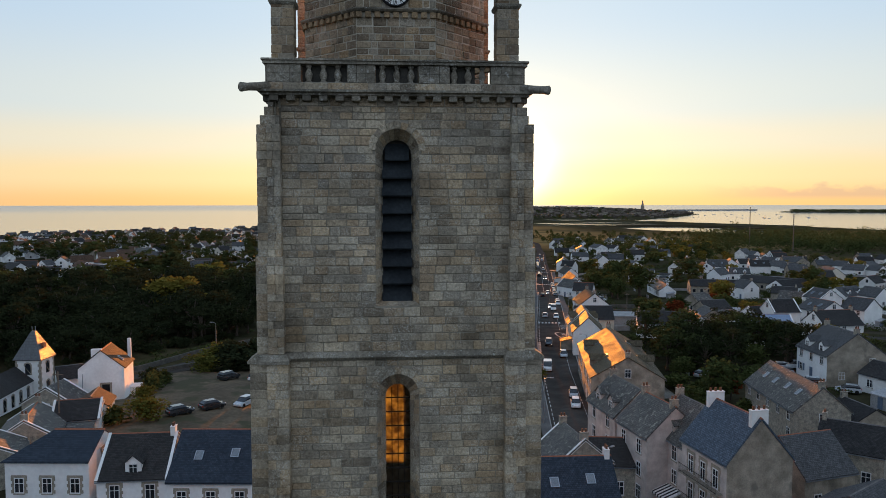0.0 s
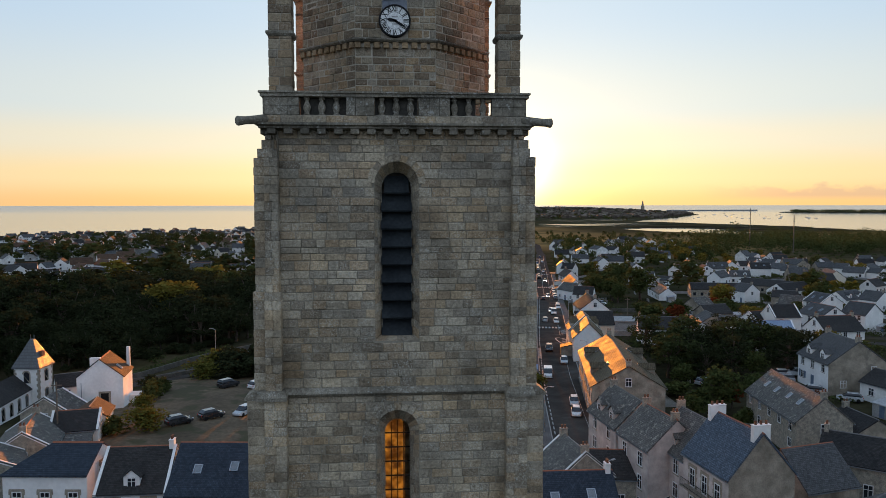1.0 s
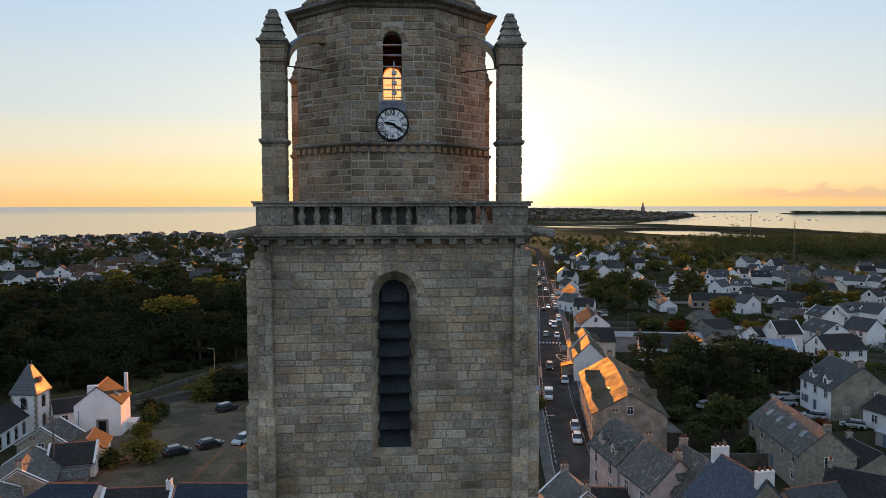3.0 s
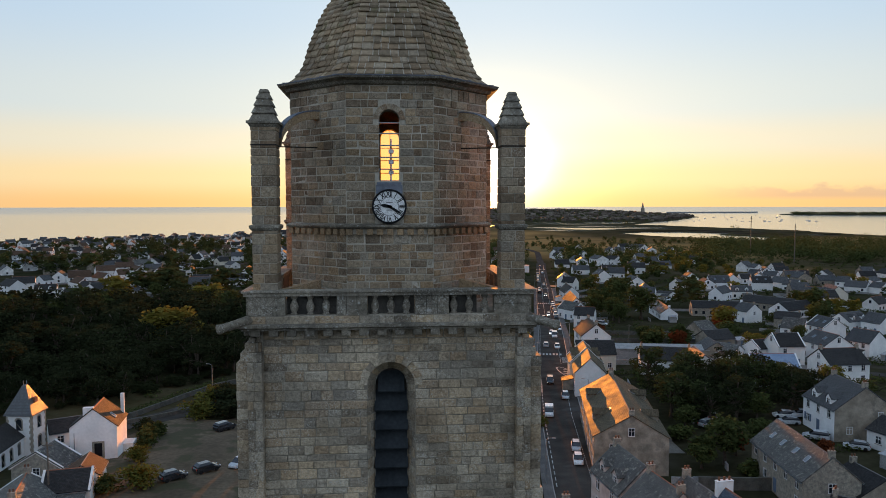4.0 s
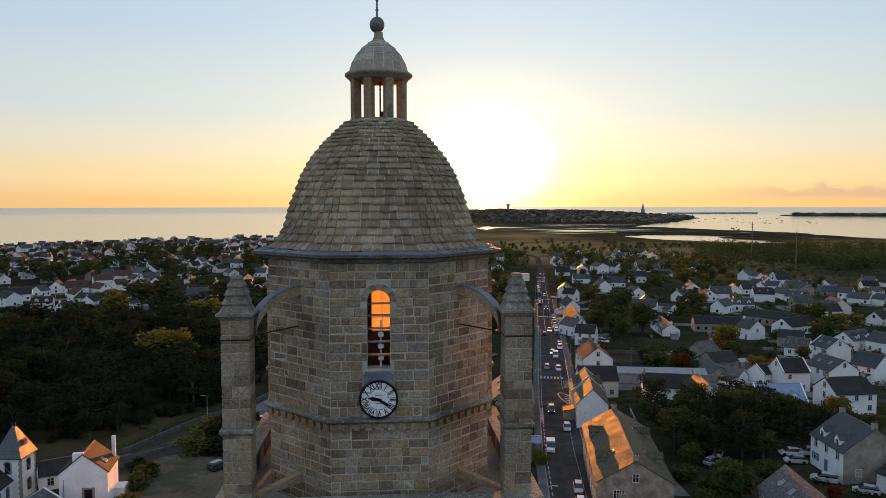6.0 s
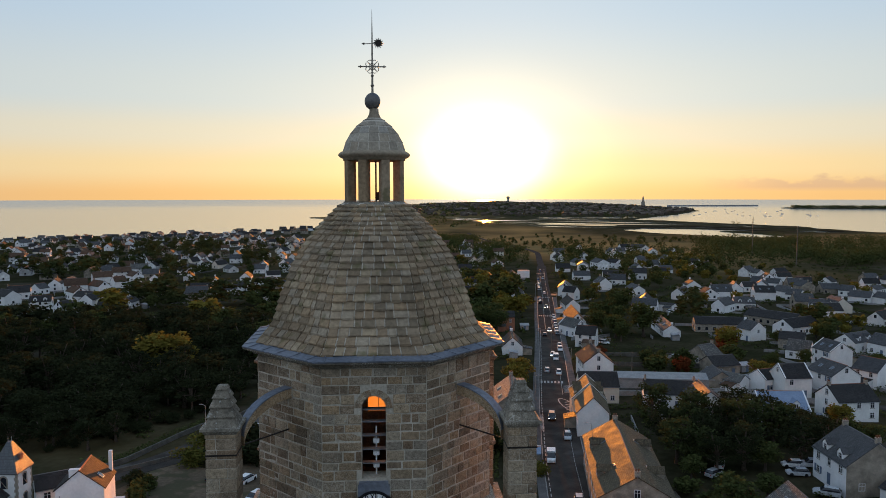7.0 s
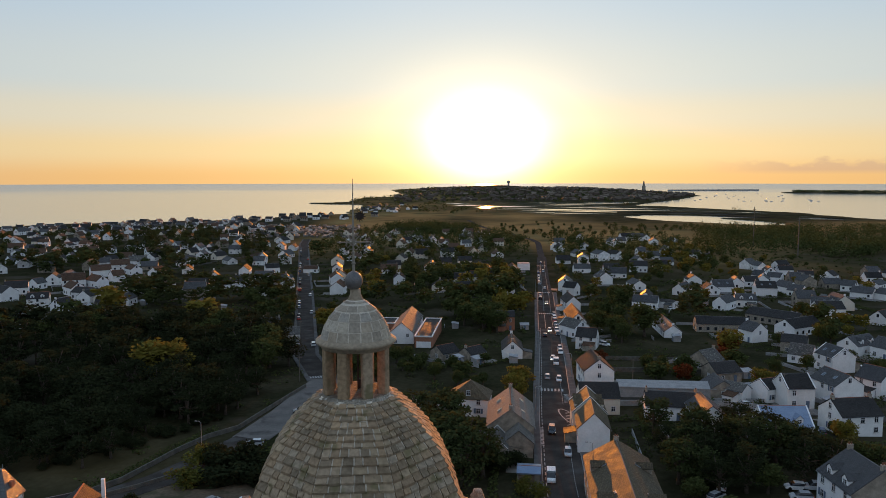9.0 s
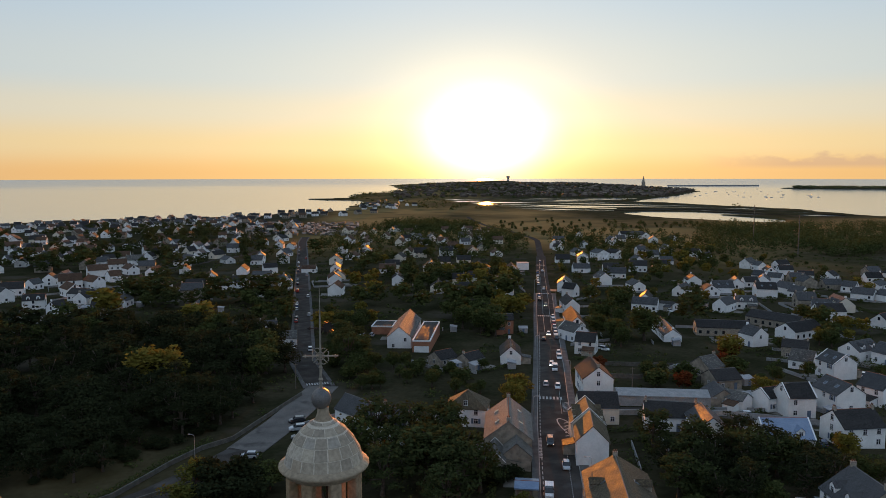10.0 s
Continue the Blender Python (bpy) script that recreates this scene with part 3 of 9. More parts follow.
# land use: dry meadow and stubble beyond the town, gardens and turf between the houses
meadow = ramp01(560, 760, GY) * ramp01(-140, -60, GX) + 0.9 * np.exp(-((GX - 300) / 80) ** 2 - ((GY - 620) / 130) ** 2)
meadow = meadow + 0.4 * np.exp(-((GX + 66) / 20) ** 2 - ((GY - 138) / 16) ** 2)
meadow = meadow * (1 - 0.92 * ramp01(1060, 1180, GY) * ramp01(250, 380, GX)) * (1 - 0.35 * ramp01(1300, 1700, GY))
meadow = np.clip(meadow * (0.75 + 0.4 * wavy(GX, GY, 70)), 0, 1)
at = gm.attributes.new("meadow", "FLOAT", "POINT")
at.data.foreach_set("value", meadow.reshape(-1).astype(np.float32))
gmat = mat("turf_and_earth", (0.025, 0.027, 0.013), (0.058, 0.050, 0.030), 0.05, 0.95, bump=0.6, dist=0.2, fine=14, spots=((0.07, 0.06, 0.045), 0.035, 0.58), spec=0.0)
tN, tL = gmat.node_tree.nodes, gmat.node_tree.links
tb = tN["Principled BSDF"]
ta, tm, tn, tr_ = tN.new("ShaderNodeAttribute"), tN.new("ShaderNodeMix"), tN.new("ShaderNodeTexNoise"), tN.new("ShaderNodeValToRGB")
ta.attribute_name = "meadow"
tm.data_type = "RGBA"
tn.inputs["Scale"].default_value, tn.inputs["Detail"].default_value = 0.012, 8
tL.new(tN["Geometry"].outputs["Position"], tn.inputs["Vector"])
for i_, (p_, c_) in enumerate(((0.3, (0.10, 0.078, 0.036)), (0.5, (0.27, 0.18, 0.075)), (0.7, (0.17, 0.12, 0.055)))):
    e_ = tr_.color_ramp.elements[i_] if i_ < 2 else tr_.color_ramp.elements.new(p_)
    e_.position, e_.color = p_, (*c_, 1)
tL.new(tn.outputs[0], tr_.inputs[0])
old_ = tb.inputs["Base Color"].links[0].from_socket
tL.new(ta.outputs["Fac"], tm.inputs[0]), tL.new(old_, tm.inputs[6]), tL.new(tr_.outputs[0], tm.inputs[7])
tL.new(tm.outputs[2], tb.inputs["Base Color"])
gm.materials.append(gmat)
tagged(new("ground", gm), "flat coastal ground of turf, gardens and salt marsh", "ground", kind="structure")

sr = np.concatenate((np.linspace(400, 1500, 23), np.geomspace(1560, 4960, 50)))
sa = np.radians(np.arange(-180, 180, 2))
SA, SR = np.meshgrid(sa, sr)
SX, SY = SR * np.sin(SA), SR * np.cos(SA) - 20
SZ = SEA + bowl(np.hypot(SX, SY))
idx = np.arange(SX.size).reshape(SX.shape)
quads = np.stack((idx[:-1, :], np.roll(idx, -1, 1)[:-1, :], np.roll(idx, -1, 1)[1:, :], idx[1:, :]), -1).reshape(-1, 4)
sm = bpy.data.meshes.new("water")
sm.from_pydata(np.stack((SX, SY, SZ), -1).reshape(-1, 3).tolist(), [], quads[:, ::-1].tolist())
sm.polygons.foreach_set("use_smooth", [True] * len(sm.polygons))
sm.materials.append(seam)
tagged(new("water", sm), "calm evening sea reflecting the pale sky", "sea", kind="structure")


# ---- roads ----
def strip(name, pts, left, right, lift, material, label, category, thick=0.3, step=6.0, kind="structure"):
    """A band between two offsets of a centre line, laid on the ground."""
    P = [Vector(p) for p in pts]
    line = []
    for a, b in zip(P[:-1], P[1:]):
        n = max(1, int((b - a).length / step))
        line += [a + (b - a) * i / n for i in range(n)]
    line.append(P[-1])
    rows = []
    for i, p in enumerate(line):
        d = (line[min(i + 1, len(line) - 1)] - line[max(i - 1, 0)]).normalized()
        s = Vector((d.y, -d.x))
        a, b = p + s * left, p + s * right
        za, zb = gz(a.x, a.y) + lift, gz(b.x, b.y) + lift
        rows.append([(a.x, a.y, za - thick), (b.x, b.y, zb - thick), (b.x, b.y, zb), (a.x, a.y, za)])
    ob = new(name, mesh_of(name, Geo().rings(rows), material))
    return tagged(ob, label, category, kind=kind)


MAIN = ((22, 20), (30, 78), (36.4, 117), (43.9, 156), (49.9, 185), (57.4, 220), (67.8, 270), (78.4, 323), (92.1, 390), (106.7, 464), (120.5, 531), (135, 600), (148, 670), (158, 722), (163.5, 754), (164.5, 790), (162, 831), (157, 887), (149, 950), (142, 1010), (138, 1113), (140, 1217))
LEFT = ((-19, 200), (-28.5, 238), (-40.5, 347), (-60, 520), (-86, 754), (-90, 820))
DIAG = ((-58, 108), (-45, 122), (-38, 134), (-31.5, 147), (-25.5, 166), (-20.5, 188), (-18, 201))
LANE = ((-190, 470), (-150, 560), (-120, 640), (-105, 720))
LANE2 = ((-420, 700), (-330, 760), (-250, 800))
CROSS = ((48, 172), (70, 168), (110, 152), (150, 140), (200, 150))
strip("road", MAIN[:9], -4.3, 4.3, 0.16, M["asphalt"], "worn dark asphalt main street with parking bays", "road")
strip("road", MAIN[8:12], -3.9, 3.9, 0.16, M["asphalt"], "worn asphalt street with a few parked cars", "road")
strip("road", MAIN[11:], -2.9, 2.9, 0.16, M["asphalt"], "narrow asphalt road leading out to the fields", "road")
strip("road", LEFT, -3.6, 3.6, 0.15, M["asphalt"], "straight asphalt side road between parked cars", "road")
strip("road", DIAG[:4], -4.2, 4.2, 0.17, M["asphalt"], "asphalt road curving past the wooded park", "road")
strip("road", DIAG[3:], -4.6, 4.8, 0.17, M["asphalt_pale"], "worn asphalt road beside the park wall, its pale sheen in the colour", "road")
strip("road", LANE, -2.6, 2.6, 0.15, M["asphalt"], "narrow asphalt lane between white houses", "road")
strip("road", LANE2, -2.6, 2.6, 0.15, M["asphalt"], "narrow asphalt lane near the shore", "road")
strip("road", CROSS, -2.4, 2.4, 0.13, M["asphalt"], "small asphalt lane between gardens", "road")
strip("pavement", MAIN[:9], -6.0, -4.3, 0.30, M["paving"], "grey concrete pavement with a raised kerb", "pavement", 0.5)
strip("pavement", MAIN[:9], 4.3, 6.4, 0.30, M["paving"], "grey concrete pavement with a raised kerb", "pavement", 0.5)
strip("pavement", LEFT, -4.9, -3.6, 0.29, M["paving"], "narrow concrete pavement along the side road", "pavement", 0.5)
strip("pavement", LEFT, 3.6, 4.9, 0.29, M["paving"], "narrow concrete pavement along the side road", "pavement", 0.5)
strip("kerb", MAIN[:9], -4.42, -4.24, 0.315, M["kerb"], "pale granite kerb", "kerb", 0.5)
strip("kerb", MAIN[:9], 4.24, 4.42, 0.315, M["kerb"], "pale granite kerb", "kerb", 0.5)

for dike in (((490, 1500), (655, 1430), (758, 1294), (838, 1160)), ((455, 1410), (600, 1372), (700, 1250), (772, 1120))):
    strip("levee", dike, -3, 3, 0.15, M["mud"], "low dark mud levee between the salt pans", "levee", 3.0, 14.0)


def along(pts, s, off=0.0):
    """Place and heading at s metres along a line, off metres to its right."""
    for a, b in zip(pts[:-1], pts[1:]):
        a, b = Vector(a), Vector(b)
        n = (b - a).length
        if s <= n:
            d = (b - a) / n
            p = a + d * s + Vector((d.y, -d.x)) * off
            return p.x, p.y, math.atan2(d.y, d.x)
        s -= n
    d = (Vector(pts[-1]) - Vector(pts[-2])).normalized()
    p = Vector(pts[-1]) + d * s + Vector((d.y, -d.x)) * off
    return p.x, p.y, math.atan2(d.y, d.x)


marks = Geo()
for s0 in np.arange(60, 560, 2.6):
    for off in (-3.7,) if s0 < 270 else (-1.3, 1.9):
        x, y, h = along(MAIN, s0, off)
        marks.box(-0.75, -0.09, 0, 0.75, 0.09, 0.02, Matrix.Translation((x, y, gz(x, y) + 0.165)) @ Matrix.Rotation(h, 4, "Z"))
for s0 in np.arange(62, 180, 1.0):
    x, y, h = along(MAIN, s0, 2.1)
    if not 128 < s0 < 150:
        marks.box(-0.3, -0.06, 0, 0.3, 0.06, 0.02, Matrix.Translation((x, y, gz(x, y) + 0.165)) @ Matrix.Rotation(h, 4, "Z"))
for s0 in (164, 308, 376, 520):
    for off in np.arange(-3.6, 2.6, 1.0):
        x, y, h = along(MAIN, s0, off)
        marks.box(-1.3, -0.27, 0, 1.3, 0.27, 0.02, Matrix.Translation((x, y, gz(x, y) + 0.168)) @ Matrix.Rotation(h, 4, "Z"))
for k in range(14):
    x, y, h = along(MAIN, 118 + k * 0.9, -4.0)
    marks.box(-0.25, -0.5, 0, 0.25, 0.5, 0.02, Matrix.Translation((x, y, gz(x, y) + 0.168)) @ Matrix.Rotation(h, 4, "Z"))
for k in range(9):
    x, y, h = along(LEFT, 4 + k * 0.0, -3.2 + k * 0.8)
    marks.box(-1.2, -0.22, 0, 1.2, 0.22, 0.02, Matrix.Translation((x, y, gz(x, y) + 0.16)) @ Matrix.Rotation(h, 4, "Z"))
# hatched island beside the crossing
for k in range(40):
    a = 2 * math.pi * k / 40
    x, y, h = along(MAIN, 138, 3.6)
    x, y = x + 1.7 * math.cos(a) - 0.8 * math.sin(a), y + 7.5 * math.sin(a)
    marks.box(-0.6, -0.12, 0, 0.6, 0.12, 0.02, Matrix.Translation((x, y, gz(x, y) + 0.168)) @ Matrix.Rotation(math.atan2(7.5 * math.cos(a), -1.7 * math.sin(a)), 4, "Z"))
for k in range(5):
    x, y, h = along(MAIN, 133 + 2.4 * k, 3.6)
    marks.box(-1.5, -0.2, 0, 1.5, 0.2, 0.02, Matrix.Translation((x, y, gz(x, y) + 0.168)) @ Matrix.Rotation(h - 0.9, 4, "Z"))
for k in range(8):
    x, y, h = along(MAIN, 152 + 1.1 * k, 3.6)
    marks.box(-0.12, -1.2, 0, 0.12, 1.2, 0.02, Matrix.Translation((x, y, gz(x, y) + 0.168)) @ Matrix.Rotation(h + 0.5, 4, "Z"))
tagged(new("road_marking", mesh_of("road_marking", marks, M["paint"])), "worn white dashes and zebra bars painted on asphalt", "road marking", kind="stuff")

# dirt car park on the rise beside the church
cp = []
for i in range(13):
    row = []
    for j in range(13):
        x = -48 + 30 * j / 12 + 2 * math.sin(i * 1.3)
        y = 55 + 63 * i / 12 + 2 * math.sin(j * 0.9)
        row.append((x, y, gz(x, y) + 0.10 + 0.05 * math.sin(i * 2.1 + j * 1.7)))
    cp.append(row)
g = Geo()
g.v = [p for r in cp for p in r]
g.f = [(i * 13 + j, i * 13 + j + 1, i * 13 + 14 + j, i * 13 + 13 + j) for i in range(12) for j in range(12)]
tagged(new("car_park_ground", mesh_of("car_park_ground", g, M["dirt"], True)), "bare packed dirt of an unmarked car park", "ground", kind="structure")


# ---- bell tower ----
tower = thing("bell_tower", "square granite church bell tower with octagonal clock stage and stone dome", "bell tower")
T22 = math.tan(math.pi / 8)


def octagon(a, cx=0.0, cy=0.0):
    return [(cx + a * x, cy + a * y) for x, y in ((T22, -1), (1, -T22), (1, T22), (T22, 1), (-T22, 1), (-1, T22), (-1, -T22), (-T22, -1))]


def square(h):
    return [(-h, -h), (h, -h), (h, h), (-h, h)]


def arch_hole(x0, x1, z0, z1, n=12):
    """Outline of a round-headed opening, counter-clockwise from the lower left."""
    r, c = (x1 - x0) / 2, (x0 + x1) / 2
    return [(x0, z0), (x1, z0)] + [(c + r * math.cos(math.pi * i / n), z1 - r + r * math.sin(math.pi * i / n)) for i in range(n + 1)]


def pierced(geo, y0, y1, x0, x1, z0, z1, holes, m=None):
    """A wall between y0 and y1 with round-headed openings, one above another, that go right through it."""
    zs = z0
    for hx0, hx1, hz0, hz1 in holes:
        r, c = (hx1 - hx0) / 2, (hx0 + hx1) / 2
        if hz0 > zs:
            geo.box(x0, y0, zs, x1, y1, hz0, m)
        geo.box(x0, y0, hz0, hx0, y1, hz1 - r, m)
        geo.box(hx1, y0, hz0, x1, y1, hz1 - r, m)
        n = 12
        for i in range(n):
            a, b = math.pi * i / n, math.pi * (i + 1) / n
            xa, za, xb, zb = c + r * math.cos(a), hz1 - r + r * math.sin(a), c + r * math.cos(b), hz1 - r + r * math.sin(b)
            geo.add([(xa, y0, za), (xa, y1, za), (xb, y1, zb), (xb, y0, zb), (xa, y0, hz1), (xa, y1, hz1), (xb, y1, hz1), (xb, y0, hz1)],
                    [(0, 3, 2, 1), (4, 5, 6, 7), (0, 4, 7, 3), (1, 2, 6, 5)], m)
        geo.box(x0, y0, hz1 - r, hx0, y1, hz1, m)
        geo.box(hx1, y0, hz1 - r, x1, y1, hz1, m)
        zs = hz1
    if z1 > zs:
        geo.box(x0, y0, zs, x1, y1, z1, m)


BEL, LOW = (-0.89, 0.89, 31.78, 39.0), (-0.88, 0.88, 20.5, 28.9)
g = Geo()
pierced(g, -4.96, -4.0, -4.95, 4.95, -1.0, 40.3, (LOW, BEL))
# unseen rear opening, set off centre to let the sun onto the lower window
pierced(g, 4.0, 4.95, -4.95, 4.95, -1.0, 40.3, ((0.42, 1.50, 25.2, 28.8), BEL))
g.box(-4.95, -4.0, -1, -4.0, 4.0, 40.3).box(4.0, -4.0, -1, 4.95, 4.0, 40.3)
shaft = part("shaft_wall", g, M["mortar"], tower, "square granite shaft of coursed blocks")
part("floor_slab", Geo().box(-4.0, -4.0, 30.0, 4.0, 4.0, 30.3), M["dark"], tower)
part("floor_slab", Geo().box(-5.0, -5.0, 40.3, 5.0, 5.0, 40.5), M["mould"], tower)


def splay(c, r0, r1, z0, zt0, zt1, y0, y1):
    """The slanting jambs of an opening that narrows inward."""
    n = 12
    o = [(c - r0, z0), (c - r0, zt0 - r0)] + [(c - r0 * math.cos(math.pi * i / n), zt0 - r0 + r0 * math.sin(math.pi * i / n)) for i in range(1, n)] + [(c + r0, zt0 - r0), (c + r0, z0)]
    i_ = [(c - r1, z0 + 0.12), (c - r1, zt1 - r1)] + [(c - r1 * math.cos(math.pi * k / n), zt1 - r1 + r1 * math.sin(math.pi * k / n)) for k in range(1, n)] + [(c + r1, zt1 - r1), (c + r1, z0 + 0.12)]
    g = Geo()
    k = len(o)
    g.v = [(x, y0, z) for x, z in o] + [(x, y1, z) for x, z in i_] + [(x, y1 + 0.12, z) for x, z in i_] + [(x * 1.02, y1 + 0.12, z) for x, z in o]
    for a in range(k - 1):
        g.f += [(a, a + 1, k + a + 1, k + a), (k + a, k + a + 1, 2 * k + a + 1, 2 * k + a), (2 * k + a, 2 * k + a + 1, 3 * k + a + 1, 3 * k + a)]
    g.f.append((0, k, 2 * k - 1, k - 1))
    return g


part("window_reveal", splay(0, 0.885, 0.64, 31.79, 38.99, 38.6, -4.955, -4.25), M["mortar"], tower, "splayed granite jambs of the belfry opening")
part("window_reveal", splay(0, 0.875, 0.53, 20.52, 28.89, 28.3, -4.955, -4.2), M["mortar"], tower, "splayed granite jambs of the lower window")


def jamb_lining(c, r0, r1, z0, zt0, zt1, y0, y1, rng):
    """Coursed stones on the slanting jambs, wedge stones round the arch and a sloping sill."""
    g, e, p = Geo(), 0.009, 0.014
    z = z0 + 0.02
    while z < zt0 - r0 - 0.15:
        h = rng.uniform(0.27, 0.40)
        if zt0 - r0 - (z + h) < 0.15:
            h = zt0 - r0 - z
        k0, k1 = (z - z0) / (zt0 - r0 - z0), (z + h - z0) / (zt0 - r0 - z0)
        top = zt1 - r1
        za, zb = z0 + 0.12 + k0 * (top - z0 - 0.12), z0 + 0.12 + k1 * (top - z0 - 0.12)
        cuts = (0.0, 1.0) if rng.random() < 0.45 else (0.0, rng.uniform(0.35, 0.65), 1.0)
        for sgn in (-1, 1):
            for a, b in zip(cuts[:-1], cuts[1:]):
                o = p + rng.uniform(-0.008, 0.012)
                q = []
                for t, s_ in ((a, 1), (b, -1)):
                    r, y = r0 + (r1 - r0) * t, y0 + (y1 - y0) * t + s_ * e
                    q.append((r, y, z + (za - z) * t + e, z + h + (zb - z - h) * t - e))
                front = [(c + sgn * (r - o), y, zz) for r, y, zl, zh in q for zz in (zl, zh)]
                rear = [(c + sgn * (r + 0.02), y, zz) for r, y, zl, zh in q for zz in (zl, zh)]
                g.add(front + rear, [(0, 1, 3, 2), (0, 4, 5, 1), (1, 5, 7, 3), (3, 7, 6, 2), (2, 6, 4, 0)])
        z += h
    n = 11
    for i in range(n):
        a, b = math.pi * i / n + 0.012, math.pi * (i + 1) / n - 0.012
        front, rear = [], []
        for r, zt, y in ((r0, zt0, y0 + e), (r1, zt1, y1 - e)):
            for t in (a, b):
                front.append((c - (r - p) * math.cos(t), y, zt - r + (r - p) * math.sin(t)))
                rear.append((c - (r + 0.02) * math.cos(t), y, zt - r + (r + 0.02) * math.sin(t)))
        g.add(front + rear, [(0, 1, 3, 2), (0, 4, 5, 1), (1, 5, 7, 3), (3, 7, 6, 2), (2, 6, 4, 0)])
    for i in range(4):
        u0, u1 = -1 + 0.5 * i, -0.5 + 0.5 * i
        f = [(c + u0 * r0 + e, y0 - 0.01, z0 + 0.012), (c + u1 * r0 - e, y0 - 0.01, z0 + 0.012), (c + u1 * r1 - e, y1, z0 + 0.136), (c + u0 * r1 + e, y1, z0 + 0.136)]
        g.add(f + [(x, y, zz - 0.06) for x, y, zz in f], [(0, 1, 2, 3), (0, 4, 5, 1), (1, 5, 6, 2), (3, 7, 4, 0)])
    return g


jr = random.Random(77)
for spec in ((0, 0.885, 0.64, 31.79, 38.99, 38.6, -4.955, -4.25), (0, 0.875, 0.53, 20.52, 28.89, 28.3, -4.955, -4.2)):
    part("jamb_lining", jamb_lining(*spec, jr), M["grey"], tower, "pale granite blocks lining the opening")["kind"] = "stuff"
# belfry louvres
for k in range(9):
    z = 31.95 + 0.735 * k
    w = 0.63 if z < 37.7 else 0.50
    g = Geo()
    g.add([(-w, -4.52, z - 0.06), (w, -4.52, z - 0.06), (w, -4.05, z + 0.62), (-w, -4.05, z + 0.62), (-w, -4.50, z - 0.11), (w, -4.50, z - 0.11), (w, -4.03, z + 0.57), (-w, -4.03, z + 0.57)],
          [(0, 1, 2, 3), (7, 6, 5, 4), (0, 4, 5, 1), (2, 6, 7, 3), (0, 3, 7, 4), (1, 5, 6, 2)])
    part("louvre", g, M["louvre"], tower)
part("window_frame", Geo().rings([[(x * s, -4.3, z) for x, z in [(0.64, 31.9)] + [(0.64 * math.cos(math.pi * i / 10), 37.96 + 0.64 * math.sin(math.pi * i / 10)) for i in range(11)] + [(-0.64, 31.9)]] for s in (1.0, 0.93)], cap=False), M["mould"], tower)
# dark sheet added behind the louvres for the shade inside the belfry
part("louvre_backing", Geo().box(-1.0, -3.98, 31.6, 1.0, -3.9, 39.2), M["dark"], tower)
# lower window: amber glazing with iron bars
am_g = Geo()
hole = arch_hole(-0.53, 0.53, 20.6, 28.3)
am_g.add([(x, -4.18, z) for x, z in hole] + [(x, -4.165, z) for x, z in hole], [tuple(range(len(hole))), tuple(range(2 * len(hole) - 1, len(hole) - 1, -1))])
low_win = part("window", am_g, M["amber"], tower, "tall round-headed amber glazing with dark iron bars")
for k in range(12):
    z = 27.70 - 0.61 * k
    part("glazing_bar", Geo().box(-0.52, -4.23, z - 0.025, 0.52, -4.19, z + 0.025), M["iron"], low_win)
for x in (-0.26, 0.0, 0.26):
    part("glazing_bar", Geo().box(x - 0.018, -4.225, 20.6, x + 0.018, -4.195, 28.25 - abs(x) * 0.3), M["iron"], low_win)
# corbelled cornice, string course, parapet
part("string_course", Geo().rings([[(x * h / 5, y * h / 5, z) for x, y in square(5)] for h, z in ((4.97, 29.50), (5.10, 29.54), (5.22, 29.66), (5.20, 29.72), (4.97, 29.88))]), M["mould"], tower)
part("cornice", Geo().rings([[(x, y, z) for x, y in square(h)] for h, z in ((5.02, 40.22), (5.36, 40.26), (5.38, 40.33), (5.50, 40.38), (5.50, 40.47), (5.2, 40.50))]), M["mould"], tower, "moulded granite cornice on small corbels")
cm = mesh_of("corbel", Geo().cbox(-0.17, -0.34, 0.04, 0.17, 0.05, 0.26, 0.02), M["mould"])
for k in range(16):
    for q in range(4):
        share("corbel", cm, tower, Matrix.Rotation(q * math.pi / 2, 4, "Z") @ Matrix.Translation((-4.88 + 0.65 * k, -5.0, 40.0)))
part("parapet_plinth", Geo().rings([[(x, y, z) for x, y in square(h)] for h, z in ((5.22, 40.47), (5.22, 40.74), (5.17, 40.79))]), M["mortar"], tower)
for q in range(4):
    R = Matrix.Rotation(q * math.pi / 2, 4, "Z")
    g = Geo().rings([[(x, y, z) for x, y in ((-a, -a - 0.03), (a, -a - 0.03), (b, -b - 0.02), (-b, -b - 0.02))] for a, b, z in ((5.27, 4.78, 41.50), (5.27, 4.78, 41.61), (5.33, 4.72, 41.63), (5.33, 4.72, 41.70))], R)
    part("coping", g, M["mould"], tower, "weathered granite coping of the balustrade")
bal = mesh_of("baluster", Geo().turned([(0.13, 0), (0.13, 0.06), (0.085, 0.09), (0.14, 0.22), (0.155, 0.32), (0.12, 0.44), (0.075, 0.54), (0.085, 0.60), (0.12, 0.63), (0.12, 0.72)], 12), M["mould"], True)
blk = mesh_of("baluster_block", Geo().cbox(-0.5, -0.5, -0.5, 0.5, 0.5, 0.5, 0.02), M["mould"])
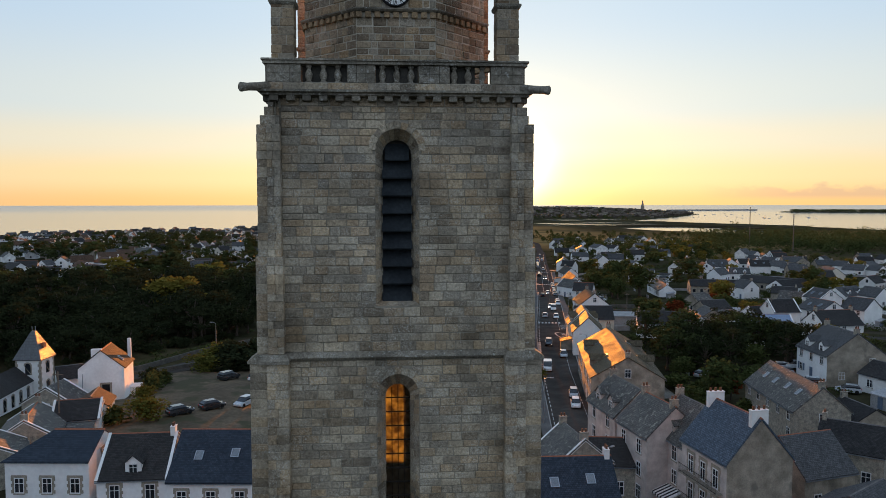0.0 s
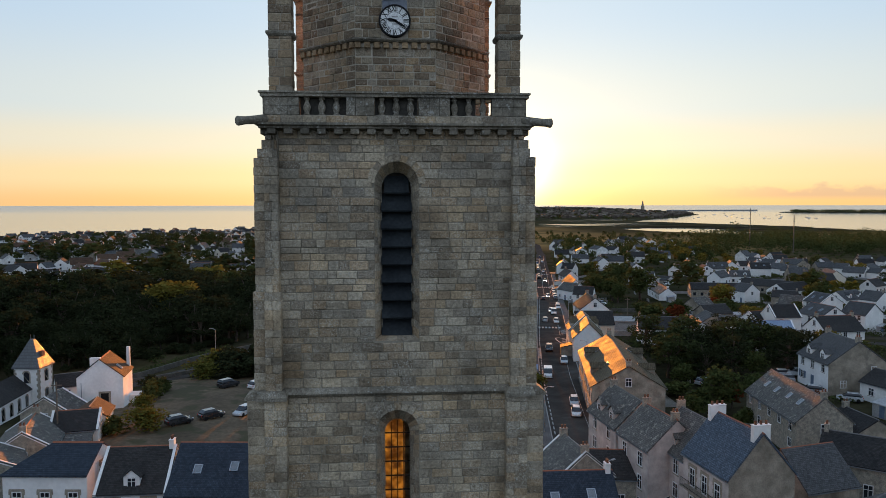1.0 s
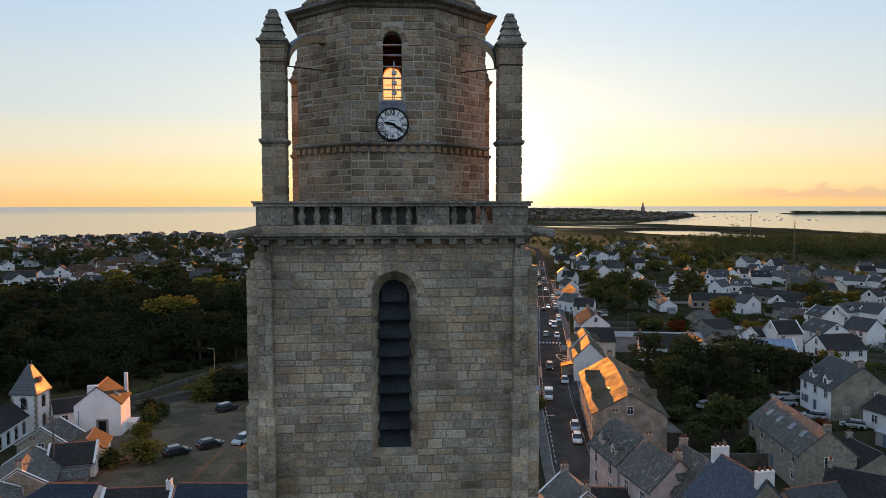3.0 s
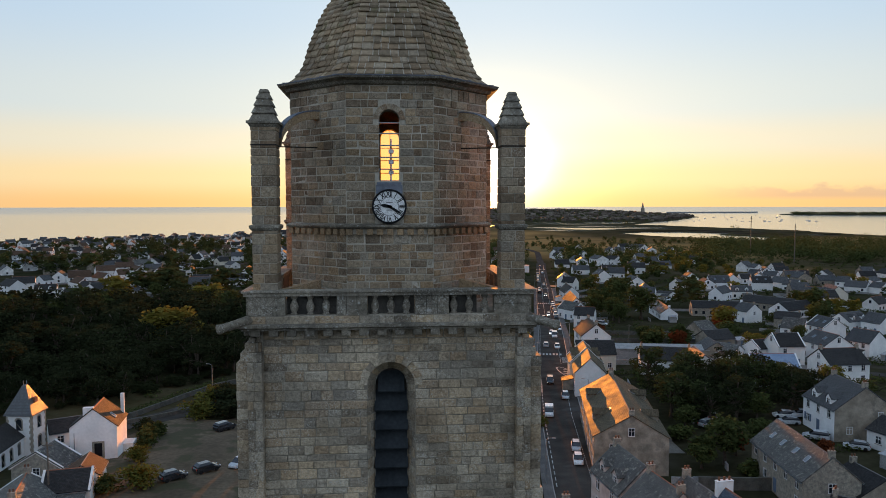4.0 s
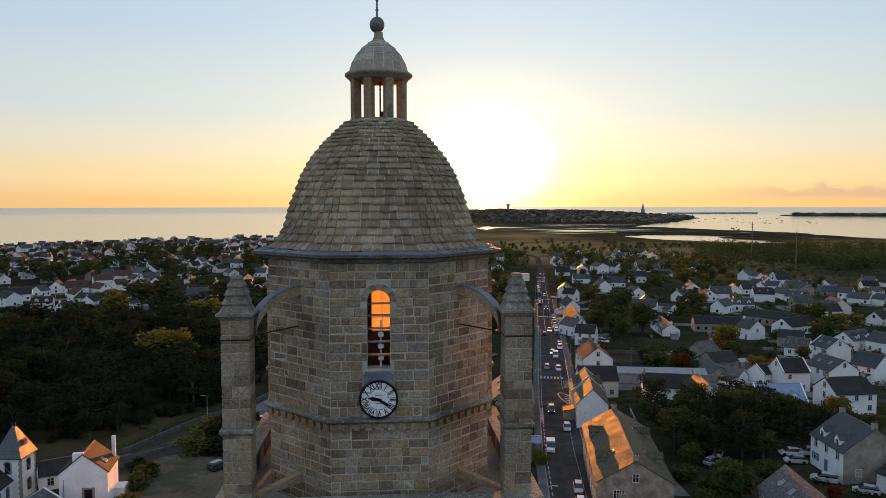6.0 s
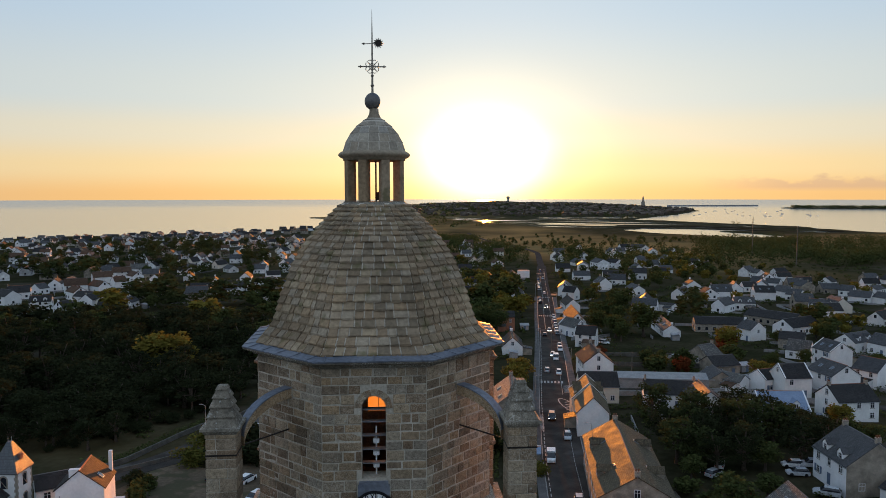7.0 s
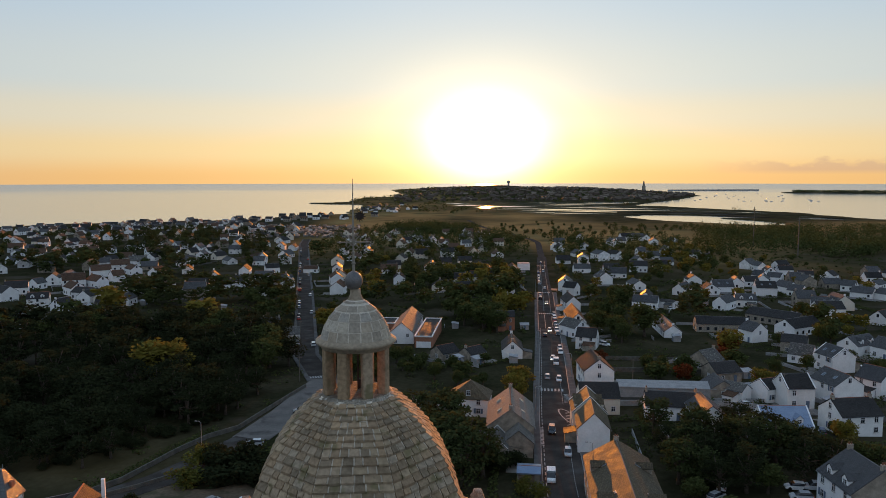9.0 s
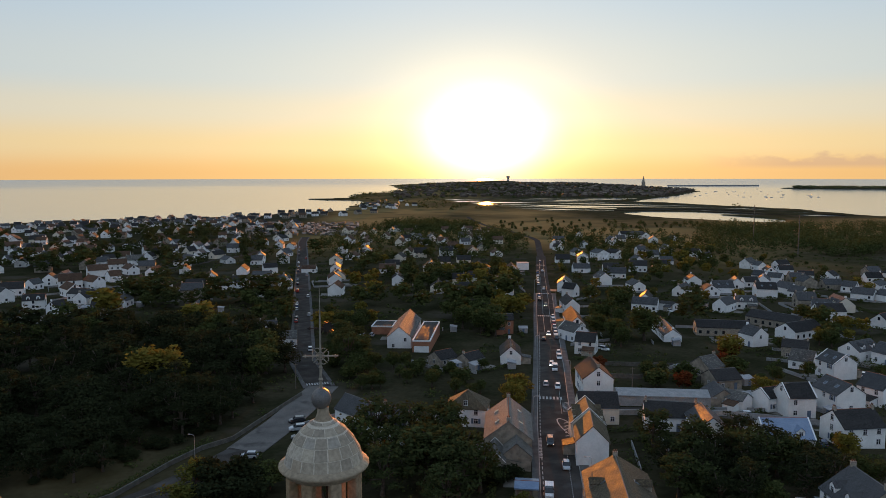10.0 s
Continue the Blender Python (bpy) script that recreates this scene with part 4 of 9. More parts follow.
for q in range(4):
    R = Matrix.Rotation(q * math.pi / 2, 4, "Z")
    for c in (-2.93, 0.0, 2.90):
        for d in (-0.58, 0.0, 0.57):
            share("baluster", bal, tower, R @ Matrix.Translation((c + d, -5.04, 40.78)))
    for x0, x1 in ((-3.79, -1.99), (-0.84, 0.86), (2.16, 3.2)):
        part("netting", Geo().box(x0, -4.86, 40.78, x1, -4.85, 41.5, R), M["net"], tower, "dark bird netting behind the balusters")
    for a, b in ((-1.97, -0.86), (0.88, 2.14)):
        for k in range(3):
            w = (b - a) / 3
            for zz in (0, 1):
                share("parapet_block", blk, tower, R @ scaled(a + w * (k + 0.5), -5.04, 40.96 + 0.36 * zz, w - 0.012, 0.36, 0.355))
    for sgn in (-1, 1):
        for k in range(3):
            for zz in (0, 1):
                share("parapet_block", blk, tower, R @ scaled(sgn * (4.03 + 0.44 * k), -5.02, 40.96 + 0.36 * zz, 0.435, 0.40, 0.355))
g = Geo()
for sx in (-1, 1):
    for sy in (-1, 1):
        a, b = Vector((sx * 5.1, sy * 5.1, 40.62)), Vector((sx * 5.62, sy * 5.62, 40.52))
        q = (b - a).to_track_quat("Z", "Y").to_matrix().to_4x4()
        gg = Geo().turned([(0.20, 0), (0.17, 0.5), (0.155, 1.0), (0.17, 1.15), (0.19, 1.30), (0.10, 1.34)], 9, m=Matrix.Translation(a) @ q)
        part("gargoyle", gg, M["mould"], tower, "stone water spout jutting from the corner", True)

CB_F = Geo().cbox(0, 0, 0, 1, 1, 1, 0.1).f
# corner buttresses, in courses
rnd = random.Random(4)


def block(geo, x0, x1, y0, y1, z0, z1, c=0.018, m=None):
    geo.cbox(x0, y0, z0, x1, y1, z1, c, m)


for sx in (-1, 1):
    for sy in (-1, 1):
        g = Geo()
        z = 14.0
        while z < 39.95:
            h = min(rnd.choice((0.30, 0.34, 0.36, 0.40)), 40.0 - z)
            if h < 0.12:
                break
            low, mid = z < 29.5, z < 33.8
            top = max(0.0, (z - 38.9) / 1.05)
            o = 5.53 if low else (5.42 - 0.35 * top if not mid else 5.47)
            i = 4.42 if low else (4.64 + 0.12 * top if not mid else 4.58)
            p1 = 5.98 if low else (5.60 - 0.45 * top if not mid else 5.70)
            w = 4.42 if low else 4.5
            e = 0.02
            for (a, b, c, d) in ((i, o - 0.25, 4.9, o), (w, 5.25 if not low else 5.35, 4.9, p1)):
                jit = rnd.uniform(0, e) + (rnd.uniform(0, 0.10) if top > 0 else 0)
                cut = rnd.uniform(0.35, 0.65)
                front = sorted((sy * c, sy * (d - jit)))
                xs = sorted((sx * a, sx * b)) if (a, b) == (i, o - 0.25) else None
                if xs:
                    xm = xs[0] + (xs[1] - xs[0]) * cut
                    g.cbox(xs[0], front[0], z, xm, front[1], z + h + 0.001, 0.02)
                    g.cbox(xm, front[0], z, xs[1], front[1], z + h + 0.001, 0.02)
                else:
                    side = sorted((sx * c, sx * (d - jit)))
                    ys = sorted((sy * (a - 0.0), sy * b))
                    g.cbox(side[0], ys[0], z, side[1], ys[1], z + h + 0.001, 0.02)
            z += h
        core = Geo().rings([[(sx * a, sy * b, z) for a, b in ((4.7, 4.7), (4.985, 4.7), (4.985, 4.985), (4.7, 4.985))] for z in (13.0, 39.9)])
        but = part("buttress", core, M["mortar"], tower, "stepped corner buttress of granite blocks")
        if sy < 0:
            low = max(0, len(g.v) - 150 * 32)
            if low:
                part("buttress_rest", Geo().add(g.v[:low], g.f[:low // 32 * len(CB_F)]), M["grey"], but)["kind"] = "stuff"
            for k in range(low, len(g.v), 32):
                bg = Geo()
                bg.v, bg.f = g.v[k:k + 32], CB_F
                part("buttress_stone", bg, M["grey_b"], but)
        else:
            part("buttress_rest", g, M["grey"], but)["kind"] = "stuff"
        cap = Geo()
        cap.rings([[(sx * x, sy * y, z) for x, y in ((4.38, 4.9), (5.58, 4.9), (5.58, 5.62), (4.38, 5.62))] for z in (29.50, 29.64)])
        cap.rings([[(sx * (4.98 + (x - 4.98) * s), sy * (4.9 + (y - 4.9) * s), z) for x, y in ((4.38, 4.9), (5.58, 4.9), (5.58, 5.62), (4.38, 5.62))] for z, s in ((29.64, 1.0), (29.88, 0.8))])
        cap.rings([[(sx * x, sy * y, z) for x, y in ((4.9, 4.36), (6.06, 4.36), (6.06, 5.4), (4.9, 5.4))] for z in (29.50, 29.62)])
        cap.rings([[(sx * (4.9 + (x - 4.9) * s), sy * y, z) for x, y in ((4.9, 4.36), (6.06, 4.36), (6.06, 5.4), (4.9, 5.4))] for z, s in ((29.62, 1.0), (29.86, 0.72))])
        part("buttress_cap", cap, M["mould"], tower)
        g2 = Geo().turned([(0.33, 33.6), (0.22, 33.85), (0.02, 34.35)], 4, sx * 5.0, sy * 5.18, turn=math.pi / 4)
        part("buttress_gablet", g2, M["mould"], tower)

# octagonal clock stage
OA, OW = 4.00, 0.66
FW = OA * T22
octo = part("octagon_wall", Geo(), M["mortar_tan"], tower, "eight-sided granite clock stage")
g = Geo()
WIN = (-0.40, 0.36, 45.72, 48.38)
for k in range(8):
    R = Matrix.Rotation(k * math.pi / 4, 4, "Z")
    wi = (OA - OW) * T22
    if k in (0, 4):
        gg = Geo()
        pierced(gg, -OA + 0.018, -OA + OW, -wi, wi, 40.5, 49.4, (WIN if k == 0 else (-0.50, 0.40, 45.72, 48.38),))
        gg.add([(-FW, -OA + 0.018, 40.5), (-wi, -OA + 0.018, 40.5), (-wi, -OA + OW, 40.5), (-FW, -OA + 0.018, 49.4), (-wi, -OA + 0.018, 49.4), (-wi, -OA + OW, 49.4)], [(0, 1, 4, 3), (0, 3, 5, 2), (3, 4, 5)])
        gg.add([(FW, -OA + 0.018, 40.5), (wi, -OA + 0.018, 40.5), (wi, -OA + OW, 40.5), (FW, -OA + 0.018, 49.4), (wi, -OA + 0.018, 49.4), (wi, -OA + OW, 49.4)], [(1, 0, 3, 4), (3, 0, 2, 5), (4, 3, 5)])
        g.add(gg.v, gg.f, R)
    else:
        g.prism([(-FW, -OA + 0.018), (FW, -OA + 0.018), (wi, -OA + OW), (-wi, -OA + OW)], 40.5, 49.4, R)
octo.data.from_pydata(g.v, [], g.f)
part("stage_ceiling", Geo().prism(octagon(3.4), 49.2, 49.4), M["dark"], tower)
part("stage_floor", Geo().prism(octagon(3.4), 44.0, 44.2), M["dark"], tower)
# octagon window
hole = arch_hole(WIN[0], WIN[1], WIN[2], WIN[3])
far_hole = arch_hole(-0.40, 0.50, 45.72, 48.38)
west_win = part("window", Geo().add([(x, 3.66, z) for x, z in far_hole], [tuple(range(len(far_hole)))]), M["glass"], tower, "round-headed amber glazing of the clock stage, lit from behind")
g = Geo()
for z in (46.3, 46.9, 47.5):
    g.box(-0.40, 3.60, z - 0.015, 0.50, 3.64, z + 0.015)
g.box(0.035, 3.59, 45.72, 0.065, 3.63, 48.36)
part("glazing_bar", g, M["iron"], west_win)
for z in (46.15, 46.6, 47.05, 47.5, 47.9):
    part("window_slat", Geo().box(WIN[0], -3.80, z - 0.018, WIN[1], -3.58, z + 0.018), M["zinc"], tower, "thin metal slat across the open window")
g = Geo().rod((0.05, -3.6, 45.6), (0.05, -3.6, 47.3), 0.025)
for z in (45.95, 46.35, 46.75):
    g.cbox(-0.05, -3.68, z, 0.15, -3.55, z + 0.16, 0.02)
part("clock_weight_rod", g, M["dial"], tower, "pale painted rod with three small boxes")
n = 9
g = Geo()
for i in range(n):
    a, b = math.pi * i / n, math.pi * (i + 1) / n - 0.03
    r0, r1, zc, xc = 0.385, 0.60, 48.0, -0.02
    g.add([(xc + r * math.cos(t), y, zc + r * math.sin(t)) for y in (-OA - 0.02, -OA + 0.3) for r, t in ((r0, a), (r1, a), (r1, b), (r0, b))],
          [(0, 1, 2, 3), (7, 6, 5, 4), (0, 4, 5, 1), (1, 5, 6, 2), (2, 6, 7, 3), (3, 7, 4, 0)])
for k in range(n):
    w_ = Geo()
    w_.v, w_.f = g.v[8 * k:8 * k + 8], g.f[:6]
    part("arch_stone", w_, M["tan_b"], tower)
for hw, zt, rr, yy in ((0.89, 39.0, 1.16, -5.025), (0.88, 28.9, 1.16, -5.025)):
    g = Geo()
    n = 11
    for i in range(n):
        a, b = math.pi * i / n, math.pi * (i + 1) / n - 0.02
        r0, r1, zc = hw, rr + 0.03 * (i % 2), zt - hw
        g.add([(r * math.cos(t), y, zc + r * math.sin(t)) for y in (yy, yy + 0.33) for r, t in ((r0, a), (r1, a), (r1, b), (r0, b))],
              [(0, 1, 2, 3), (7, 6, 5, 4), (0, 4, 5, 1), (1, 5, 6, 2), (2, 6, 7, 3), (3, 7, 4, 0)])
    for k in range(n):
        w_ = Geo()
        w_.v, w_.f = g.v[8 * k:8 * k + 8], g.f[:6]
        part("arch_stone", w_, M["grey_b"], tower)


def ring8(rows):
    return Geo().rings([[(x, y, z) for x, y in octagon(a)] for a, z in rows])


part("string_course", ring8(((4.01, 43.87), (4.13, 43.90), (4.20, 43.97), (4.20, 44.02), (4.01, 44.08))), M["mould"], tower)
dm_ = mesh_of("dentil", Geo().cbox(-0.12, -0.13, -0.03, 0.12, 0.02, 0.20, 0.012), M["tan"])
for k in range(8):
    for j in range(9):
        share("dentil", dm_, tower, Matrix.Rotation(k * math.pi / 4, 4, "Z") @ Matrix.Translation((-1.54 + 0.385 * j, -4.00, 43.68)))
part("cornice", ring8(((4.01, 49.28), (4.12, 49.32), (4.20, 49.42), (4.44, 49.50), (4.46, 49.58), (4.0, 49.60))), M["mould"], tower, "moulded granite cornice below the dome")
part("flashing", ring8(((4.47, 49.56), (4.48, 49.60), (3.86, 49.69), (3.7, 49.70))), M["lead"], tower, "blue-grey lead flashing round the foot of the dome")
g = Geo()
for k in range(8):
    for j in range(5):
        R = Matrix.Rotation(k * math.pi / 4, 4, "Z")
        x = -1.5 + 0.75 * j
        g.add([(x - 0.015, -4.47, 49.605), (x + 0.015, -4.47, 49.605), (x + 0.015, -3.86, 49.69), (x - 0.015, -3.86, 49.69), (x - 0.015, -4.47, 49.63), (x + 0.015, -4.47, 49.63), (x + 0.015, -3.86, 49.72), (x - 0.015, -3.86, 49.72)],
              [(4, 5, 6, 7), (0, 1, 5, 4), (1, 2, 6, 5), (3, 0, 4, 7)], R)
part("flashing_seam", g, M["lead"], tower)["kind"] = "stuff"
# dome core; its stone slabs are laid at the end
DZ = (49.72, 49.95, 50.2, 50.47, 51.25, 52.23, 52.75, 53.2, 53.6, 53.97, 54.2, 54.4)
DA = (3.98, 3.72, 3.54, 3.43, 3.20, 2.84, 2.57, 2.27, 1.94, 1.57, 1.34, 1.12)
dome = part("dome", ring8([(a - 0.025, z) for a, z in zip(DA, DZ)]), M["mortar_pale"], tower, "eight-sided dome of lapped granite slabs")
# lantern
part("lantern_base", Geo().turned([(1.22, 54.28), (1.22, 54.36), (1.12, 54.42), (1.10, 54.46)], 24), M["mould"], tower)
colm = mesh_of("lantern_column", Geo().cbox(-0.16, -0.155, 54.44, 0.16, 0.155, 55.95, 0.035), M["slab_b"])
for k in range(8):
    a = math.pi / 8 + k * math.pi / 4
    share("lantern_column", colm, tower, Matrix.Rotation(a, 4, "Z") @ Matrix.Translation((0, -0.94, 0)))
part("lantern_rim", Geo().turned([(0.75, 55.90), (1.12, 55.92), (1.12, 55.98), (1.22, 56.03), (1.29, 56.10), (1.29, 56.16), (1.18, 56.24), (1.1, 56.26)], 32), M["slab"], tower, "", True)
cap_core = part("lantern_cap", Geo().turned([(1.12, 56.2), (1.122, 56.24), (1.032, 56.55), (0.872, 56.85), (0.652, 57.13), (0.392, 57.35), (0.256, 57.44)], 72), M["cupola_mortar"], tower, "small stone cupola of coursed blocks")
part("finial_neck", Geo().turned([(0.34, 57.33), (0.22, 57.5), (0.17, 57.62), (0.16, 57.78)], 16), M["slab"], tower, "", True)
part("bell_rope_pole", Geo().rod((0.05, 0.1, 54.4), (0.05, 0.1, 55.9), 0.03).cbox(0.02, 0.02, 54.5, 0.2, 0.2, 54.8, 0.03), M["iron"], tower)
# pinnacles with flying arches
for sx in (-1, 1):
    for sy in (-1, 1):
        pin = part("pinnacle", Geo().cbox(sx * 4.54 - 0.425, sy * 4.54 - 0.425, 41.5, sx * 4.54 + 0.425, sy * 4.54 + 0.425, 47.75, 0.02), M["mortar_tan"], tower, "square granite pinnacle with a stepped pyramid cap")
        c = (sx * 4.54, sy * 4.54)
        for rows in (((0.455, 43.86), (0.50, 43.90), (0.54, 43.97), (0.54, 44.05), (0.455, 44.08)), ((0.455, 47.58), (0.50, 47.64), (0.52, 47.70), (0.58, 47.72), (0.58, 47.80), (0.48, 47.82))):
            part("pinnacle_band", Geo().rings([[(c[0] + x, c[1] + y, z) for x, y in square(h)] for h, z in rows]), M["mould"], pin)
        for h0, h1, z0, z1 in ((0.49, 0.36, 47.80, 48.08), (0.41, 0.29, 48.08, 48.36), (0.34, 0.23, 48.36, 48.62), (0.27, 0.16, 48.62, 48.86), (0.18, 0.13, 48.86, 48.98)):
            part("pinnacle_stone", Geo().rings([[(c[0] + x, c[1] + y, z) for x, y in square(h)] for h, z in ((h0, z0), (h0, z0 + 0.03), (h1, z1))]), M["mould"], pin)
        part("iron_strap", Geo().box(c[0] - 0.465, c[1] - 0.465, 46.93, c[0] + 0.465, c[1] + 0.465, 46.98), M["iron"], pin)
        rows = []
        for i in range(11):
            t = i / 10
            r = 5.82 - 1.90 * (1 - math.cos(t * math.pi / 2))
            z = 47.25 + 1.15 * math.sin(t * math.pi / 2)
            d = Vector((sx, sy, 0)).normalized()
            s = Vector((-d.y, d.x, 0)) * 0.17
            p = d * r
            th = 0.30
            rows.append([tuple(p - s + Vector((0, 0, z - th))), tuple(p + s + Vector((0, 0, z - th))), tuple(p + s + Vector((0, 0, z))), tuple(p - s + Vector((0, 0, z)))])
        part("flying_arch", Geo().rings(rows), M["tan"], tower, "small curved flying buttress")
        lead_rows = [[(q[3][0], q[3][1], q[3][2] + 0.01), (q[2][0], q[2][1], q[2][2] + 0.01), (q[2][0], q[2][1], q[2][2] + 0.05), (q[3][0], q[3][1], q[3][2] + 0.05)] for q in rows]
        part("arch_flashing", Geo().rings(lead_rows), M["lead"], tower, "lead strip on the flying buttress")
        d = Vector((sx, sy, 0)).normalized()
        part("tie_rod", Geo().rod(d * 5.85 + Vector((0, 0, 46.95)), d * 3.95 + Vector((0, 0, 47.02)), 0.025), M["iron"], tower)
        s = Vector((-d.y, d.x, 0)) * 0.14
        a, b = d * 5.9, d * 3.95
        part("ramped_stone", Geo().rings([[tuple(q - s + Vector((0, 0, z0))), tuple(q + s + Vector((0, 0, z0))), tuple(q + s + Vector((0, 0, z1))), tuple(q - s + Vector((0, 0, z1)))] for q, z0, z1 in ((a, 41.5, 41.6), (b, 41.5, 41.85))]), M["tan"], tower)

# ---- clock ----
clock = thing("clock", "round white tower clock with black roman numerals showing nine twenty", "clock", Matrix.Translation((-0.03, -4.14, 44.73)) @ Matrix.Diagonal((0.96, 1.0, 0.96, 1.0)))
RX = Matrix.Rotation(math.pi / 2, 4, "X")
part("dial", Geo().turned([(0.645, 0), (0.645, 0.05)], 48, m=RX), M["dial"], clock, "white enamelled dial")
part("rim", Geo().rings([[(r * math.cos(2 * math.pi * i / 48), r * math.sin(2 * math.pi * i / 48), z) for i in range(48)] for r, z in ((0.605, 0.04), (0.615, 0.08), (0.67, 0.08), (0.685, 0.04), (0.685, -0.1))], m=RX, cap=False), M["black"], clock, "black iron rim")
part("clock_housing", Geo().box(-0.52, 0.0, 0.5, 0.52, 0.22, 0.84).box(-0.48, -0.02, 0.84, 0.48, 0.22, 0.95), M["lead"], clock, "grey lead hood above the dial")
part("hour_ring", Geo().rings([[(r * math.cos(2 * math.pi * i / 48), r * math.sin(2 * math.pi * i / 48), z) for i in range(48)] for r, z in ((0.355, 0.051), (0.362, 0.056), (0.369, 0.051))], m=RX, cap=False), M["black"], clock)
for i, txt in enumerate(("XII", "I", "II", "III", "IIII", "V", "VI", "VII", "VIII", "IX", "X", "XI")):
    fc = bpy.data.curves.new("numeral", "FONT")
    fc.body, fc.align_x, fc.align_y, fc.size, fc.extrude = txt, "CENTER", "CENTER", 0.31, 0.003
    fc.offset = 0.006
    fc.materials.append(M["black"])
    a = -i * math.pi / 6
    ob = new("numeral", fc)
    ob.parent = clock
    ob.matrix_basis = RX @ Matrix.Rotation(a, 4, "Z") @ Matrix.Translation((0, 0.482, 0.056)) @ Matrix.Diagonal((0.66, 1.0, 1.0, 1.0))
g = Geo()
for k in range(2):
    g.box(-0.13 + 0.02 * k, 0.14 - 0.30 * k, 0.05, 0.13 - 0.02 * k, 0.175 - 0.30 * k, 0.056, RX)
part("maker_mark", g, M["conc"], clock)
for nm, deg, ln, w in (("hour_pointer", 80, 0.38, 0.045), ("minute_pointer", -122, 0.54, 0.036)):
    part(nm, Geo().add([(-w, -0.10, 0.075), (w, -0.10, 0.075), (w * 1.5, ln * 0.6, 0.075), (0, ln, 0.075), (-w * 1.5, ln * 0.6, 0.075), (-w, -0.10, 0.085), (w, -0.10, 0.085), (w * 1.5, ln * 0.6, 0.085), (0, ln, 0.085), (-w * 1.5, ln * 0.6, 0.085)],
                       [(4, 3, 2, 1, 0), (5, 6, 7, 8, 9), (0, 1, 6, 5), (1, 2, 7, 6), (2, 3, 8, 7), (3, 4, 9, 8), (4, 0, 5, 9)], RX @ Matrix.Rotation(radians(deg), 4, "Z")), M["black"], clock)

# ---- cross with weather vane ----
cross = thing("weather_cross", "wrought iron cross with scrolls, sun-shaped vane and copper ball", "weather vane", Matrix.Translation((-0.05, 0, 0)))
part("ball", Geo().turned([(0.001, 57.74)] + [(0.285 * math.sin(math.pi * i / 12), 58.04 - 0.31 * math.cos(math.pi * i / 12)) for i in range(1, 12)] + [(0.001, 58.35)], 20), M["orb"], cross, "weathered copper ball", True)
part("stem", Geo().turned([(0.045, 58.3), (0.04, 58.55), (0.07, 58.60), (0.04, 58.65), (0.035, 58.9), (0.06, 58.95), (0.03, 59.0), (0.03, 59.9), (0.022, 60.4), (0.006, 61.28)], 8), M["pale_iron"], cross)
part("cross_arm", Geo().rod((-0.5, 0, 59.27), (0.5, 0, 59.27), 0.025).rod((-0.44, 0, 59.27), (-0.40, 0, 59.27), 0.05).rod((0.40, 0, 59.27), (0.44, 0, 59.27), 0.05), M["pale_iron"], cross)
for q in range(4):
    g = Geo()
    a0 = math.pi / 4 + q * math.pi / 2
    for sgn in (-1, 1):
        pts = []
        for i in range(13):
            t = i / 12 * 1.6 * math.pi
            r = 0.085 * (1 - 0.35 * i / 12)
            cx, cz = 0.17 * math.cos(a0 + sgn * 0.30), 0.17 * math.sin(a0 + sgn * 0.30)
            pts.append((cx + r * math.cos(a0 + sgn * t), 0, 59.27 + cz + r * math.sin(a0 + sgn * t)))
        for a, b in zip(pts[:-1], pts[1:]):
            g.rod(a, b, 0.015, 5)
    g.rod((0, 0, 59.27), (0.27 * math.cos(a0), 0, 59.27 + 0.27 * math.sin(a0)), 0.014, 5)
    part("scroll", g, M["pale_iron"], cross)
star = [(0.22 + (0.20 if i % 2 else 0.115) * math.cos(2 * math.pi * i / 24 + 0.25 * (i % 2)), 60.10 + (0.20 if i % 2 else 0.115) * math.sin(2 * math.pi * i / 24 + 0.25 * (i % 2))) for i in range(24)]
part("vane_sun", Geo().add([(x, -0.01, z) for x, z in star] + [(x, 0.01, z) for x, z in star], [tuple(range(24)), tuple(range(47, 23, -1))] + [(i, (i + 1) % 24, 24 + (i + 1) % 24, 24 + i) for i in range(24)]), M["iron"], cross, "flat iron sun with curved rays")
part("vane_arrow", Geo().rod((0.1, 0, 60.08), (-0.30, 0, 60.07), 0.014).add([(-0.27, -0.008, 60.02), (-0.38, -0.008, 60.07), (-0.27, -0.008, 60.12), (-0.27, 0.008, 60.02), (-0.38, 0.008, 60.07), (-0.27, 0.008, 60.12)], [(0, 1, 2), (5, 4, 3), (0, 3, 4, 1), (1, 4, 5, 2), (2, 5, 3, 0)]), M["iron"], cross)


# ---- houses ----
U_PANE = mesh_of("pane", Geo().box(-0.5, -0.02, 0, 0.5, 0.02, 1), M["pane"])
XS, ZS = (-0.5, -0.42, -0.03, 0.03, 0.42, 0.5), (0, 0.06, 0.62, 0.655, 0.94, 1)
bars = {(i, j) for i in range(5) for j in range(5) if i in (0, 2, 4) or j in (0, 2, 4)}
g = Geo()
g.v = [(x, y, z) for y in (-0.05, 0.03) for x in XS for z in ZS]
for i, j in sorted(bars):
    a, b, c, d = i * 6 + j, i * 6 + 6 + j, i * 6 + 7 + j, i * 6 + 1 + j
    g.f += [(a, b, c, d), (d + 36, c + 36, b + 36, a + 36)]
    for (p, q), (u, v) in (((i, j - 1), (a, b)), ((i + 1, j), (b, c)), ((i, j + 1), (c, d)), ((i - 1, j), (d, a))):
        if (p, q) not in bars:
            g.f.append((v, u, u + 36, v + 36))
U_FRAME = mesh_of("window_frame", g, M["frame"])
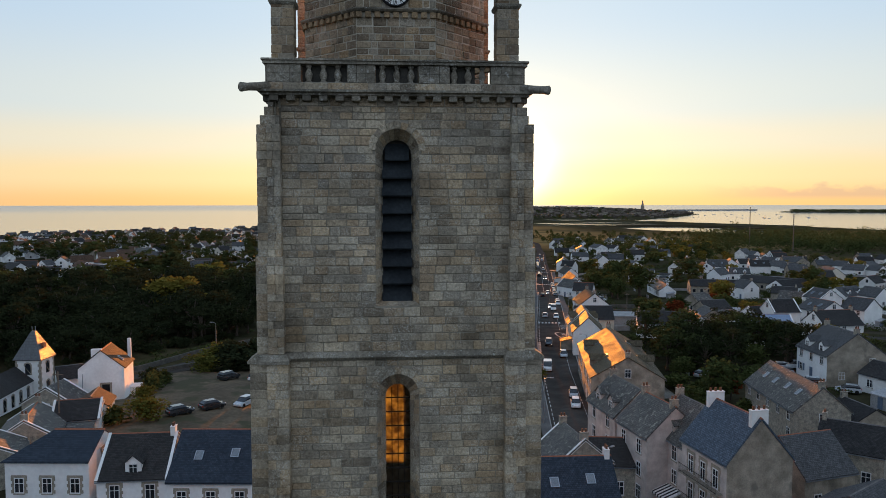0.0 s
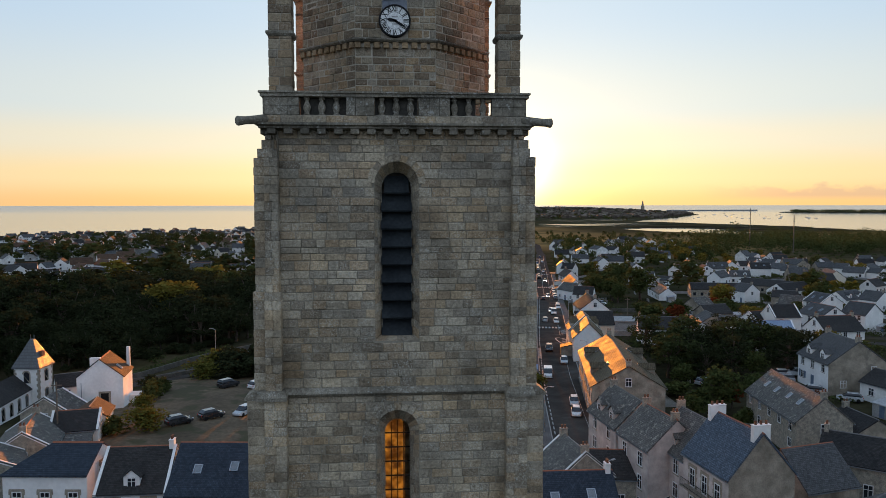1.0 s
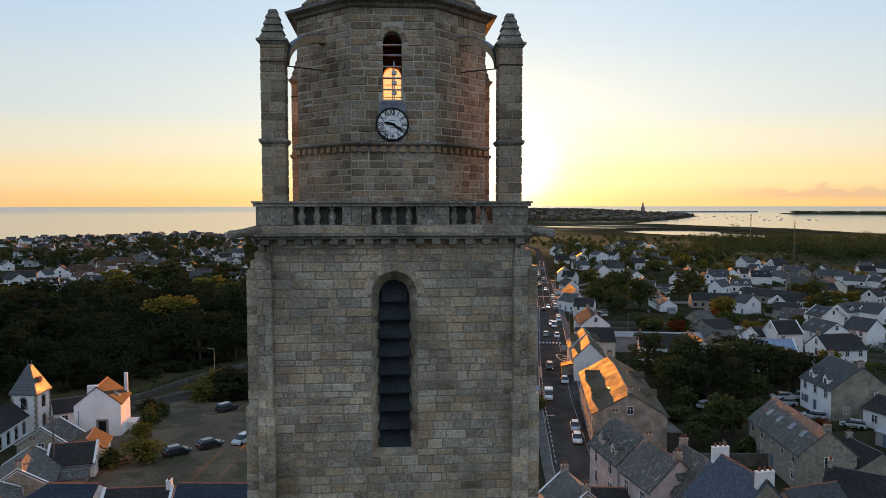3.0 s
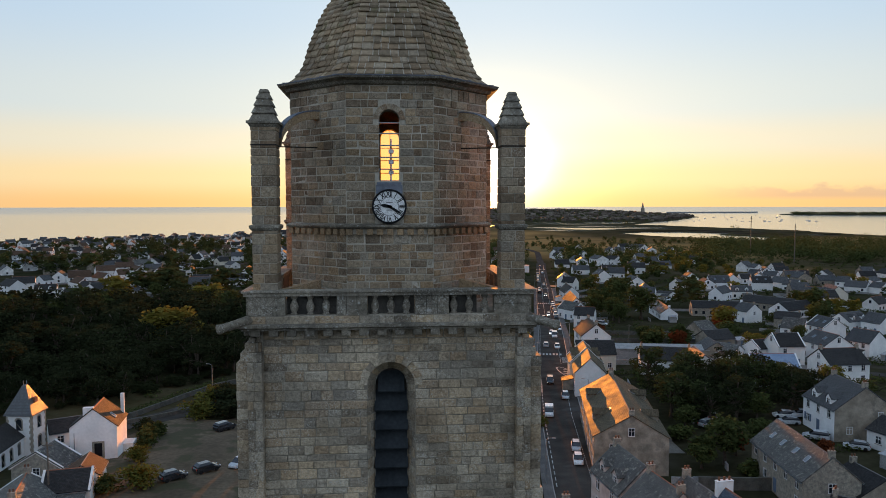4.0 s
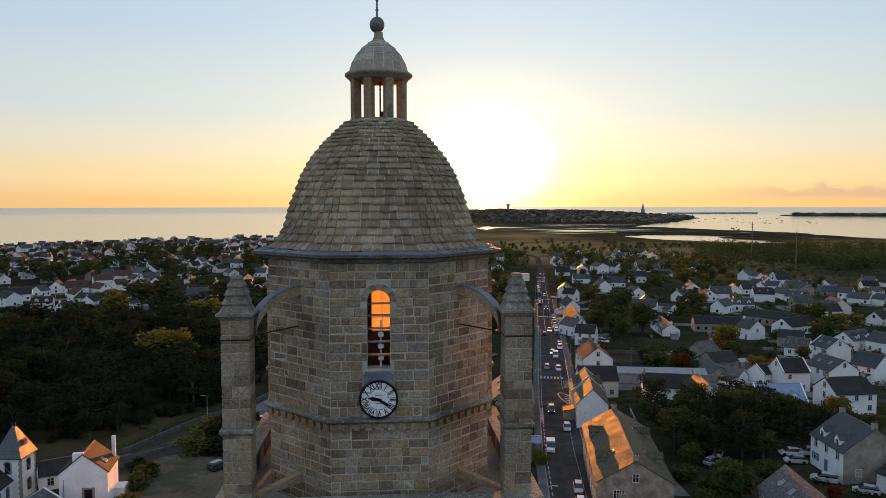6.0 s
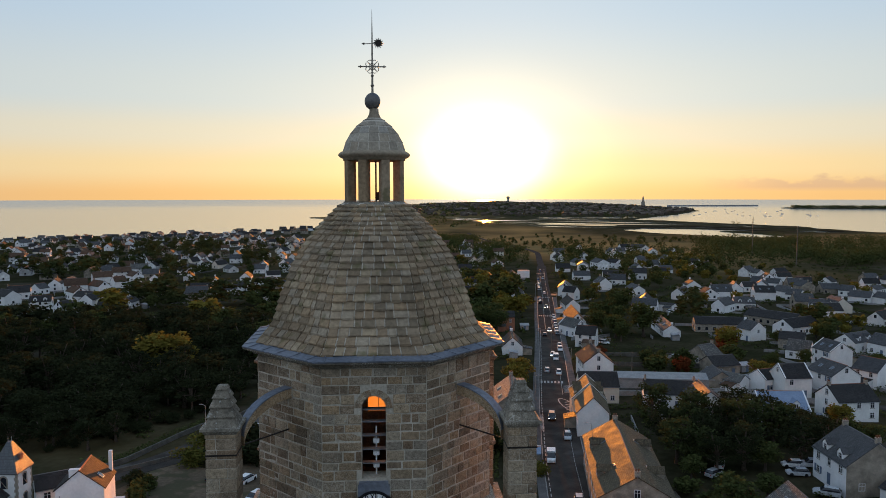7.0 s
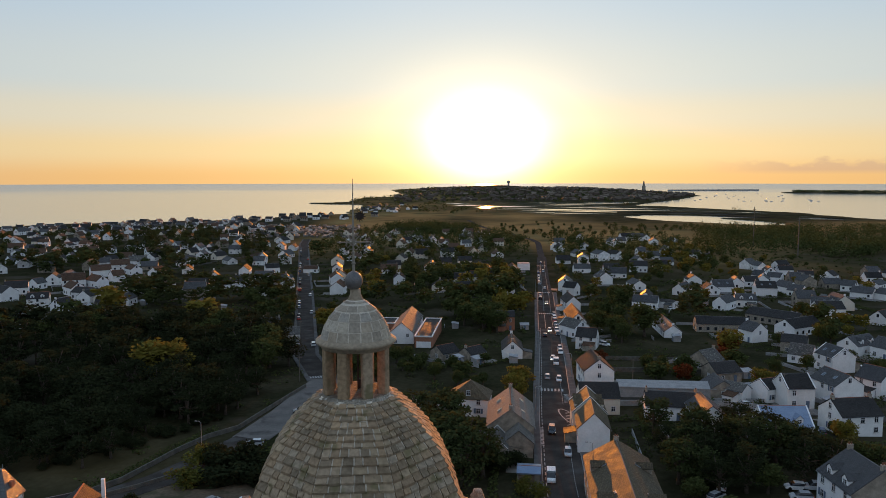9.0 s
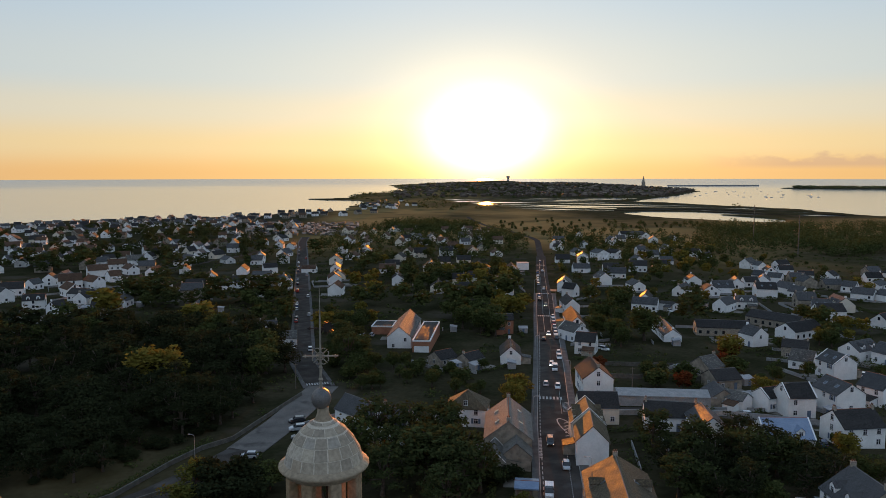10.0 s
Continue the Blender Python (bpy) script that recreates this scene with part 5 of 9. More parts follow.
U_SILL = mesh_of("sill", Geo().box(-0.58, -0.10, -0.07, 0.58, 0.05, 0.0), M["quoin"])
U_SHUT = mesh_of("shutter", Geo().cbox(-0.25, -0.03, 0, 0.25, 0.03, 1, 0.01), M["shutter"])
U_DOOR = mesh_of("door", Geo().cbox(-0.5, -0.04, 0, 0.5, 0.04, 2.1, 0.015), M["shutter"])
inn, outl = [], []
for k in range(10):
    e = 0.20 if (k // 2) % 2 else 0.32
    z = (k // 2) * 0.2 + (0.2 if k % 2 else 0.0)
    inn.append((-0.5, z)), outl.append((-0.5 - e, z))
for sx in (-1, 1):
    inn.append((sx * 0.5, 1.0)), outl.append((sx * 0.78, 1.16))
for k in range(9, -1, -1):
    e = 0.20 if (k // 2) % 2 else 0.32
    z = (k // 2) * 0.2 + (0.2 if k % 2 else 0.0)
    inn.append((0.5, z)), outl.append((0.5 + e, z))
g = Geo()
ni = len(inn)
g.v = [(x, -0.035, z) for x, z in inn] + [(x, -0.035, z) for x, z in outl] + [(x, 0.02, z) for x, z in outl] + [(x, 0.02, z) for x, z in inn]
for a in range(ni - 1):
    for r in range(3):
        g.f.append((r * ni + a, r * ni + a + 1, r * ni + ni + a + 1, r * ni + ni + a))
    g.f.append((3 * ni + a, 3 * ni + a + 1, a + 1, a))
U_SURR = mesh_of("stone_surround", g, M["quoin"])
U_SKYL = mesh_of("skylight_pane", Geo().box(-0.39, -0.5, 0.06, 0.39, 0.5, 0.09), M["sky_pane"])
U_SKYF = mesh_of("skylight_frame", Geo().rings([[(x, y, z) for x, y in ((-a, -b), (a, -b), (a, b), (-a, b))] for a, b, z in ((0.47, 0.58, 0.0), (0.47, 0.58, 0.10), (0.38, 0.49, 0.10), (0.38, 0.49, 0.04))], cap=False), M["zinc"])
U_POT = mesh_of("chimney_pot", Geo().turned([(0.13, 0), (0.11, 0.3), (0.13, 0.34), (0.13, 0.38)], 8), M["pot"])
KIND = {"w": "white-rendered", "p": "aged pinkish rendered", "c": "cream-rendered", "g": "brown-rendered", "s": "rubble stone", "b": "red brick"}
COVER = {"d": "dark slate", "s": "grey slate", "l": "lichened grey slate", "o": "mossy stone slate", "t": "brown tile", "a": "pale grey slate", "b": "blue slate", "n": "dark navy slate", "m": "blue zinc", "f": "flat felt"}
hr = random.Random(11)
EYE = Vector((0, -30))
FOOT, LOTS = [], []
ax = random.Random(61)


FAR = {}


def far_house(x, y, base, turn, length, w, E, R, wall, roof):
    """A small distant house, added to the joined far quarter."""
    m = Matrix.Translation((x, y, base)) @ Matrix.Rotation(radians(turn), 4, "Z")
    L, W = length / 2, w / 2
    R = E + 0.2 if roof == "f" else R
    FAR.setdefault(("wall", wall), Geo()).add([(sx * L, sy, z) for sx in (-1, 1) for sy, z in ((-W, -2.5), (W, -2.5), (W, E), (0, R), (-W, E))],
                                              [(0, 4, 3, 2, 1), (5, 6, 7, 8, 9), (0, 5, 9, 4), (1, 2, 7, 6)], m)
    o = 0.3
    k = (R - E) / W
    FAR.setdefault(("roof", roof), Geo()).add([(sx * (L + 0.2), sy, z) for sx in (-1, 1) for sy, z in ((-W - o, E - o * k), (0, R + 0.05), (W + o, E - o * k), (W + o, E - o * k + 0.2), (0, R + 0.25), (-W - o, E - o * k + 0.2))],
                                              [(0, 6, 7, 1), (1, 7, 8, 2), (5, 4, 10, 11), (4, 3, 9, 10), (0, 1, 4, 5), (1, 2, 3, 4), (6, 11, 10, 7), (7, 10, 9, 8), (0, 5, 11, 6), (2, 8, 9, 3)], m)
    for s in (-1, 1):
        if roof != "f" and hr.random() < 0.4:
            c = s * (L - 0.4)
            FAR.setdefault(("wall", "g"), Geo()).box(c - 0.3, -0.5, R - 0.6, c + 0.3, 0.5, R + 1.0, m)
    for st in range(2 if E > 4.2 else 1):
        for i in range(-1, 2):
            if hr.random() < 0.7:
                FAR.setdefault(("pane", ""), Geo()).box(i * L * 0.6 - 0.55, -W - 0.05, 0.9 + 2.6 * st, i * L * 0.6 + 0.55, -W + 0.02, 2.2 + 2.6 * st, m)
        for s in (-1, 1):
            if hr.random() < 0.6:
                FAR.setdefault(("pane", ""), Geo()).box(s * (L + 0.05) - 0.03, -0.6, 0.9 + 2.6 * st, s * (L + 0.05) + 0.03, 0.6, 2.2 + 2.6 * st, m)


def house(x, y, turn, length, w, eave, ridge, code, extra=""):
    """A gabled house: ridge along its own x, gables at the ends."""
    wall, roof = code[0], code[1]
    dist = math.hypot(x, y + 30)
    near = dist < 330
    base = gz(x, y)
    if dist > 380:
        length = min(length, 13.0)
    FOOT.append((x, y, max(length, w) * 0.62))
    LOTS.append((x, y, turn, length, w, dist))
    if dist > 570:
        return far_house(x, y, base, turn, length, w, eave, ridge, wall, roof)
    storeys = 1 if eave < 4.2 else (2 if eave < 7 else 3)
    size = ("low", "two-storey", "tall three-storey")[storeys - 1]
    ob = thing("house", "%s %s house with %s roof" % (size, KIND[wall], COVER[roof]), "house", Matrix.Translation((x, y, base)) @ Matrix.Rotation(radians(turn), 4, "Z"))
    L, W, E, R = length / 2, w / 2, eave, ridge
    if roof == "f":
        R = E + 0.01
    hips = (-1, 1) if "H" in extra else (-1,) if "h" in extra else ()
    g = Geo()
    if hips:
        g.box(-L, -W, -2.5, L, W, E)
        if len(hips) == 1:
            g.prism([(-W, E), (W, E), (0, R)], 0, 0.3, Matrix(((0, 0, 1, L - 0.3), (1, 0, 0, 0), (0, 1, 0, 0), (0, 0, 0, 1))))
    else:
        g.add([(sx * L, sy, z) for sx in (-1, 1) for sy, z in ((-W, -2.5), (W, -2.5), (W, E), (0, R), (-W, E))],
              [(0, 4, 3, 2, 1), (5, 6, 7, 8, 9), (0, 5, 9, 4), (1, 2, 7, 6), (0, 1, 6, 5), (4, 9, 8, 3), (3, 8, 7, 2)])
    part("wall", g, WALLS[wall], ob)
    if "e" in extra:
        part("gable_render", Geo().prism([(-W, -2), (W, -2), (W, E), (0, R - 0.05), (-W, E)], 0, 0.06, Matrix(((0, 0, 1, L - 0.02), (1, 0, 0, 0), (0, 1, 0, 0), (0, 0, 0, 1)))), WALLS["g"], ob, "bare weathered brown gable end")
    pitch = math.atan2(R - E, W)
    slope = math.hypot(R - E, W) + 0.30
    if hips:
        run = min(W, L - 0.2)
        xa, xb = -L + run, L - run if len(hips) == 2 else L + 0.12
        o = 0.3
        ze = E - o * (R - E) / W
        xe = L + o if len(hips) == 2 else L + 0.12
        for k in (-1, 1):
            part("roof_slope", Geo().add([(-L - o, k * (W + o), ze), (xe, k * (W + o), ze), (xb, 0, R), (xa, 0, R), (-L - o, k * (W + o), ze + 0.14), (xe, k * (W + o), ze + 0.14), (xb, 0, R + 0.14), (xa, 0, R + 0.14)], [(0, 1, 5, 4), (4, 5, 6, 7), (1, 2, 6, 5), (3, 0, 4, 7), (0, 3, 2, 1)]), ROOFS[roof], ob)
        for s in hips:
            x0, x1 = (-L - o, xa) if s < 0 else (L + o, xb)
            part("roof_hip", Geo().add([(x0, -W - o, ze), (x0, W + o, ze), (x1, 0, R), (x0, -W - o, ze + 0.14), (x0, W + o, ze + 0.14), (x1, 0, R + 0.14)], [(0, 1, 4, 3), (3, 4, 5), (0, 2, 1)]), ROOFS[roof], ob)
        part("ridge_tile", Geo().add([(x0, y0, z0) for x0 in (xa - 0.1, xb + 0.02) for y0, z0 in ((-0.17, R + 0.06), (0, R + 0.24), (0.17, R + 0.06))], [(0, 3, 4, 1), (1, 4, 5, 2), (0, 1, 2), (5, 4, 3)]), M["ridge"] if "r" in extra else M["ridge_grey"], ob)
    elif roof == "f":
        part("roof", Geo().box(-L - 0.2, -W - 0.2, E, L + 0.2, W + 0.2, E + 0.22), ROOFS[roof], ob)
    else:
        raised = near and (hr.random() < 0.35 or "p" in extra) and wall not in "gp"
        me = mesh_of("roof_slope", Geo().box(-L - 0.12, -slope, 0.0, L + 0.12, 0.02, 0.16), ROOFS[roof])
        for k in (0, 1):
            m = Matrix.Rotation(k * math.pi, 4, "Z") @ Matrix.Translation((0, 0, R + 0.03)) @ Matrix.Rotation(pitch, 4, "X")
            share("roof_slope", me, ob, m)
        red = hr.random() < 0.3 or "r" in extra
        part("ridge_tile", Geo().add([(sx * (L + 0.14), y0, z0) for sx in (-1, 1) for y0, z0 in ((-0.17, R + 0.08), (0, R + 0.26), (0.17, R + 0.08))], [(0, 3, 4, 1), (1, 4, 5, 2), (0, 1, 2), (5, 4, 3)]), M["ridge"] if red else M["ridge_grey"], ob)
        if dist < 260:
            for k in (-1, 1):
                part("gutter", Geo().box(-L - 0.1, -0.07, -0.12, L + 0.1, 0.07, 0.0, Matrix.Translation((0, k * (W + 0.27), E - 0.17 * (R - E) / W))), M["zinc"], ob)
        if raised:
            for sx in (-1, 1):
                g = Geo()
                for k in (-1, 1):
                    g.add([(sx * (L + dx), k * yy, zz) for dx in (-0.22, 0.10) for yy, zz in ((0, R + 0.32), (W + 0.3, E + 0.16 - 0.12 * (R - E) / W), (W + 0.3, E - 0.35), (0, R - 0.1))], [(0, 1, 2, 3), (7, 6, 5, 4), (0, 4, 5, 1), (1, 5, 6, 2), (3, 2, 6, 7)])
                part("gable_coping", g, WALLS["w"], ob)
    # chimneys
    ch = [s for s in (-1, 1) if s not in hips and ("c" in extra or (roof != "f" and "n" not in extra and hr.random() < 0.30))]
    for s in ch:
        cx = s * (L - 0.42)
        cw = 0.95 if "W" in extra else 0.46
        c = Geo().box(cx - 0.26, -cw, R - 0.9 - cw * 0.6, cx + 0.26, cw, R + 0.85)
        c.cbox(cx - 0.31, -cw - 0.05, R + 0.85, cx + 0.31, cw + 0.05, R + 0.95, 0.03)
        chim = part("chimney", c, WALLS["w" if "W" in extra else "s" if wall in "sgp" else hr.choice("wggs")], ob)
        if dist < 260:
            for k in (-1, 0, 1) if "W" in extra else (-0.7, 0.7):
                share("chimney_pot", U_POT, chim, Matrix.Translation((cx, k * cw * 0.65, R + 0.95)))
    # lean-to behind or beside the house
    if 105 < dist < 420 and not hips and roof != "f" and ax.random() < 0.42:
        k, al, aw = ax.choice((-1, 1)), ax.uniform(2.6, 4.6) / 2, ax.uniform(2.4, 3.6)
        px, ah = ax.uniform(-L + al, L - al) if L > al else 0.0, min(E - 0.4, ax.uniform(2.5, 3.1))
        m = Matrix.Rotation(0 if k < 0 else math.pi, 4, "Z") @ Matrix.Translation((px, -W, 0))
        annex = part("lean_to", Geo().add([(sx * al, yy, zz) for sx in (-1, 1) for yy, zz in ((0.05, -2), (-aw, -2), (-aw, ah - 0.6), (0.05, ah))], [(0, 1, 2, 3), (7, 6, 5, 4), (1, 5, 6, 2), (0, 4, 5, 1), (3, 2, 6, 7)], m), WALLS[ax.choice(wall + "gs")], ob)
        part("lean_to_roof", Geo().add([(sx * (al + 0.2), yy, zz + dz) for dz in (0.02, 0.16) for sx in (-1, 1) for yy, zz in ((0.0, ah), (-aw - 0.25, ah - 0.66))], [(0, 1, 3, 2), (4, 6, 7, 5), (1, 5, 7, 3), (0, 4, 5, 1), (2, 3, 7, 6)], m), ROOFS[ax.choice("dlst")], annex)
    # windows on the long sides and the gables
    T = radians(turn)
    blind = "g" in extra
    for side in (0, 1, 2, 3):
        a = T + (-math.pi / 2, math.pi / 2, math.pi, 0)[side]
        n = Vector((math.cos(a), math.sin(a)))
        if ("b" in extra and side != 1) or n.dot((Vector((x, y)) - EYE).normalized()) > -0.05 or (blind and side > 1) or dist > 800:
            continue
        half, off = (L, W) if side < 2 else (W, L)
        count = max(1, int(half * 2 / 3.1)) if side < 2 else max(1, int(half * 2 / 4.5))
        rot = Matrix.Rotation((0, math.pi, -math.pi / 2, math.pi / 2)[side], 4, "Z")
        if side == 2:
            rot = Matrix.Rotation(-math.pi / 2, 4, "Z")
        for st in range(storeys + (1 if side > 1 and R - E > 2.6 else 0)):
            z0 = 0.95 + st * min(2.75, (E - 0.2) / storeys)
            cc = count if st < storeys else 1
            for i in range(cc):
                if hr.random() < ((0.15 if side < 2 else 0.45) if 105 < dist < 420 else 0.6 if dist > 105 else 0.02 if side < 2 else 0.5):
                    continue
                p = (i + 0.5) / cc * 2 * half - half
                ww, hh = ((1.05, 1.45) if st else (1.15, 1.35)) if dist > 105 else (1.1, 1.75)
                if st == 0 and i == cc // 2 and side < 2 and near and dist > 105:
                    share("door", U_DOOR, ob, rot @ Matrix.Translation((p, -off - 0.01, 0.05)))
                    continue
                if z0 + hh > (E - 0.1 if side < 2 else E + (R - E) * (1 - abs(p) / half) - 0.5):
                    continue
                pl = rot @ scaled(p, -off - 0.012, z0, ww, 1, hh)
                if dist < 330:
                    fr = share("window", U_FRAME, ob, pl)
                    share("pane", U_PANE, fr)
                    if dist < 220:
                        share("sill", U_SILL, fr)
                    if wall in "wc" and dist < 130:
                        share("stone_surround", U_SURR, fr)
                    elif hr.random() < 0.10 and 140 < dist < 300 and wall not in "psg":
                        for k in (-0.78, 0.78):
                            share("shutter", U_SHUT, fr, Matrix.Translation((k, -0.02, 0)))
                else:
                    share("window", U_PANE, ob, pl)
    if "b" in extra:
        for z in (3.4, 6.5):
            bal = part("balcony", Geo().cbox(-L + 0.6, -W - 0.85, z - 0.14, L - 0.6, -W, z, 0.02), M["quoin"], ob, "narrow stone balcony with an iron railing")
            rail = Geo().rod((-L + 0.65, -W - 0.8, z + 0.95), (L - 0.65, -W - 0.8, z + 0.95), 0.03).rod((-L + 0.65, -W - 0.8, z + 0.12), (L - 0.65, -W - 0.8, z + 0.12), 0.025)
            part("railing", rail, M["iron"], bal)
            nb = int((2 * L - 1.3) / 0.14)
            for i in range(nb + 1):
                px = -L + 0.65 + (2 * L - 1.3) * i / nb
                part("baluster", Geo().rod((px, -W - 0.8, z), (px, -W - 0.8, z + 0.95), 0.014, 4), M["iron"], bal)
    if "a" in extra:
        aw = part("awning", Geo().add([(x0, y0, z0) for x0 in (-L + 0.2, L - 0.2) for y0, z0 in ((-W, 3.3), (-W - 2.0, 2.6), (-W - 2.0, 2.35), (-W, 3.2))], [(0, 4, 5, 1), (1, 5, 6, 2), (2, 6, 7, 3), (0, 1, 2, 3), (7, 6, 5, 4)]), M["frame"], ob, "striped shop awning over the pavement")
        for i in range(12):
            px = -L + 0.3 + i * (2 * L - 0.6) / 12
            part("stripe", Geo().add([(px + dx, y0, z0) for dx in (0, 0.28) for y0, z0 in ((-W, 3.306), (-W - 2.006, 2.606), (-W - 2.006, 2.34))], [(0, 3, 4, 1), (1, 4, 5, 2)]), M["black"], aw)
    if "r" in extra and "e" in extra:
        for px in (-L * 0.55, 0.0, L * 0.55):
            for z in (0.9, 3.5, 6.6):
                pl = Matrix.Translation((0, 0, 0)) @ scaled(px, -W - 0.012, z, 1.0, 1, 2.1)
                fr = share("window", U_FRAME, ob, pl)
                share("pane", U_PANE, fr)
                share("stone_surround", U_SURR, fr)
    # dormers and skylights on the slope that faces the street or the tower
    for k in (0, 1):
        a = T + (-math.pi / 2, math.pi / 2)[k]
        seen = Vector((math.cos(a), math.sin(a))).dot((Vector((x, y)) - EYE).normalized()) < 0.35
        if not seen or roof == "f":
            continue
        rot = Matrix.Rotation(k * math.pi, 4, "Z")
        if "d" in extra:
            for px in ((-L * 0.45, L * 0.45) if length > 7.5 else (0.0,)):
                dw, dh, yo = 0.85, 1.5, -W + 0.5
                zb = E + 0.1
                d = Geo().add([(px + sx * dw, yy, zz) for yy in (yo, yo + 2.6) for sx, zz in ((-1, zb), (1, zb), (1, zb + dh), (0, zb + dh + 0.75), (-1, zb + dh))], [(0, 1, 2, 3, 4), (9, 8, 7, 6, 5), (0, 4, 9, 5), (1, 6, 7, 2)], rot)
                dor = part("dormer", d, WALLS[wall], ob)
                rf = Geo()
                for s in (-1, 1):
                    rf.add([(px, yo - 0.15, zb + dh + 0.80), (px + s * (dw + 0.2), yo - 0.15, zb + dh - 0.13), (px + s * (dw + 0.2), yo + 2.7, zb + dh - 0.13), (px, yo + 2.7, zb + dh + 0.80), (px, yo - 0.15, zb + dh + 0.90), (px + s * (dw + 0.2), yo - 0.15, zb + dh - 0.03), (px + s * (dw + 0.2), yo + 2.7, zb + dh - 0.03), (px, yo + 2.7, zb + dh + 0.90)],
                           [(0, 1, 2, 3), (4, 7, 6, 5), (0, 4, 5, 1), (1, 5, 6, 2)], rot)
                part("dormer_roof", rf, ROOFS[roof], dor)
                share("pane", U_PANE, dor, rot @ scaled(px, yo - 0.02, zb + 0.25, 0.95, 1, 1.15))
                share("window_frame", U_FRAME, dor, rot @ scaled(px, yo - 0.02, zb + 0.25, 0.95, 1, 1.15))
        if "k" in extra:
            for f in ((-0.62, 0.45), (-0.22, 0.45), (0.22, 0.42), (0.62, 0.42)) if 15 < length < 20 and wall == "s" else ((-0.42, 0.5), (0.42, 0.45)) if length > 7 else ((0.0, 0.5),):
                m = rot @ Matrix.Translation((0, 0, R + 0.03)) @ Matrix.Rotation(pitch, 4, "X") @ Matrix.Translation((f[0] * L, -slope * f[1], 0.16))
                fr = share("skylight", U_SKYF, ob, m)
                share("skylight_pane", U_SKYL, fr)
    return ob


house(-37.6, 50.8, -5, 9.3, 7.5, 4.6, 6.9, "wn", "hr")
house(-28.3, 49.8, 1, 7.5, 9.0, 3.3, 6.8, "wd", "drp")
house(-19.2, 49.6, -5, 9.5, 10.5, 3.7, 7.7, "wn", "krn")
house(18.6, 39.9, -1, 9.1, 9.0, 5.4, 8.9, "wn", "k")
house(22.3, 51.9, -82, 7.5, 7.0, 5.0, 7.9, "sl", "c")
house(25.8, 52.0, -9, 7.5, 6.0, 4.6, 6.9, "sd", "")
house(31.7, 60.4, -84, 9.2, 7.0, 8.4, 11.7, "pl", "d")
house(32.4, 50.1, -81, 7.5, 7.2, 8.8, 12.1, "pl", "c")
house(35.6, 47.2, -82, 7.5, 7.2, 8.6, 12.5, "pl", "dca")
house(36.5, 38.9, -82, 8.4, 7.5, 9.8, 14.1, "pb", "crebW")
house(49.1, 47.0, 14, 7.5, 8.0, 4.6, 8.2, "gs", "")
house(58.7, 52.1, -40, 7.5, 8.5, 4.8, 7.3, "sd", "")
house(62.2, 71.8, -96, 18.0, 8.0, 5.0, 8.4, "sl", "k")
house(68.7, 66.0, -88, 7.5, 8.0, 2.6, 4.9, "gd", "")
house(84.0, 94.0, -93, 10.6, 11.0, 5.2, 9.2, "ws", "dce")
house(86.5, 82.2, -75, 9.0, 7.0, 3.0, 4.9, "wd", "n")
house(48.1, 34.2, 33, 7.5, 9.0, 4.2, 6.8, "gs", "")
house(-47.9, 65.2, -75, 10.0, 7.2, 2.4, 4.7, "sl", "c")
house(-44.2, 71.2, 11, 6.2, 5.6, 2.2, 4.2, "wd", "n")
house(-43.5, 75.0, 100, 5.6, 4.4, 2.9, 4.3, "wt", "n")
house(-52.5, 82.8, 85, 5.5, 7.6, 2.3, 4.6, "sl", "n")
house(-47.6, 54.4, -60, 8.4, 7.6, 3.2, 5.2, "sl", "c")
house(42.6, 98.0, -101, 30.5, 12.0, 6.3, 9.8, "go", "cdk")
house(47.6, 136.5, 78, 10.8, 7.0, 5.6, 9.0, "wo", "gn")
house(49.8, 148.3, 80, 9.7, 7.8, 5.4, 9.0, "co", "dgn")
house(56.2, 161.5, -7, 10.2, 7.8, 4.6, 7.5, "cd", "")
house(72.6, 153.1, -15, 12.9, 7.0, 3.8, 6.5, "wd", "c")
house(77.4, 143.1, -100, 11.5, 7.0, 4.4, 7.0, "ws", "")
house(63.1, 188.2, 85.2, 13.3, 8.7, 5.6, 9.0, "wd", "c")
house(76.0, 242.8, -24, 7.5, 7.8, 4.8, 7.5, "wd", "")
house(77.4, 267.5, -65, 10.8, 7.0, 4.2, 7.0, "wl", "")
house(83.5, 290.1, -98, 25.8, 7.0, 4.6, 8.0, "wt", "")
house(92.1, 331.7, -93, 16.0, 7.0, 5.0, 8.0, "wd", "")
house(106.7, 401.3, -106, 16.0, 7.8, 5.0, 8.0, "wl", "")
house(105.0, 380.1, -42, 7.5, 7.0, 4.6, 7.5, "wd", "")
house(136.5, 424.0, -92, 16.0, 8.7, 4.6, 8.0, "ws", "k")
house(177.5, 569.5, -76, 16.0, 10.4, 6.0, 8.5, "ws", "")
house(156.3, 543.9, -104, 16.0, 8.7, 6.0, 8.5, "ws", "")
house(193.1, 578.9, -66, 16.0, 8.7, 5.0, 7.5, "wd", "")
house(231.7, 622.3, -103, 16.0, 10.4, 4.0, 7.0, "ws", "")
house(131.8, 334.7, -29, 12.5, 7.8, 3.6, 6.5, "ws", "")
house(143.8, 334.9, -45, 7.8, 7.0, 3.4, 4.0, "wd", "")
house(138.8, 353.5, 66, 16.0, 6.1, 3.6, 6.0, "wd", "")
house(148.9, 398.7, -90, 16.0, 7.8, 3.6, 6.0, "ws", "")
house(117.9, 271.5, -100, 26.0, 7.0, 3.0, 5.5, "wl", "k")
house(168.9, 378.3, 48, 13.7, 7.0, 3.6, 6.5, "ws", "")
house(265.3, 582.3, -57, 7.5, 7.8, 4.4, 7.0, "wd", "")
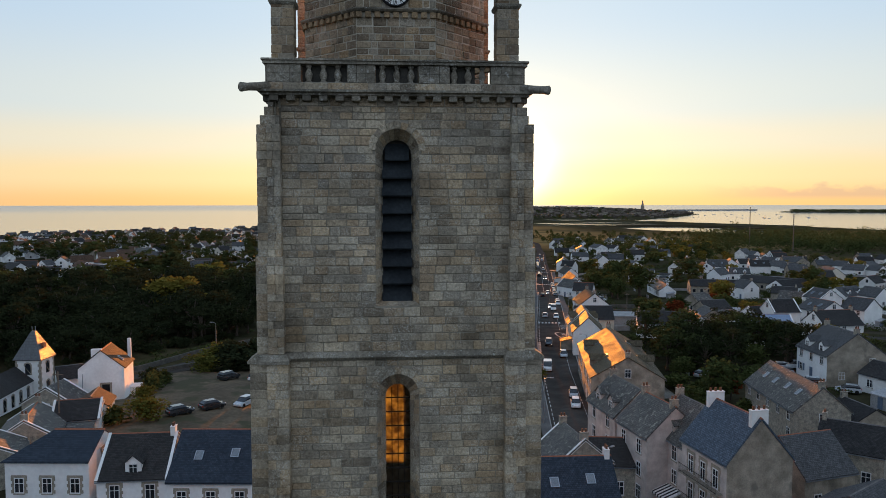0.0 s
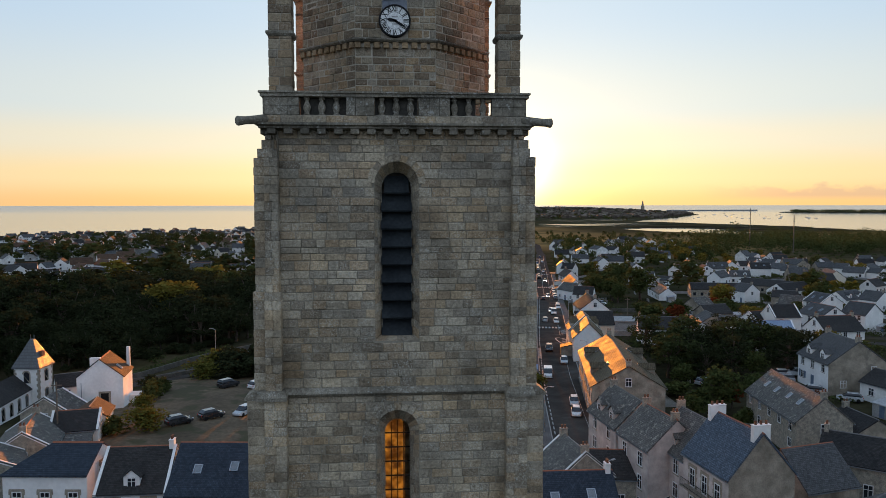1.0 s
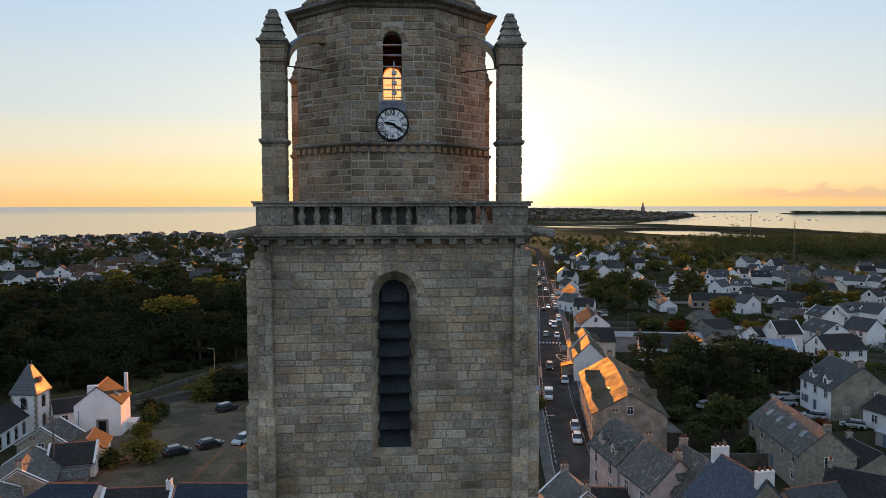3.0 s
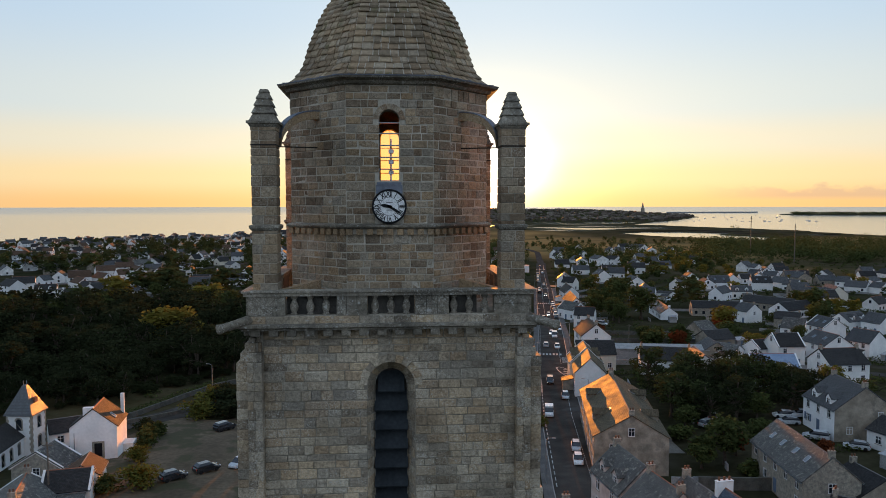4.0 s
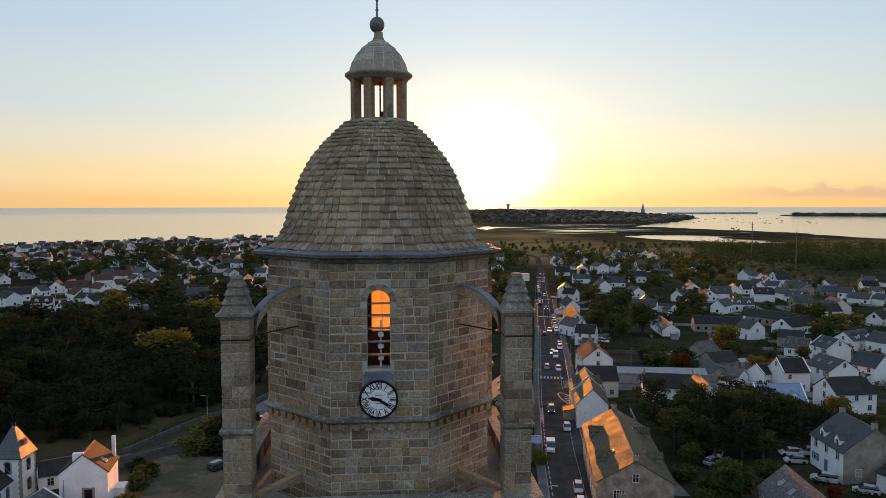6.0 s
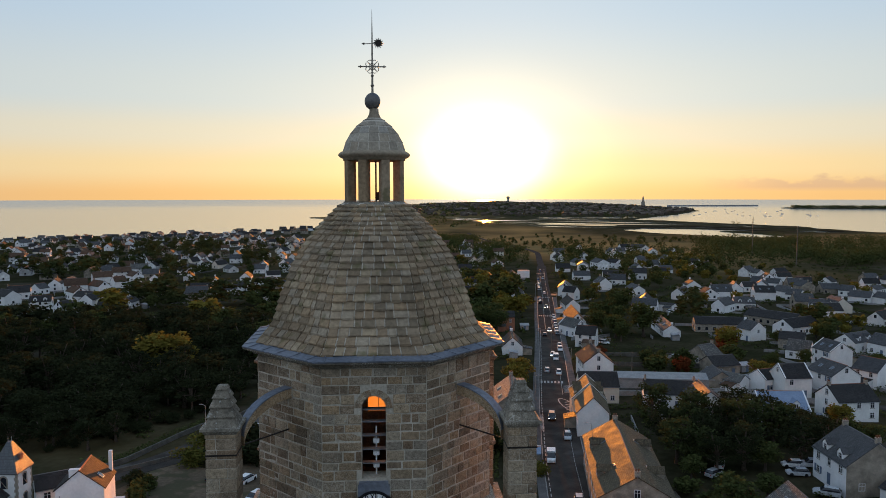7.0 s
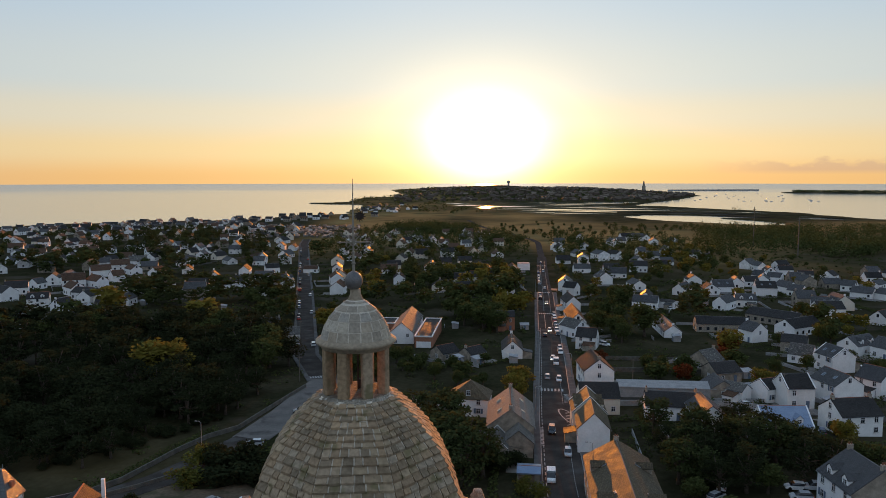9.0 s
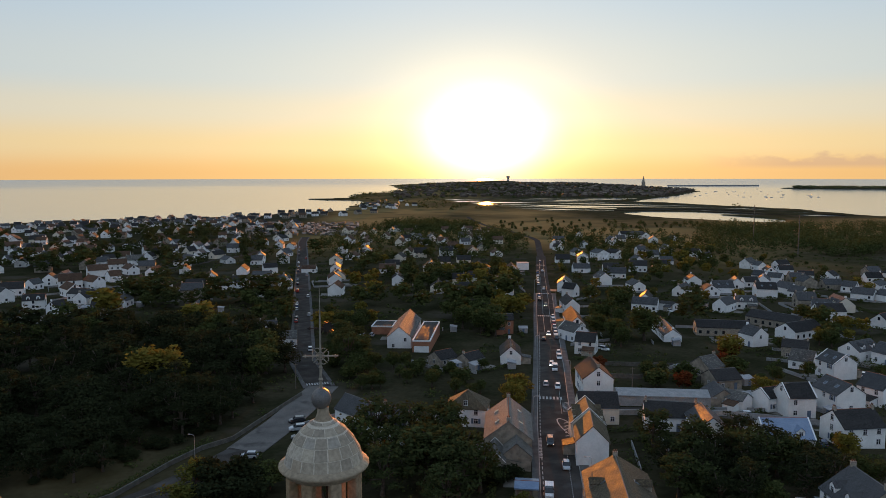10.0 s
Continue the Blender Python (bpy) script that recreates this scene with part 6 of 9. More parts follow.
house(264.5, 560.0, 45, 12.3, 7.0, 3.6, 6.0, "wd", "")
house(142.6, 273.1, -14, 21.8, 8.7, 3.6, 6.0, "sd", "")
house(175.3, 289.4, -57, 23.5, 9.6, 3.4, 6.0, "sd", "")
house(170.6, 329.5, -137, 16.0, 7.0, 4.0, 7.0, "ws", "")
house(184.2, 335.3, -14, 10.4, 7.0, 3.8, 6.5, "ws", "d")
house(144.5, 250.1, -73, 7.5, 7.8, 4.6, 7.5, "ws", "c")
house(171.8, 264.6, 23, 17.7, 9.6, 3.6, 6.5, "wd", "")
house(147.9, 226.5, -34, 8.6, 7.8, 4.4, 6.5, "sd", "c")
house(142.1, 211.6, -44, 7.5, 7.8, 3.0, 6.0, "wl", "")
house(104.8, 203.8, 28, 7.5, 7.8, 3.6, 6.5, "gl", "")
house(103.2, 189.7, 10, 8.8, 7.8, 3.2, 5.5, "gd", "")
house(94.2, 172.3, -97, 8.8, 7.0, 2.8, 5.0, "gs", "")
house(96.8, 168.4, -54, 7.5, 5.2, 3.0, 4.5, "wl", "")
house(109.6, 160.9, -1, 7.5, 7.8, 5.6, 8.5, "wd", "")
house(106.1, 166.4, 16, 7.5, 6.1, 4.0, 6.0, "wd", "")
house(91.4, 134.4, -6, 11.1, 8.3, 3.6, 7.0, "wm", "d")
house(110.5, 138.1, 3, 10.4, 8.7, 5.0, 8.0, "wd", "c")
house(124.9, 165.8, -85, 10.2, 8.7, 5.2, 8.0, "ws", "k")
house(145.3, 198.6, -83, 8.5, 8.3, 5.2, 8.0, "ws", "k")
house(139.7, 170.1, -66, 7.5, 8.7, 5.0, 8.0, "ws", "")
house(169.8, 223.3, 24, 12.5, 7.8, 3.8, 6.5, "ws", "d")
house(174.6, 214.2, -73, 7.5, 7.8, 4.0, 7.0, "ws", "")
house(221.0, 281.9, 31, 10.1, 7.0, 3.6, 6.5, "wd", "")
house(213.6, 317.5, -29, 8.4, 8.7, 3.8, 7.5, "ws", "dk")
house(228.0, 325.0, -98, 13.7, 9.6, 3.8, 7.5, "cs", "d")
house(231.2, 379.5, -80, 11.5, 7.8, 3.6, 6.5, "ws", "")
house(229.1, 364.2, -57, 7.9, 7.8, 3.6, 6.5, "ws", "")
house(269.0, 498.9, 39, 11.5, 7.8, 4.4, 7.5, "ws", "")
house(270.1, 484.3, -82, 7.7, 7.0, 4.0, 6.5, "ws", "")
house(290.6, 492.2, 16, 10.7, 7.0, 3.8, 6.5, "wd", "")
house(261.5, 454.8, -105, 10.6, 7.0, 3.8, 6.5, "wd", "")
house(274.7, 458.7, -7, 9.9, 7.0, 3.8, 6.5, "wd", "")
house(243.1, 432.4, -56, 7.6, 7.8, 3.6, 6.5, "ws", "")
house(237.2, 416.9, 60, 16.0, 7.0, 3.4, 6.0, "ws", "")
house(249.0, 424.0, -46, 8.6, 7.8, 3.4, 6.0, "ws", "")
house(223.6, 407.2, -4, 8.6, 7.8, 3.2, 6.0, "wd", "")
house(276.3, 436.1, -24, 9.4, 7.8, 3.0, 5.5, "wd", "")
house(266.7, 393.0, -4, 11.2, 7.8, 3.2, 6.0, "gs", "")
house(271.9, 382.9, -52, 7.5, 7.8, 3.2, 6.0, "ws", "")
house(263.0, 357.2, -51, 11.2, 7.8, 3.0, 6.0, "ws", "")
house(293.1, 389.4, 33, 16.0, 7.8, 3.0, 5.0, "ws", "")
house(270.8, 349.8, -71, 7.5, 7.8, 3.4, 6.0, "ws", "")
house(9.1, 275.0, 81.6, 37.0, 9.4, 4.9, 8.9, "wl", "n")
house(22.6, 163.6, 76, 8.2, 10.4, 4.8, 8.5, "wo", "H")
house(30.2, 145.5, -99.5, 18.4, 10.6, 5.0, 9.0, "ga", "ckg")
house(30.0, 133.6, -99.5, 6.0, 6.4, 3.3, 6.0, "ga", "n")
house(25.0, 132.6, -99.5, 8.4, 4.4, 3.0, 5.2, "sl", "n")
house(29.5, 119.0, -12, 4.6, 4.6, 2.2, 2.7, "gm", "n")
house(-4.6, 160.7, -50, 13.9, 7.0, 4.4, 7.5, "ws", "")
house(4.3, 153.9, -48, 10.1, 7.0, 4.0, 7.0, "ws", "c")
house(45.4, 231.8, 82.4, 13.6, 7.0, 3.4, 6.5, "wd", "c")
house(52.0, 286.1, -6, 7.5, 7.0, 6.0, 8.0, "bd", "")
house(88.6, 479.2, -94, 16.0, 7.8, 4.4, 7.5, "ct", "")
house(101.4, 506.1, -3, 8.3, 6.1, 5.0, 5.5, "wf", "")
house(69.9, 389.0, -0, 7.5, 7.0, 3.4, 6.0, "wt", "")
house(74.6, 421.9, -3, 7.5, 7.0, 4.0, 6.5, "bd", "")
house(46.3, 394.5, -6, 10.7, 7.8, 3.6, 6.5, "wd", "")
house(57.8, 439.5, -47, 9.4, 7.8, 4.0, 7.0, "cd", "")
house(46.7, 431.7, -6, 7.5, 7.0, 4.0, 7.0, "cd", "")
house(8.8, 436.0, -93, 16.0, 7.0, 4.4, 7.0, "wd", "")
house(30.5, 226.1, 39, 7.5, 6.1, 2.6, 4.5, "gd", "")
house(21.0, 227.9, 35, 7.5, 7.0, 2.8, 5.0, "gd", "")
house(-31.1, 439.6, 99, 16.0, 7.8, 4.6, 7.5, "wt", "")
house(-26.9, 396.5, 84, 16.0, 7.8, 4.6, 7.5, "wt", "")
house(-34.2, 498.3, 91, 16.0, 7.0, 4.4, 7.0, "wd", "")
house(-80.2, 570.7, 103, 16.0, 7.8, 5.0, 7.5, "wd", "")
house(-101.1, 694.5, 90, 16.0, 7.8, 4.4, 7.5, "wt", "")
house(-89.1, 689.2, 83, 16.0, 7.0, 3.8, 6.5, "wt", "")
house(-121.6, 731.0, 102, 16.0, 7.8, 4.0, 7.0, "wt", "")
house(-154.7, 764.1, -65, 16.0, 9.6, 4.6, 8.0, "wd", "d")
house(-99.5, 561.2, -5, 9.4, 8.7, 3.6, 7.0, "ws", "")
house(-125.0, 572.2, -56, 16.0, 7.8, 3.0, 5.5, "ws", "")
house(-81.1, 504.9, 18, 9.9, 7.8, 4.0, 6.5, "wd", "")
house(-80.7, 471.8, -6, 15.2, 7.8, 3.0, 5.0, "ws", "")
house(-59.9, 425.9, -77, 16.0, 7.8, 5.0, 8.0, "ws", "d")
house(-65.5, 429.9, 35, 8.3, 7.8, 4.6, 7.5, "gd", "")
house(-66.4, 396.9, 74, 13.1, 7.0, 3.0, 5.0, "wd", "")
house(-88.6, 431.7, -47, 15.7, 7.8, 4.0, 6.5, "wd", "")
house(-98.6, 497.9, 91, 16.0, 7.0, 3.6, 6.5, "wt", "")
house(-190, 436, 25, 13, 9.0, 5.2, 9.0, "wt", "")
house(-212, 412, 20, 12, 8.0, 4.0, 7.5, "wd", "")
house(-196, 494, 30, 13, 8.5, 4.6, 8.0, "wt", "n")
house(-197, 534, 25, 13, 8.0, 4.4, 7.8, "wt", "n")
house(-194, 564, 20, 13, 8.0, 4.4, 7.8, "wl", "n")
house(-207, 644, 35, 13, 8.5, 4.6, 8.2, "wt", "")
house(-176, 680, 80, 13, 8.5, 4.6, 8.2, "ws", "")
house(-302, 636, 15, 13, 9.0, 4.6, 8.2, "wt", "")
house(-323, 757, 70, 13, 9.0, 4.6, 8.2, "wd", "")
house(-350, 696, 20, 13, 9.0, 4.6, 8.2, "wt", "")
house(-138, 352, 5, 17, 9.0, 3.0, 6.4, "gd", "n")
house(-50.2, 300.9, 6, 7.5, 5.2, 2.6, 4.2, "ws", "")
house(-38.0, 269.0, 6, 8.0, 6.1, 3.0, 5.4, "wl", "n")
house(-46.0, 270.8, 12, 7.7, 7.0, 2.6, 4.5, "ss", "")
house(-59.6, 275.2, 41, 7.5, 6.1, 3.0, 4.5, "ws", "")
house(-53.1, 503.0, -6, 10.1, 7.0, 3.0, 5.0, "wt", "")
house(-206.6, 387.8, 141, 16.0, 8.7, 5.0, 8.0, "wd", "")
house(-177.0, 405.2, -49, 16.0, 7.8, 4.6, 7.5, "wt", "")
house(-164.7, 389.1, -24, 12.8, 7.8, 4.0, 6.5, "wd", "")
house(-158.7, 380.5, 76, 11.7, 7.8, 3.6, 6.5, "wd", "")
house(-178.2, 364.5, 16, 10.2, 7.8, 4.8, 7.5, "wd", "d")
house(-159.3, 347.0, 63, 7.5, 7.0, 4.2, 7.0, "wd", "")
house(-167.6, 326.9, 131, 10.4, 7.8, 3.4, 6.5, "ws", "")
house(-164.5, 308.3, 149, 15.7, 7.8, 3.4, 6.0, "ws", "")
house(-141.7, 312.5, 11, 16.0, 10.4, 3.2, 6.0, "sd", "")
house(-139.0, 328.6, 31, 7.5, 7.8, 3.4, 6.0, "wd", "")
house(-176.6, 437.3, -41, 16.0, 7.8, 4.4, 7.5, "wt", "c")
house(-174.0, 463.0, 43, 8.0, 7.8, 4.4, 7.5, "wt", "")
house(-177.4, 504.3, -52, 16.0, 7.8, 4.2, 7.0, "wt", "")
house(-155.8, 447.2, 64, 11.7, 8.7, 2.8, 6.0, "wt", "")
house(-158.8, 497.3, 81, 13.9, 7.8, 3.0, 6.0, "wt", "")
house(-131.4, 420.0, 76, 12.3, 7.8, 3.4, 6.0, "wt", "")
house(-135.1, 367.3, 83, 9.2, 7.0, 3.6, 6.0, "ws", "")
house(-150.3, 377.8, 96, 15.9, 7.8, 3.6, 6.5, "cl", "")
house(-221.8, 582.9, 58, 10.5, 7.0, 4.0, 6.5, "cd", "")
house(-198.6, 575.8, -61, 16.0, 7.8, 4.0, 7.0, "wd", "")
house(-154.8, 552.0, -45, 16.0, 7.8, 3.6, 6.5, "ws", "")
house(-155.9, 576.4, -42, 15.5, 7.8, 3.6, 6.5, "ws", "")
house(-156.2, 612.4, 90, 15.4, 7.8, 4.4, 7.5, "ws", "")
house(-181.2, 633.6, -3, 8.4, 7.0, 3.0, 4.5, "wf", "")
house(-148.6, 635.7, 86, 16.0, 7.0, 3.4, 6.0, "ws", "")
house(-160.8, 669.3, 45, 14.7, 7.0, 3.0, 5.5, "wd", "")
house(-141.0, 508.0, 101, 16.0, 7.0, 3.4, 6.0, "wt", "")
house(-240.7, 723.5, 96, 16.0, 7.8, 3.0, 6.0, "ws", "")
house(-238.1, 758.1, 80, 14.6, 7.0, 4.0, 7.0, "wt", "")
house(-283.9, 878.1, 98, 16.0, 7.8, 3.8, 6.5, "ws", "")
house(-275.6, 650.0, 103, 16.0, 7.8, 4.0, 7.0, "ws", "")
house(-285.4, 622.7, -6, 9.8, 7.8, 3.2, 6.0, "ws", "")
house(-325.9, 651.9, 78, 10.5, 7.8, 3.6, 6.5, "ws", "")
house(-419.2, 823.6, 104, 16.0, 7.8, 3.6, 6.5, "wd", "")
house(-405.5, 859.5, 106, 16.0, 7.8, 3.4, 6.0, "ws", "")
house(-325.8, 788.7, 94, 16.0, 7.8, 3.8, 7.0, "gt", "")
house(-402.1, 934.2, 79, 16.0, 9.6, 3.6, 7.0, "ct", "")
house(-382.9, 966.3, -6, 16.0, 9.6, 3.6, 7.0, "gd", "")
house(-350.0, 962.3, -5, 14.8, 7.8, 3.8, 7.0, "gd", "")
house(-273.2, 576.7, 94, 13.4, 7.8, 3.6, 6.5, "gt", "")
house(-210.2, 433.4, 71, 7.7, 7.0, 3.6, 6.5, "ws", "")
house(-314.0, 724.4, 89, 16.0, 8.7, 3.6, 6.5, "wd", "")
house(-268.4, 696.0, 59, 12.4, 7.8, 3.4, 6.0, "gd", "")
house(-97.1, 424.3, 65, 13.3, 7.0, 2.8, 5.0, "ws", "")
house(-91.2, 342.4, 98, 16.0, 7.0, 3.6, 6.0, "ws", "")
house(-291.4, 721.5, 87, 12.3, 7.8, 3.4, 6.0, "ws", "")
house(-276.5, 521.3, 125, 16.0, 7.8, 4.0, 7.0, "ws", "")
house(-364.1, 1110.5, -7, 11.3, 10.4, 7.0, 10.0, "gd", "")
house(-333.7, 1071.3, -9, 10.2, 8.7, 5.0, 8.0, "wd", "")
house(-314.6, 1069.3, -8, 8.4, 8.7, 5.0, 8.0, "gd", "")
house(-304.3, 1096.0, -2, 11.6, 8.7, 5.0, 8.0, "gt", "")
house(-290.7, 1123.7, -5, 10.4, 8.7, 5.0, 8.0, "wd", "")
house(-273.4, 1122.0, -6, 10.5, 8.7, 5.0, 8.0, "gd", "")
house(-255.2, 1167.2, -4, 9.0, 8.7, 6.0, 7.0, "wf", "")
house(-230.5, 1163.0, -8, 11.0, 8.7, 5.0, 8.0, "gd", "")
house(-217.8, 1200.9, 64, 16.0, 9.6, 6.0, 9.0, "gd", "")
house(-193.5, 1208.8, -4, 11.2, 8.7, 5.0, 8.0, "wd", "")
house(-163.5, 1205.6, -5, 11.2, 8.7, 5.0, 8.0, "gd", "")
house(-137.4, 1220.1, -6, 11.4, 8.7, 5.0, 8.0, "gt", "")
house(-72.8, 1259.3, 54, 16.0, 9.6, 5.0, 9.0, "wd", "")
house(-49.7, 1317.4, 55, 16.0, 8.7, 5.0, 8.0, "gd", "")
house(-21.1, 1345.9, -5, 13.7, 8.7, 5.0, 8.0, "gd", "")

# villa with a square turret and slated pyramid roof, beside the church
tx, ty = -63.0, 99.0
tz = gz(tx, ty)
villa = thing("turret_house", "white villa with granite quoins and a square pyramid-roofed turret", "house", Matrix.Translation((tx, ty, tz)) @ Matrix.Rotation(radians(-5), 4, "Z"))
part("turret_wall", Geo().box(-2.2, -2.2, -3, 2.2, 2.2, 7.3), WALLS["w"], villa)
part("turret_roof", Geo().rings([[(x, y, z) for x, y in square(h)] for h, z in ((2.5, 7.15), (2.5, 7.3), (0.32, 12.0))]), ROOFS["p"], villa, "steep slated pyramid roof with two spikes")
part("finial", Geo().rod((-0.3, 0, 12.0), (-0.3, 0, 12.8), 0.05).rod((0.3, 0, 12.0), (0.3, 0, 12.8), 0.05), M["zinc"], villa)
part("roof_hatch", Geo().cbox(0.8, -0.45, 9.0, 1.9, 0.45, 9.9, 0.03), M["ridge"], villa)
for sx in (-1, 1):
    for sy in (-1, 1):
        for k in range(14):
            e = 0.32 if k % 2 else 0.5
            x0, x1 = sorted((sx * 2.23, sx * (2.23 - e)))
            y0, y1 = sorted((sy * 2.23, sy * (2.23 - (0.82 - e))))
            part("quoin", Geo().cbox(x0, y0, 0.5 * k, x1, y1, 0.5 * k + 0.49, 0.015), M["quoin"], villa)
for rz in (0, math.pi / 2, -math.pi / 2):
    R = Matrix.Rotation(rz, 4, "Z")
    for z in (1.2, 4.6):
        hole = arch_hole(-0.5, 0.5, z, z + 2.0, 8)
        w_ = part("window", Geo().add([(x, -2.23, q) for x, q in hole], [tuple(range(len(hole)))], R), M["pane"], villa)
        part("stone_surround", Geo().rings([[(x * s, -2.26, z + (q - z) * t) for x, q in hole[1:]] for s, t in ((1.0, 1.0), (1.45, 1.12))], R, cap=False), M["quoin"], w_)
# its lower wings: a long one with arched windows, a short one with a round window
wing = Geo().add([(sx * 6.5, sy, z) for sx in (-1, 1) for sy, z in ((-2.9, -3), (2.9, -3), (2.9, 3.6), (0, 5.9), (-2.9, 3.6))], [(0, 4, 3, 2, 1), (5, 6, 7, 8, 9), (0, 5, 9, 4), (1, 2, 7, 6)], Matrix.Translation((-1.4, -8.6, 0)) @ Matrix.Rotation(radians(97), 4, "Z"))
part("wing_wall", wing, WALLS["w"], villa)
for k in (-1, 1):
    m = Matrix.Translation((-1.4, -8.6, 5.95)) @ Matrix.Rotation(radians(97 + (0 if k < 0 else 180)), 4, "Z") @ Matrix.Rotation(math.atan2(2.3, 2.9), 4, "X")
    part("wing_roof", Geo().box(-6.7, -3.95, 0, 6.7, 0.02, 0.14, m), ROOFS["d"], villa)
for k in range(4):
    hole = arch_hole(-0.45, 0.45, 0.9, 2.9, 8)
    m = Matrix.Translation((-1.4, -8.6, 0)) @ Matrix.Rotation(radians(97), 4, "Z") @ Matrix.Translation((-4.2 + 2.8 * k, -2.93, 0))
    w_ = part("window", Geo().add([(x, 0, q) for x, q in hole], [tuple(range(len(hole)))], m), M["pane"], villa)
    part("stone_surround", Geo().rings([[(x * s_, -0.03, 0.9 + (q - 0.9) * t_) for x, q in hole[1:]] for s_, t_ in ((1.0, 1.0), (1.55, 1.14))], m, cap=False), M["quoin"], w_)
house(-57.6, 103.5, 28, 7.0, 5.0, 2.9, 4.6, "wd", "n")
FOOT += [(-63.0, 99.0, 4.5), (-64.0, 90.0, 6.0)]


def cottage(x, y, turn, length, w, eave, ridge):
    """White house beside the car park: tiles on the sunny slope, slates on the other, two white chimneys."""
    ob = thing("house", "white-rendered house with brown tiled roof beside the car park", "house", Matrix.Translation((x, y, gz(x, y))) @ Matrix.Rotation(radians(turn), 4, "Z"))
    L, W, E, R = length / 2, w / 2, eave, ridge
    part("wall", Geo().add([(sx * L, sy, z) for sx in (-1, 1) for sy, z in ((-W, -3), (W, -3), (W, E), (0, R), (-W, E))],
                           [(0, 4, 3, 2, 1), (5, 6, 7, 8, 9), (0, 5, 9, 4), (1, 2, 7, 6), (4, 9, 8, 3), (3, 8, 7, 2)]), WALLS["w"], ob)
    pitch, slope = math.atan2(R - E, W), math.hypot(R - E, W) + 0.3
    for k, r_ in ((0, "t"), (1, "d")):
        m = Matrix.Rotation(k * math.pi, 4, "Z") @ Matrix.Translation((0, 0, R + 0.03)) @ Matrix.Rotation(pitch, 4, "X")
        share("roof_slope", mesh_of("roof_slope", Geo().box(-L - 0.1, -slope, 0, L + 0.1, 0.02, 0.15), ROOFS[r_]), ob, m)
        if k == 0:
            fr_ = share("skylight", U_SKYF, ob, m @ Matrix.Translation((-0.8, -slope * 0.62, 0.15)))
            share("skylight_pane", U_SKYL, fr_)
    part("ridge_tile", Geo().add([(sx * (L + 0.12), y0, z0) for sx in (-1, 1) for y0, z0 in ((-0.17, R + 0.1), (0, R + 0.27), (0.17, R + 0.1))], [(0, 3, 4, 1), (1, 4, 5, 2), (0, 1, 2), (5, 4, 3)]), M["ridge"], ob)
    part("chimney", Geo().cbox(-L - 0.02, -0.1, R - 1.2, -L + 0.7, 1.5, R + 0.35, 0.02), WALLS["w"], ob, "broad white chimney block on the gable")
    part("chimney", Geo().cbox(L - 0.75, -W + 0.2, E - 0.4, L - 0.15, -W + 0.75, R + 0.9, 0.02), WALLS["w"], ob, "tall slim white chimney")
    # black panel in place of the shade inside the doorway
    opening = part("door", Geo().box(-L - 0.02, -1.3, 0.9, -L + 0.1, -0.1, 3.1), M["black"], ob, "open doorway with granite surround, its shade a black panel")
    for y0, y1, z0, z1 in ((-1.65, -1.3, 0.7, 3.3), (-0.1, 0.25, 0.7, 3.3), (-1.65, 0.25, 3.1, 3.4), (-1.65, 0.25, 0.65, 0.9)):
        part("stone_surround", Geo().cbox(-L - 0.05, y0, z0, -L + 0.05, y1, z1, 0.01), M["quoin"], opening)
    part("porch", Geo().box(L - 3.2, -W - 1.6, -3, L - 0.3, -W, 1.6), WALLS["w"], ob, "low white porch against the side wall")
    part("drain_pipe", Geo().rod((-L - 0.06, W - 0.7, -1), (-L - 0.06, W - 0.7, E - 0.8), 0.05), M["zinc"], ob)
    FOOT.append((x, y, max(length, w) * 0.62))


cottage(-48.3, 92.6, 97, 7.0, 7.2, 5.8, 8.7)

# flat-roofed brick annex of the meeting hall
ann = thing("brick_annex", "low brick annex with a flat framed roof beside the hall", "annex", Matrix.Translation((17.6, 266.0, gz(17.6, 266))) @ Matrix.Rotation(radians(-10), 4, "Z"))
part("wall", Geo().box(-3.3, -18, -2, 3.3, 18, 4.8), WALLS["b"], ann)
part("wall_panel", Geo().box(-2.7, -18.06, -1, 2.9, -17.98, 3.0), WALLS["w"], ann)
part("roof", Geo().box(-3.0, -17.7, 4.8, 3.0, 17.7, 4.9), ROOFS["d"], ann)
part("roof_edge", Geo().rings([[(x, y, z) for x, y in ((-a, -b), (a, -b), (a, b), (-a, b))] for a, b, z in ((3.45, 18.15, 4.7), (3.45, 18.15, 5.2), (3.05, 17.75, 5.2), (3.05, 17.75, 4.8))], cap=False), M["frame"], ann)
lean = thing("brick_annex", "small flat-roofed annex behind the meeting hall", "annex", Matrix.Translation((0.6, 292.0, gz(0.6, 292))) @ Matrix.Rotation(radians(-9), 4, "Z"))
part("wall", Geo().box(-4.5, -6, -2, 4.5, 6, 3.4), WALLS["b"], lean)
part("roof_edge", Geo().rings([[(x, y, z) for x, y in ((-a, -b), (a, -b), (a, b), (-a, b))] for a, b, z in ((4.65, 6.15, 3.3), (4.65, 6.15, 3.8), (4.2, 5.7, 3.8), (4.2, 5.7, 3.4))], cap=False), M["frame"], lean)
part("roof", Geo().box(-4.2, -5.7, 3.4, 4.2, 5.7, 3.5), ROOFS["d"], lean)
shed = thing("long_shed", "long low shed with a pale sheet roof", "shed", Matrix.Translation((79, 173, gz(79, 173))) @ Matrix.Rotation(radians(-10), 4, "Z"))
part("wall", Geo().box(-13, -2.5, -2, 13, 2.5, 2.9), M["conc"], shed)
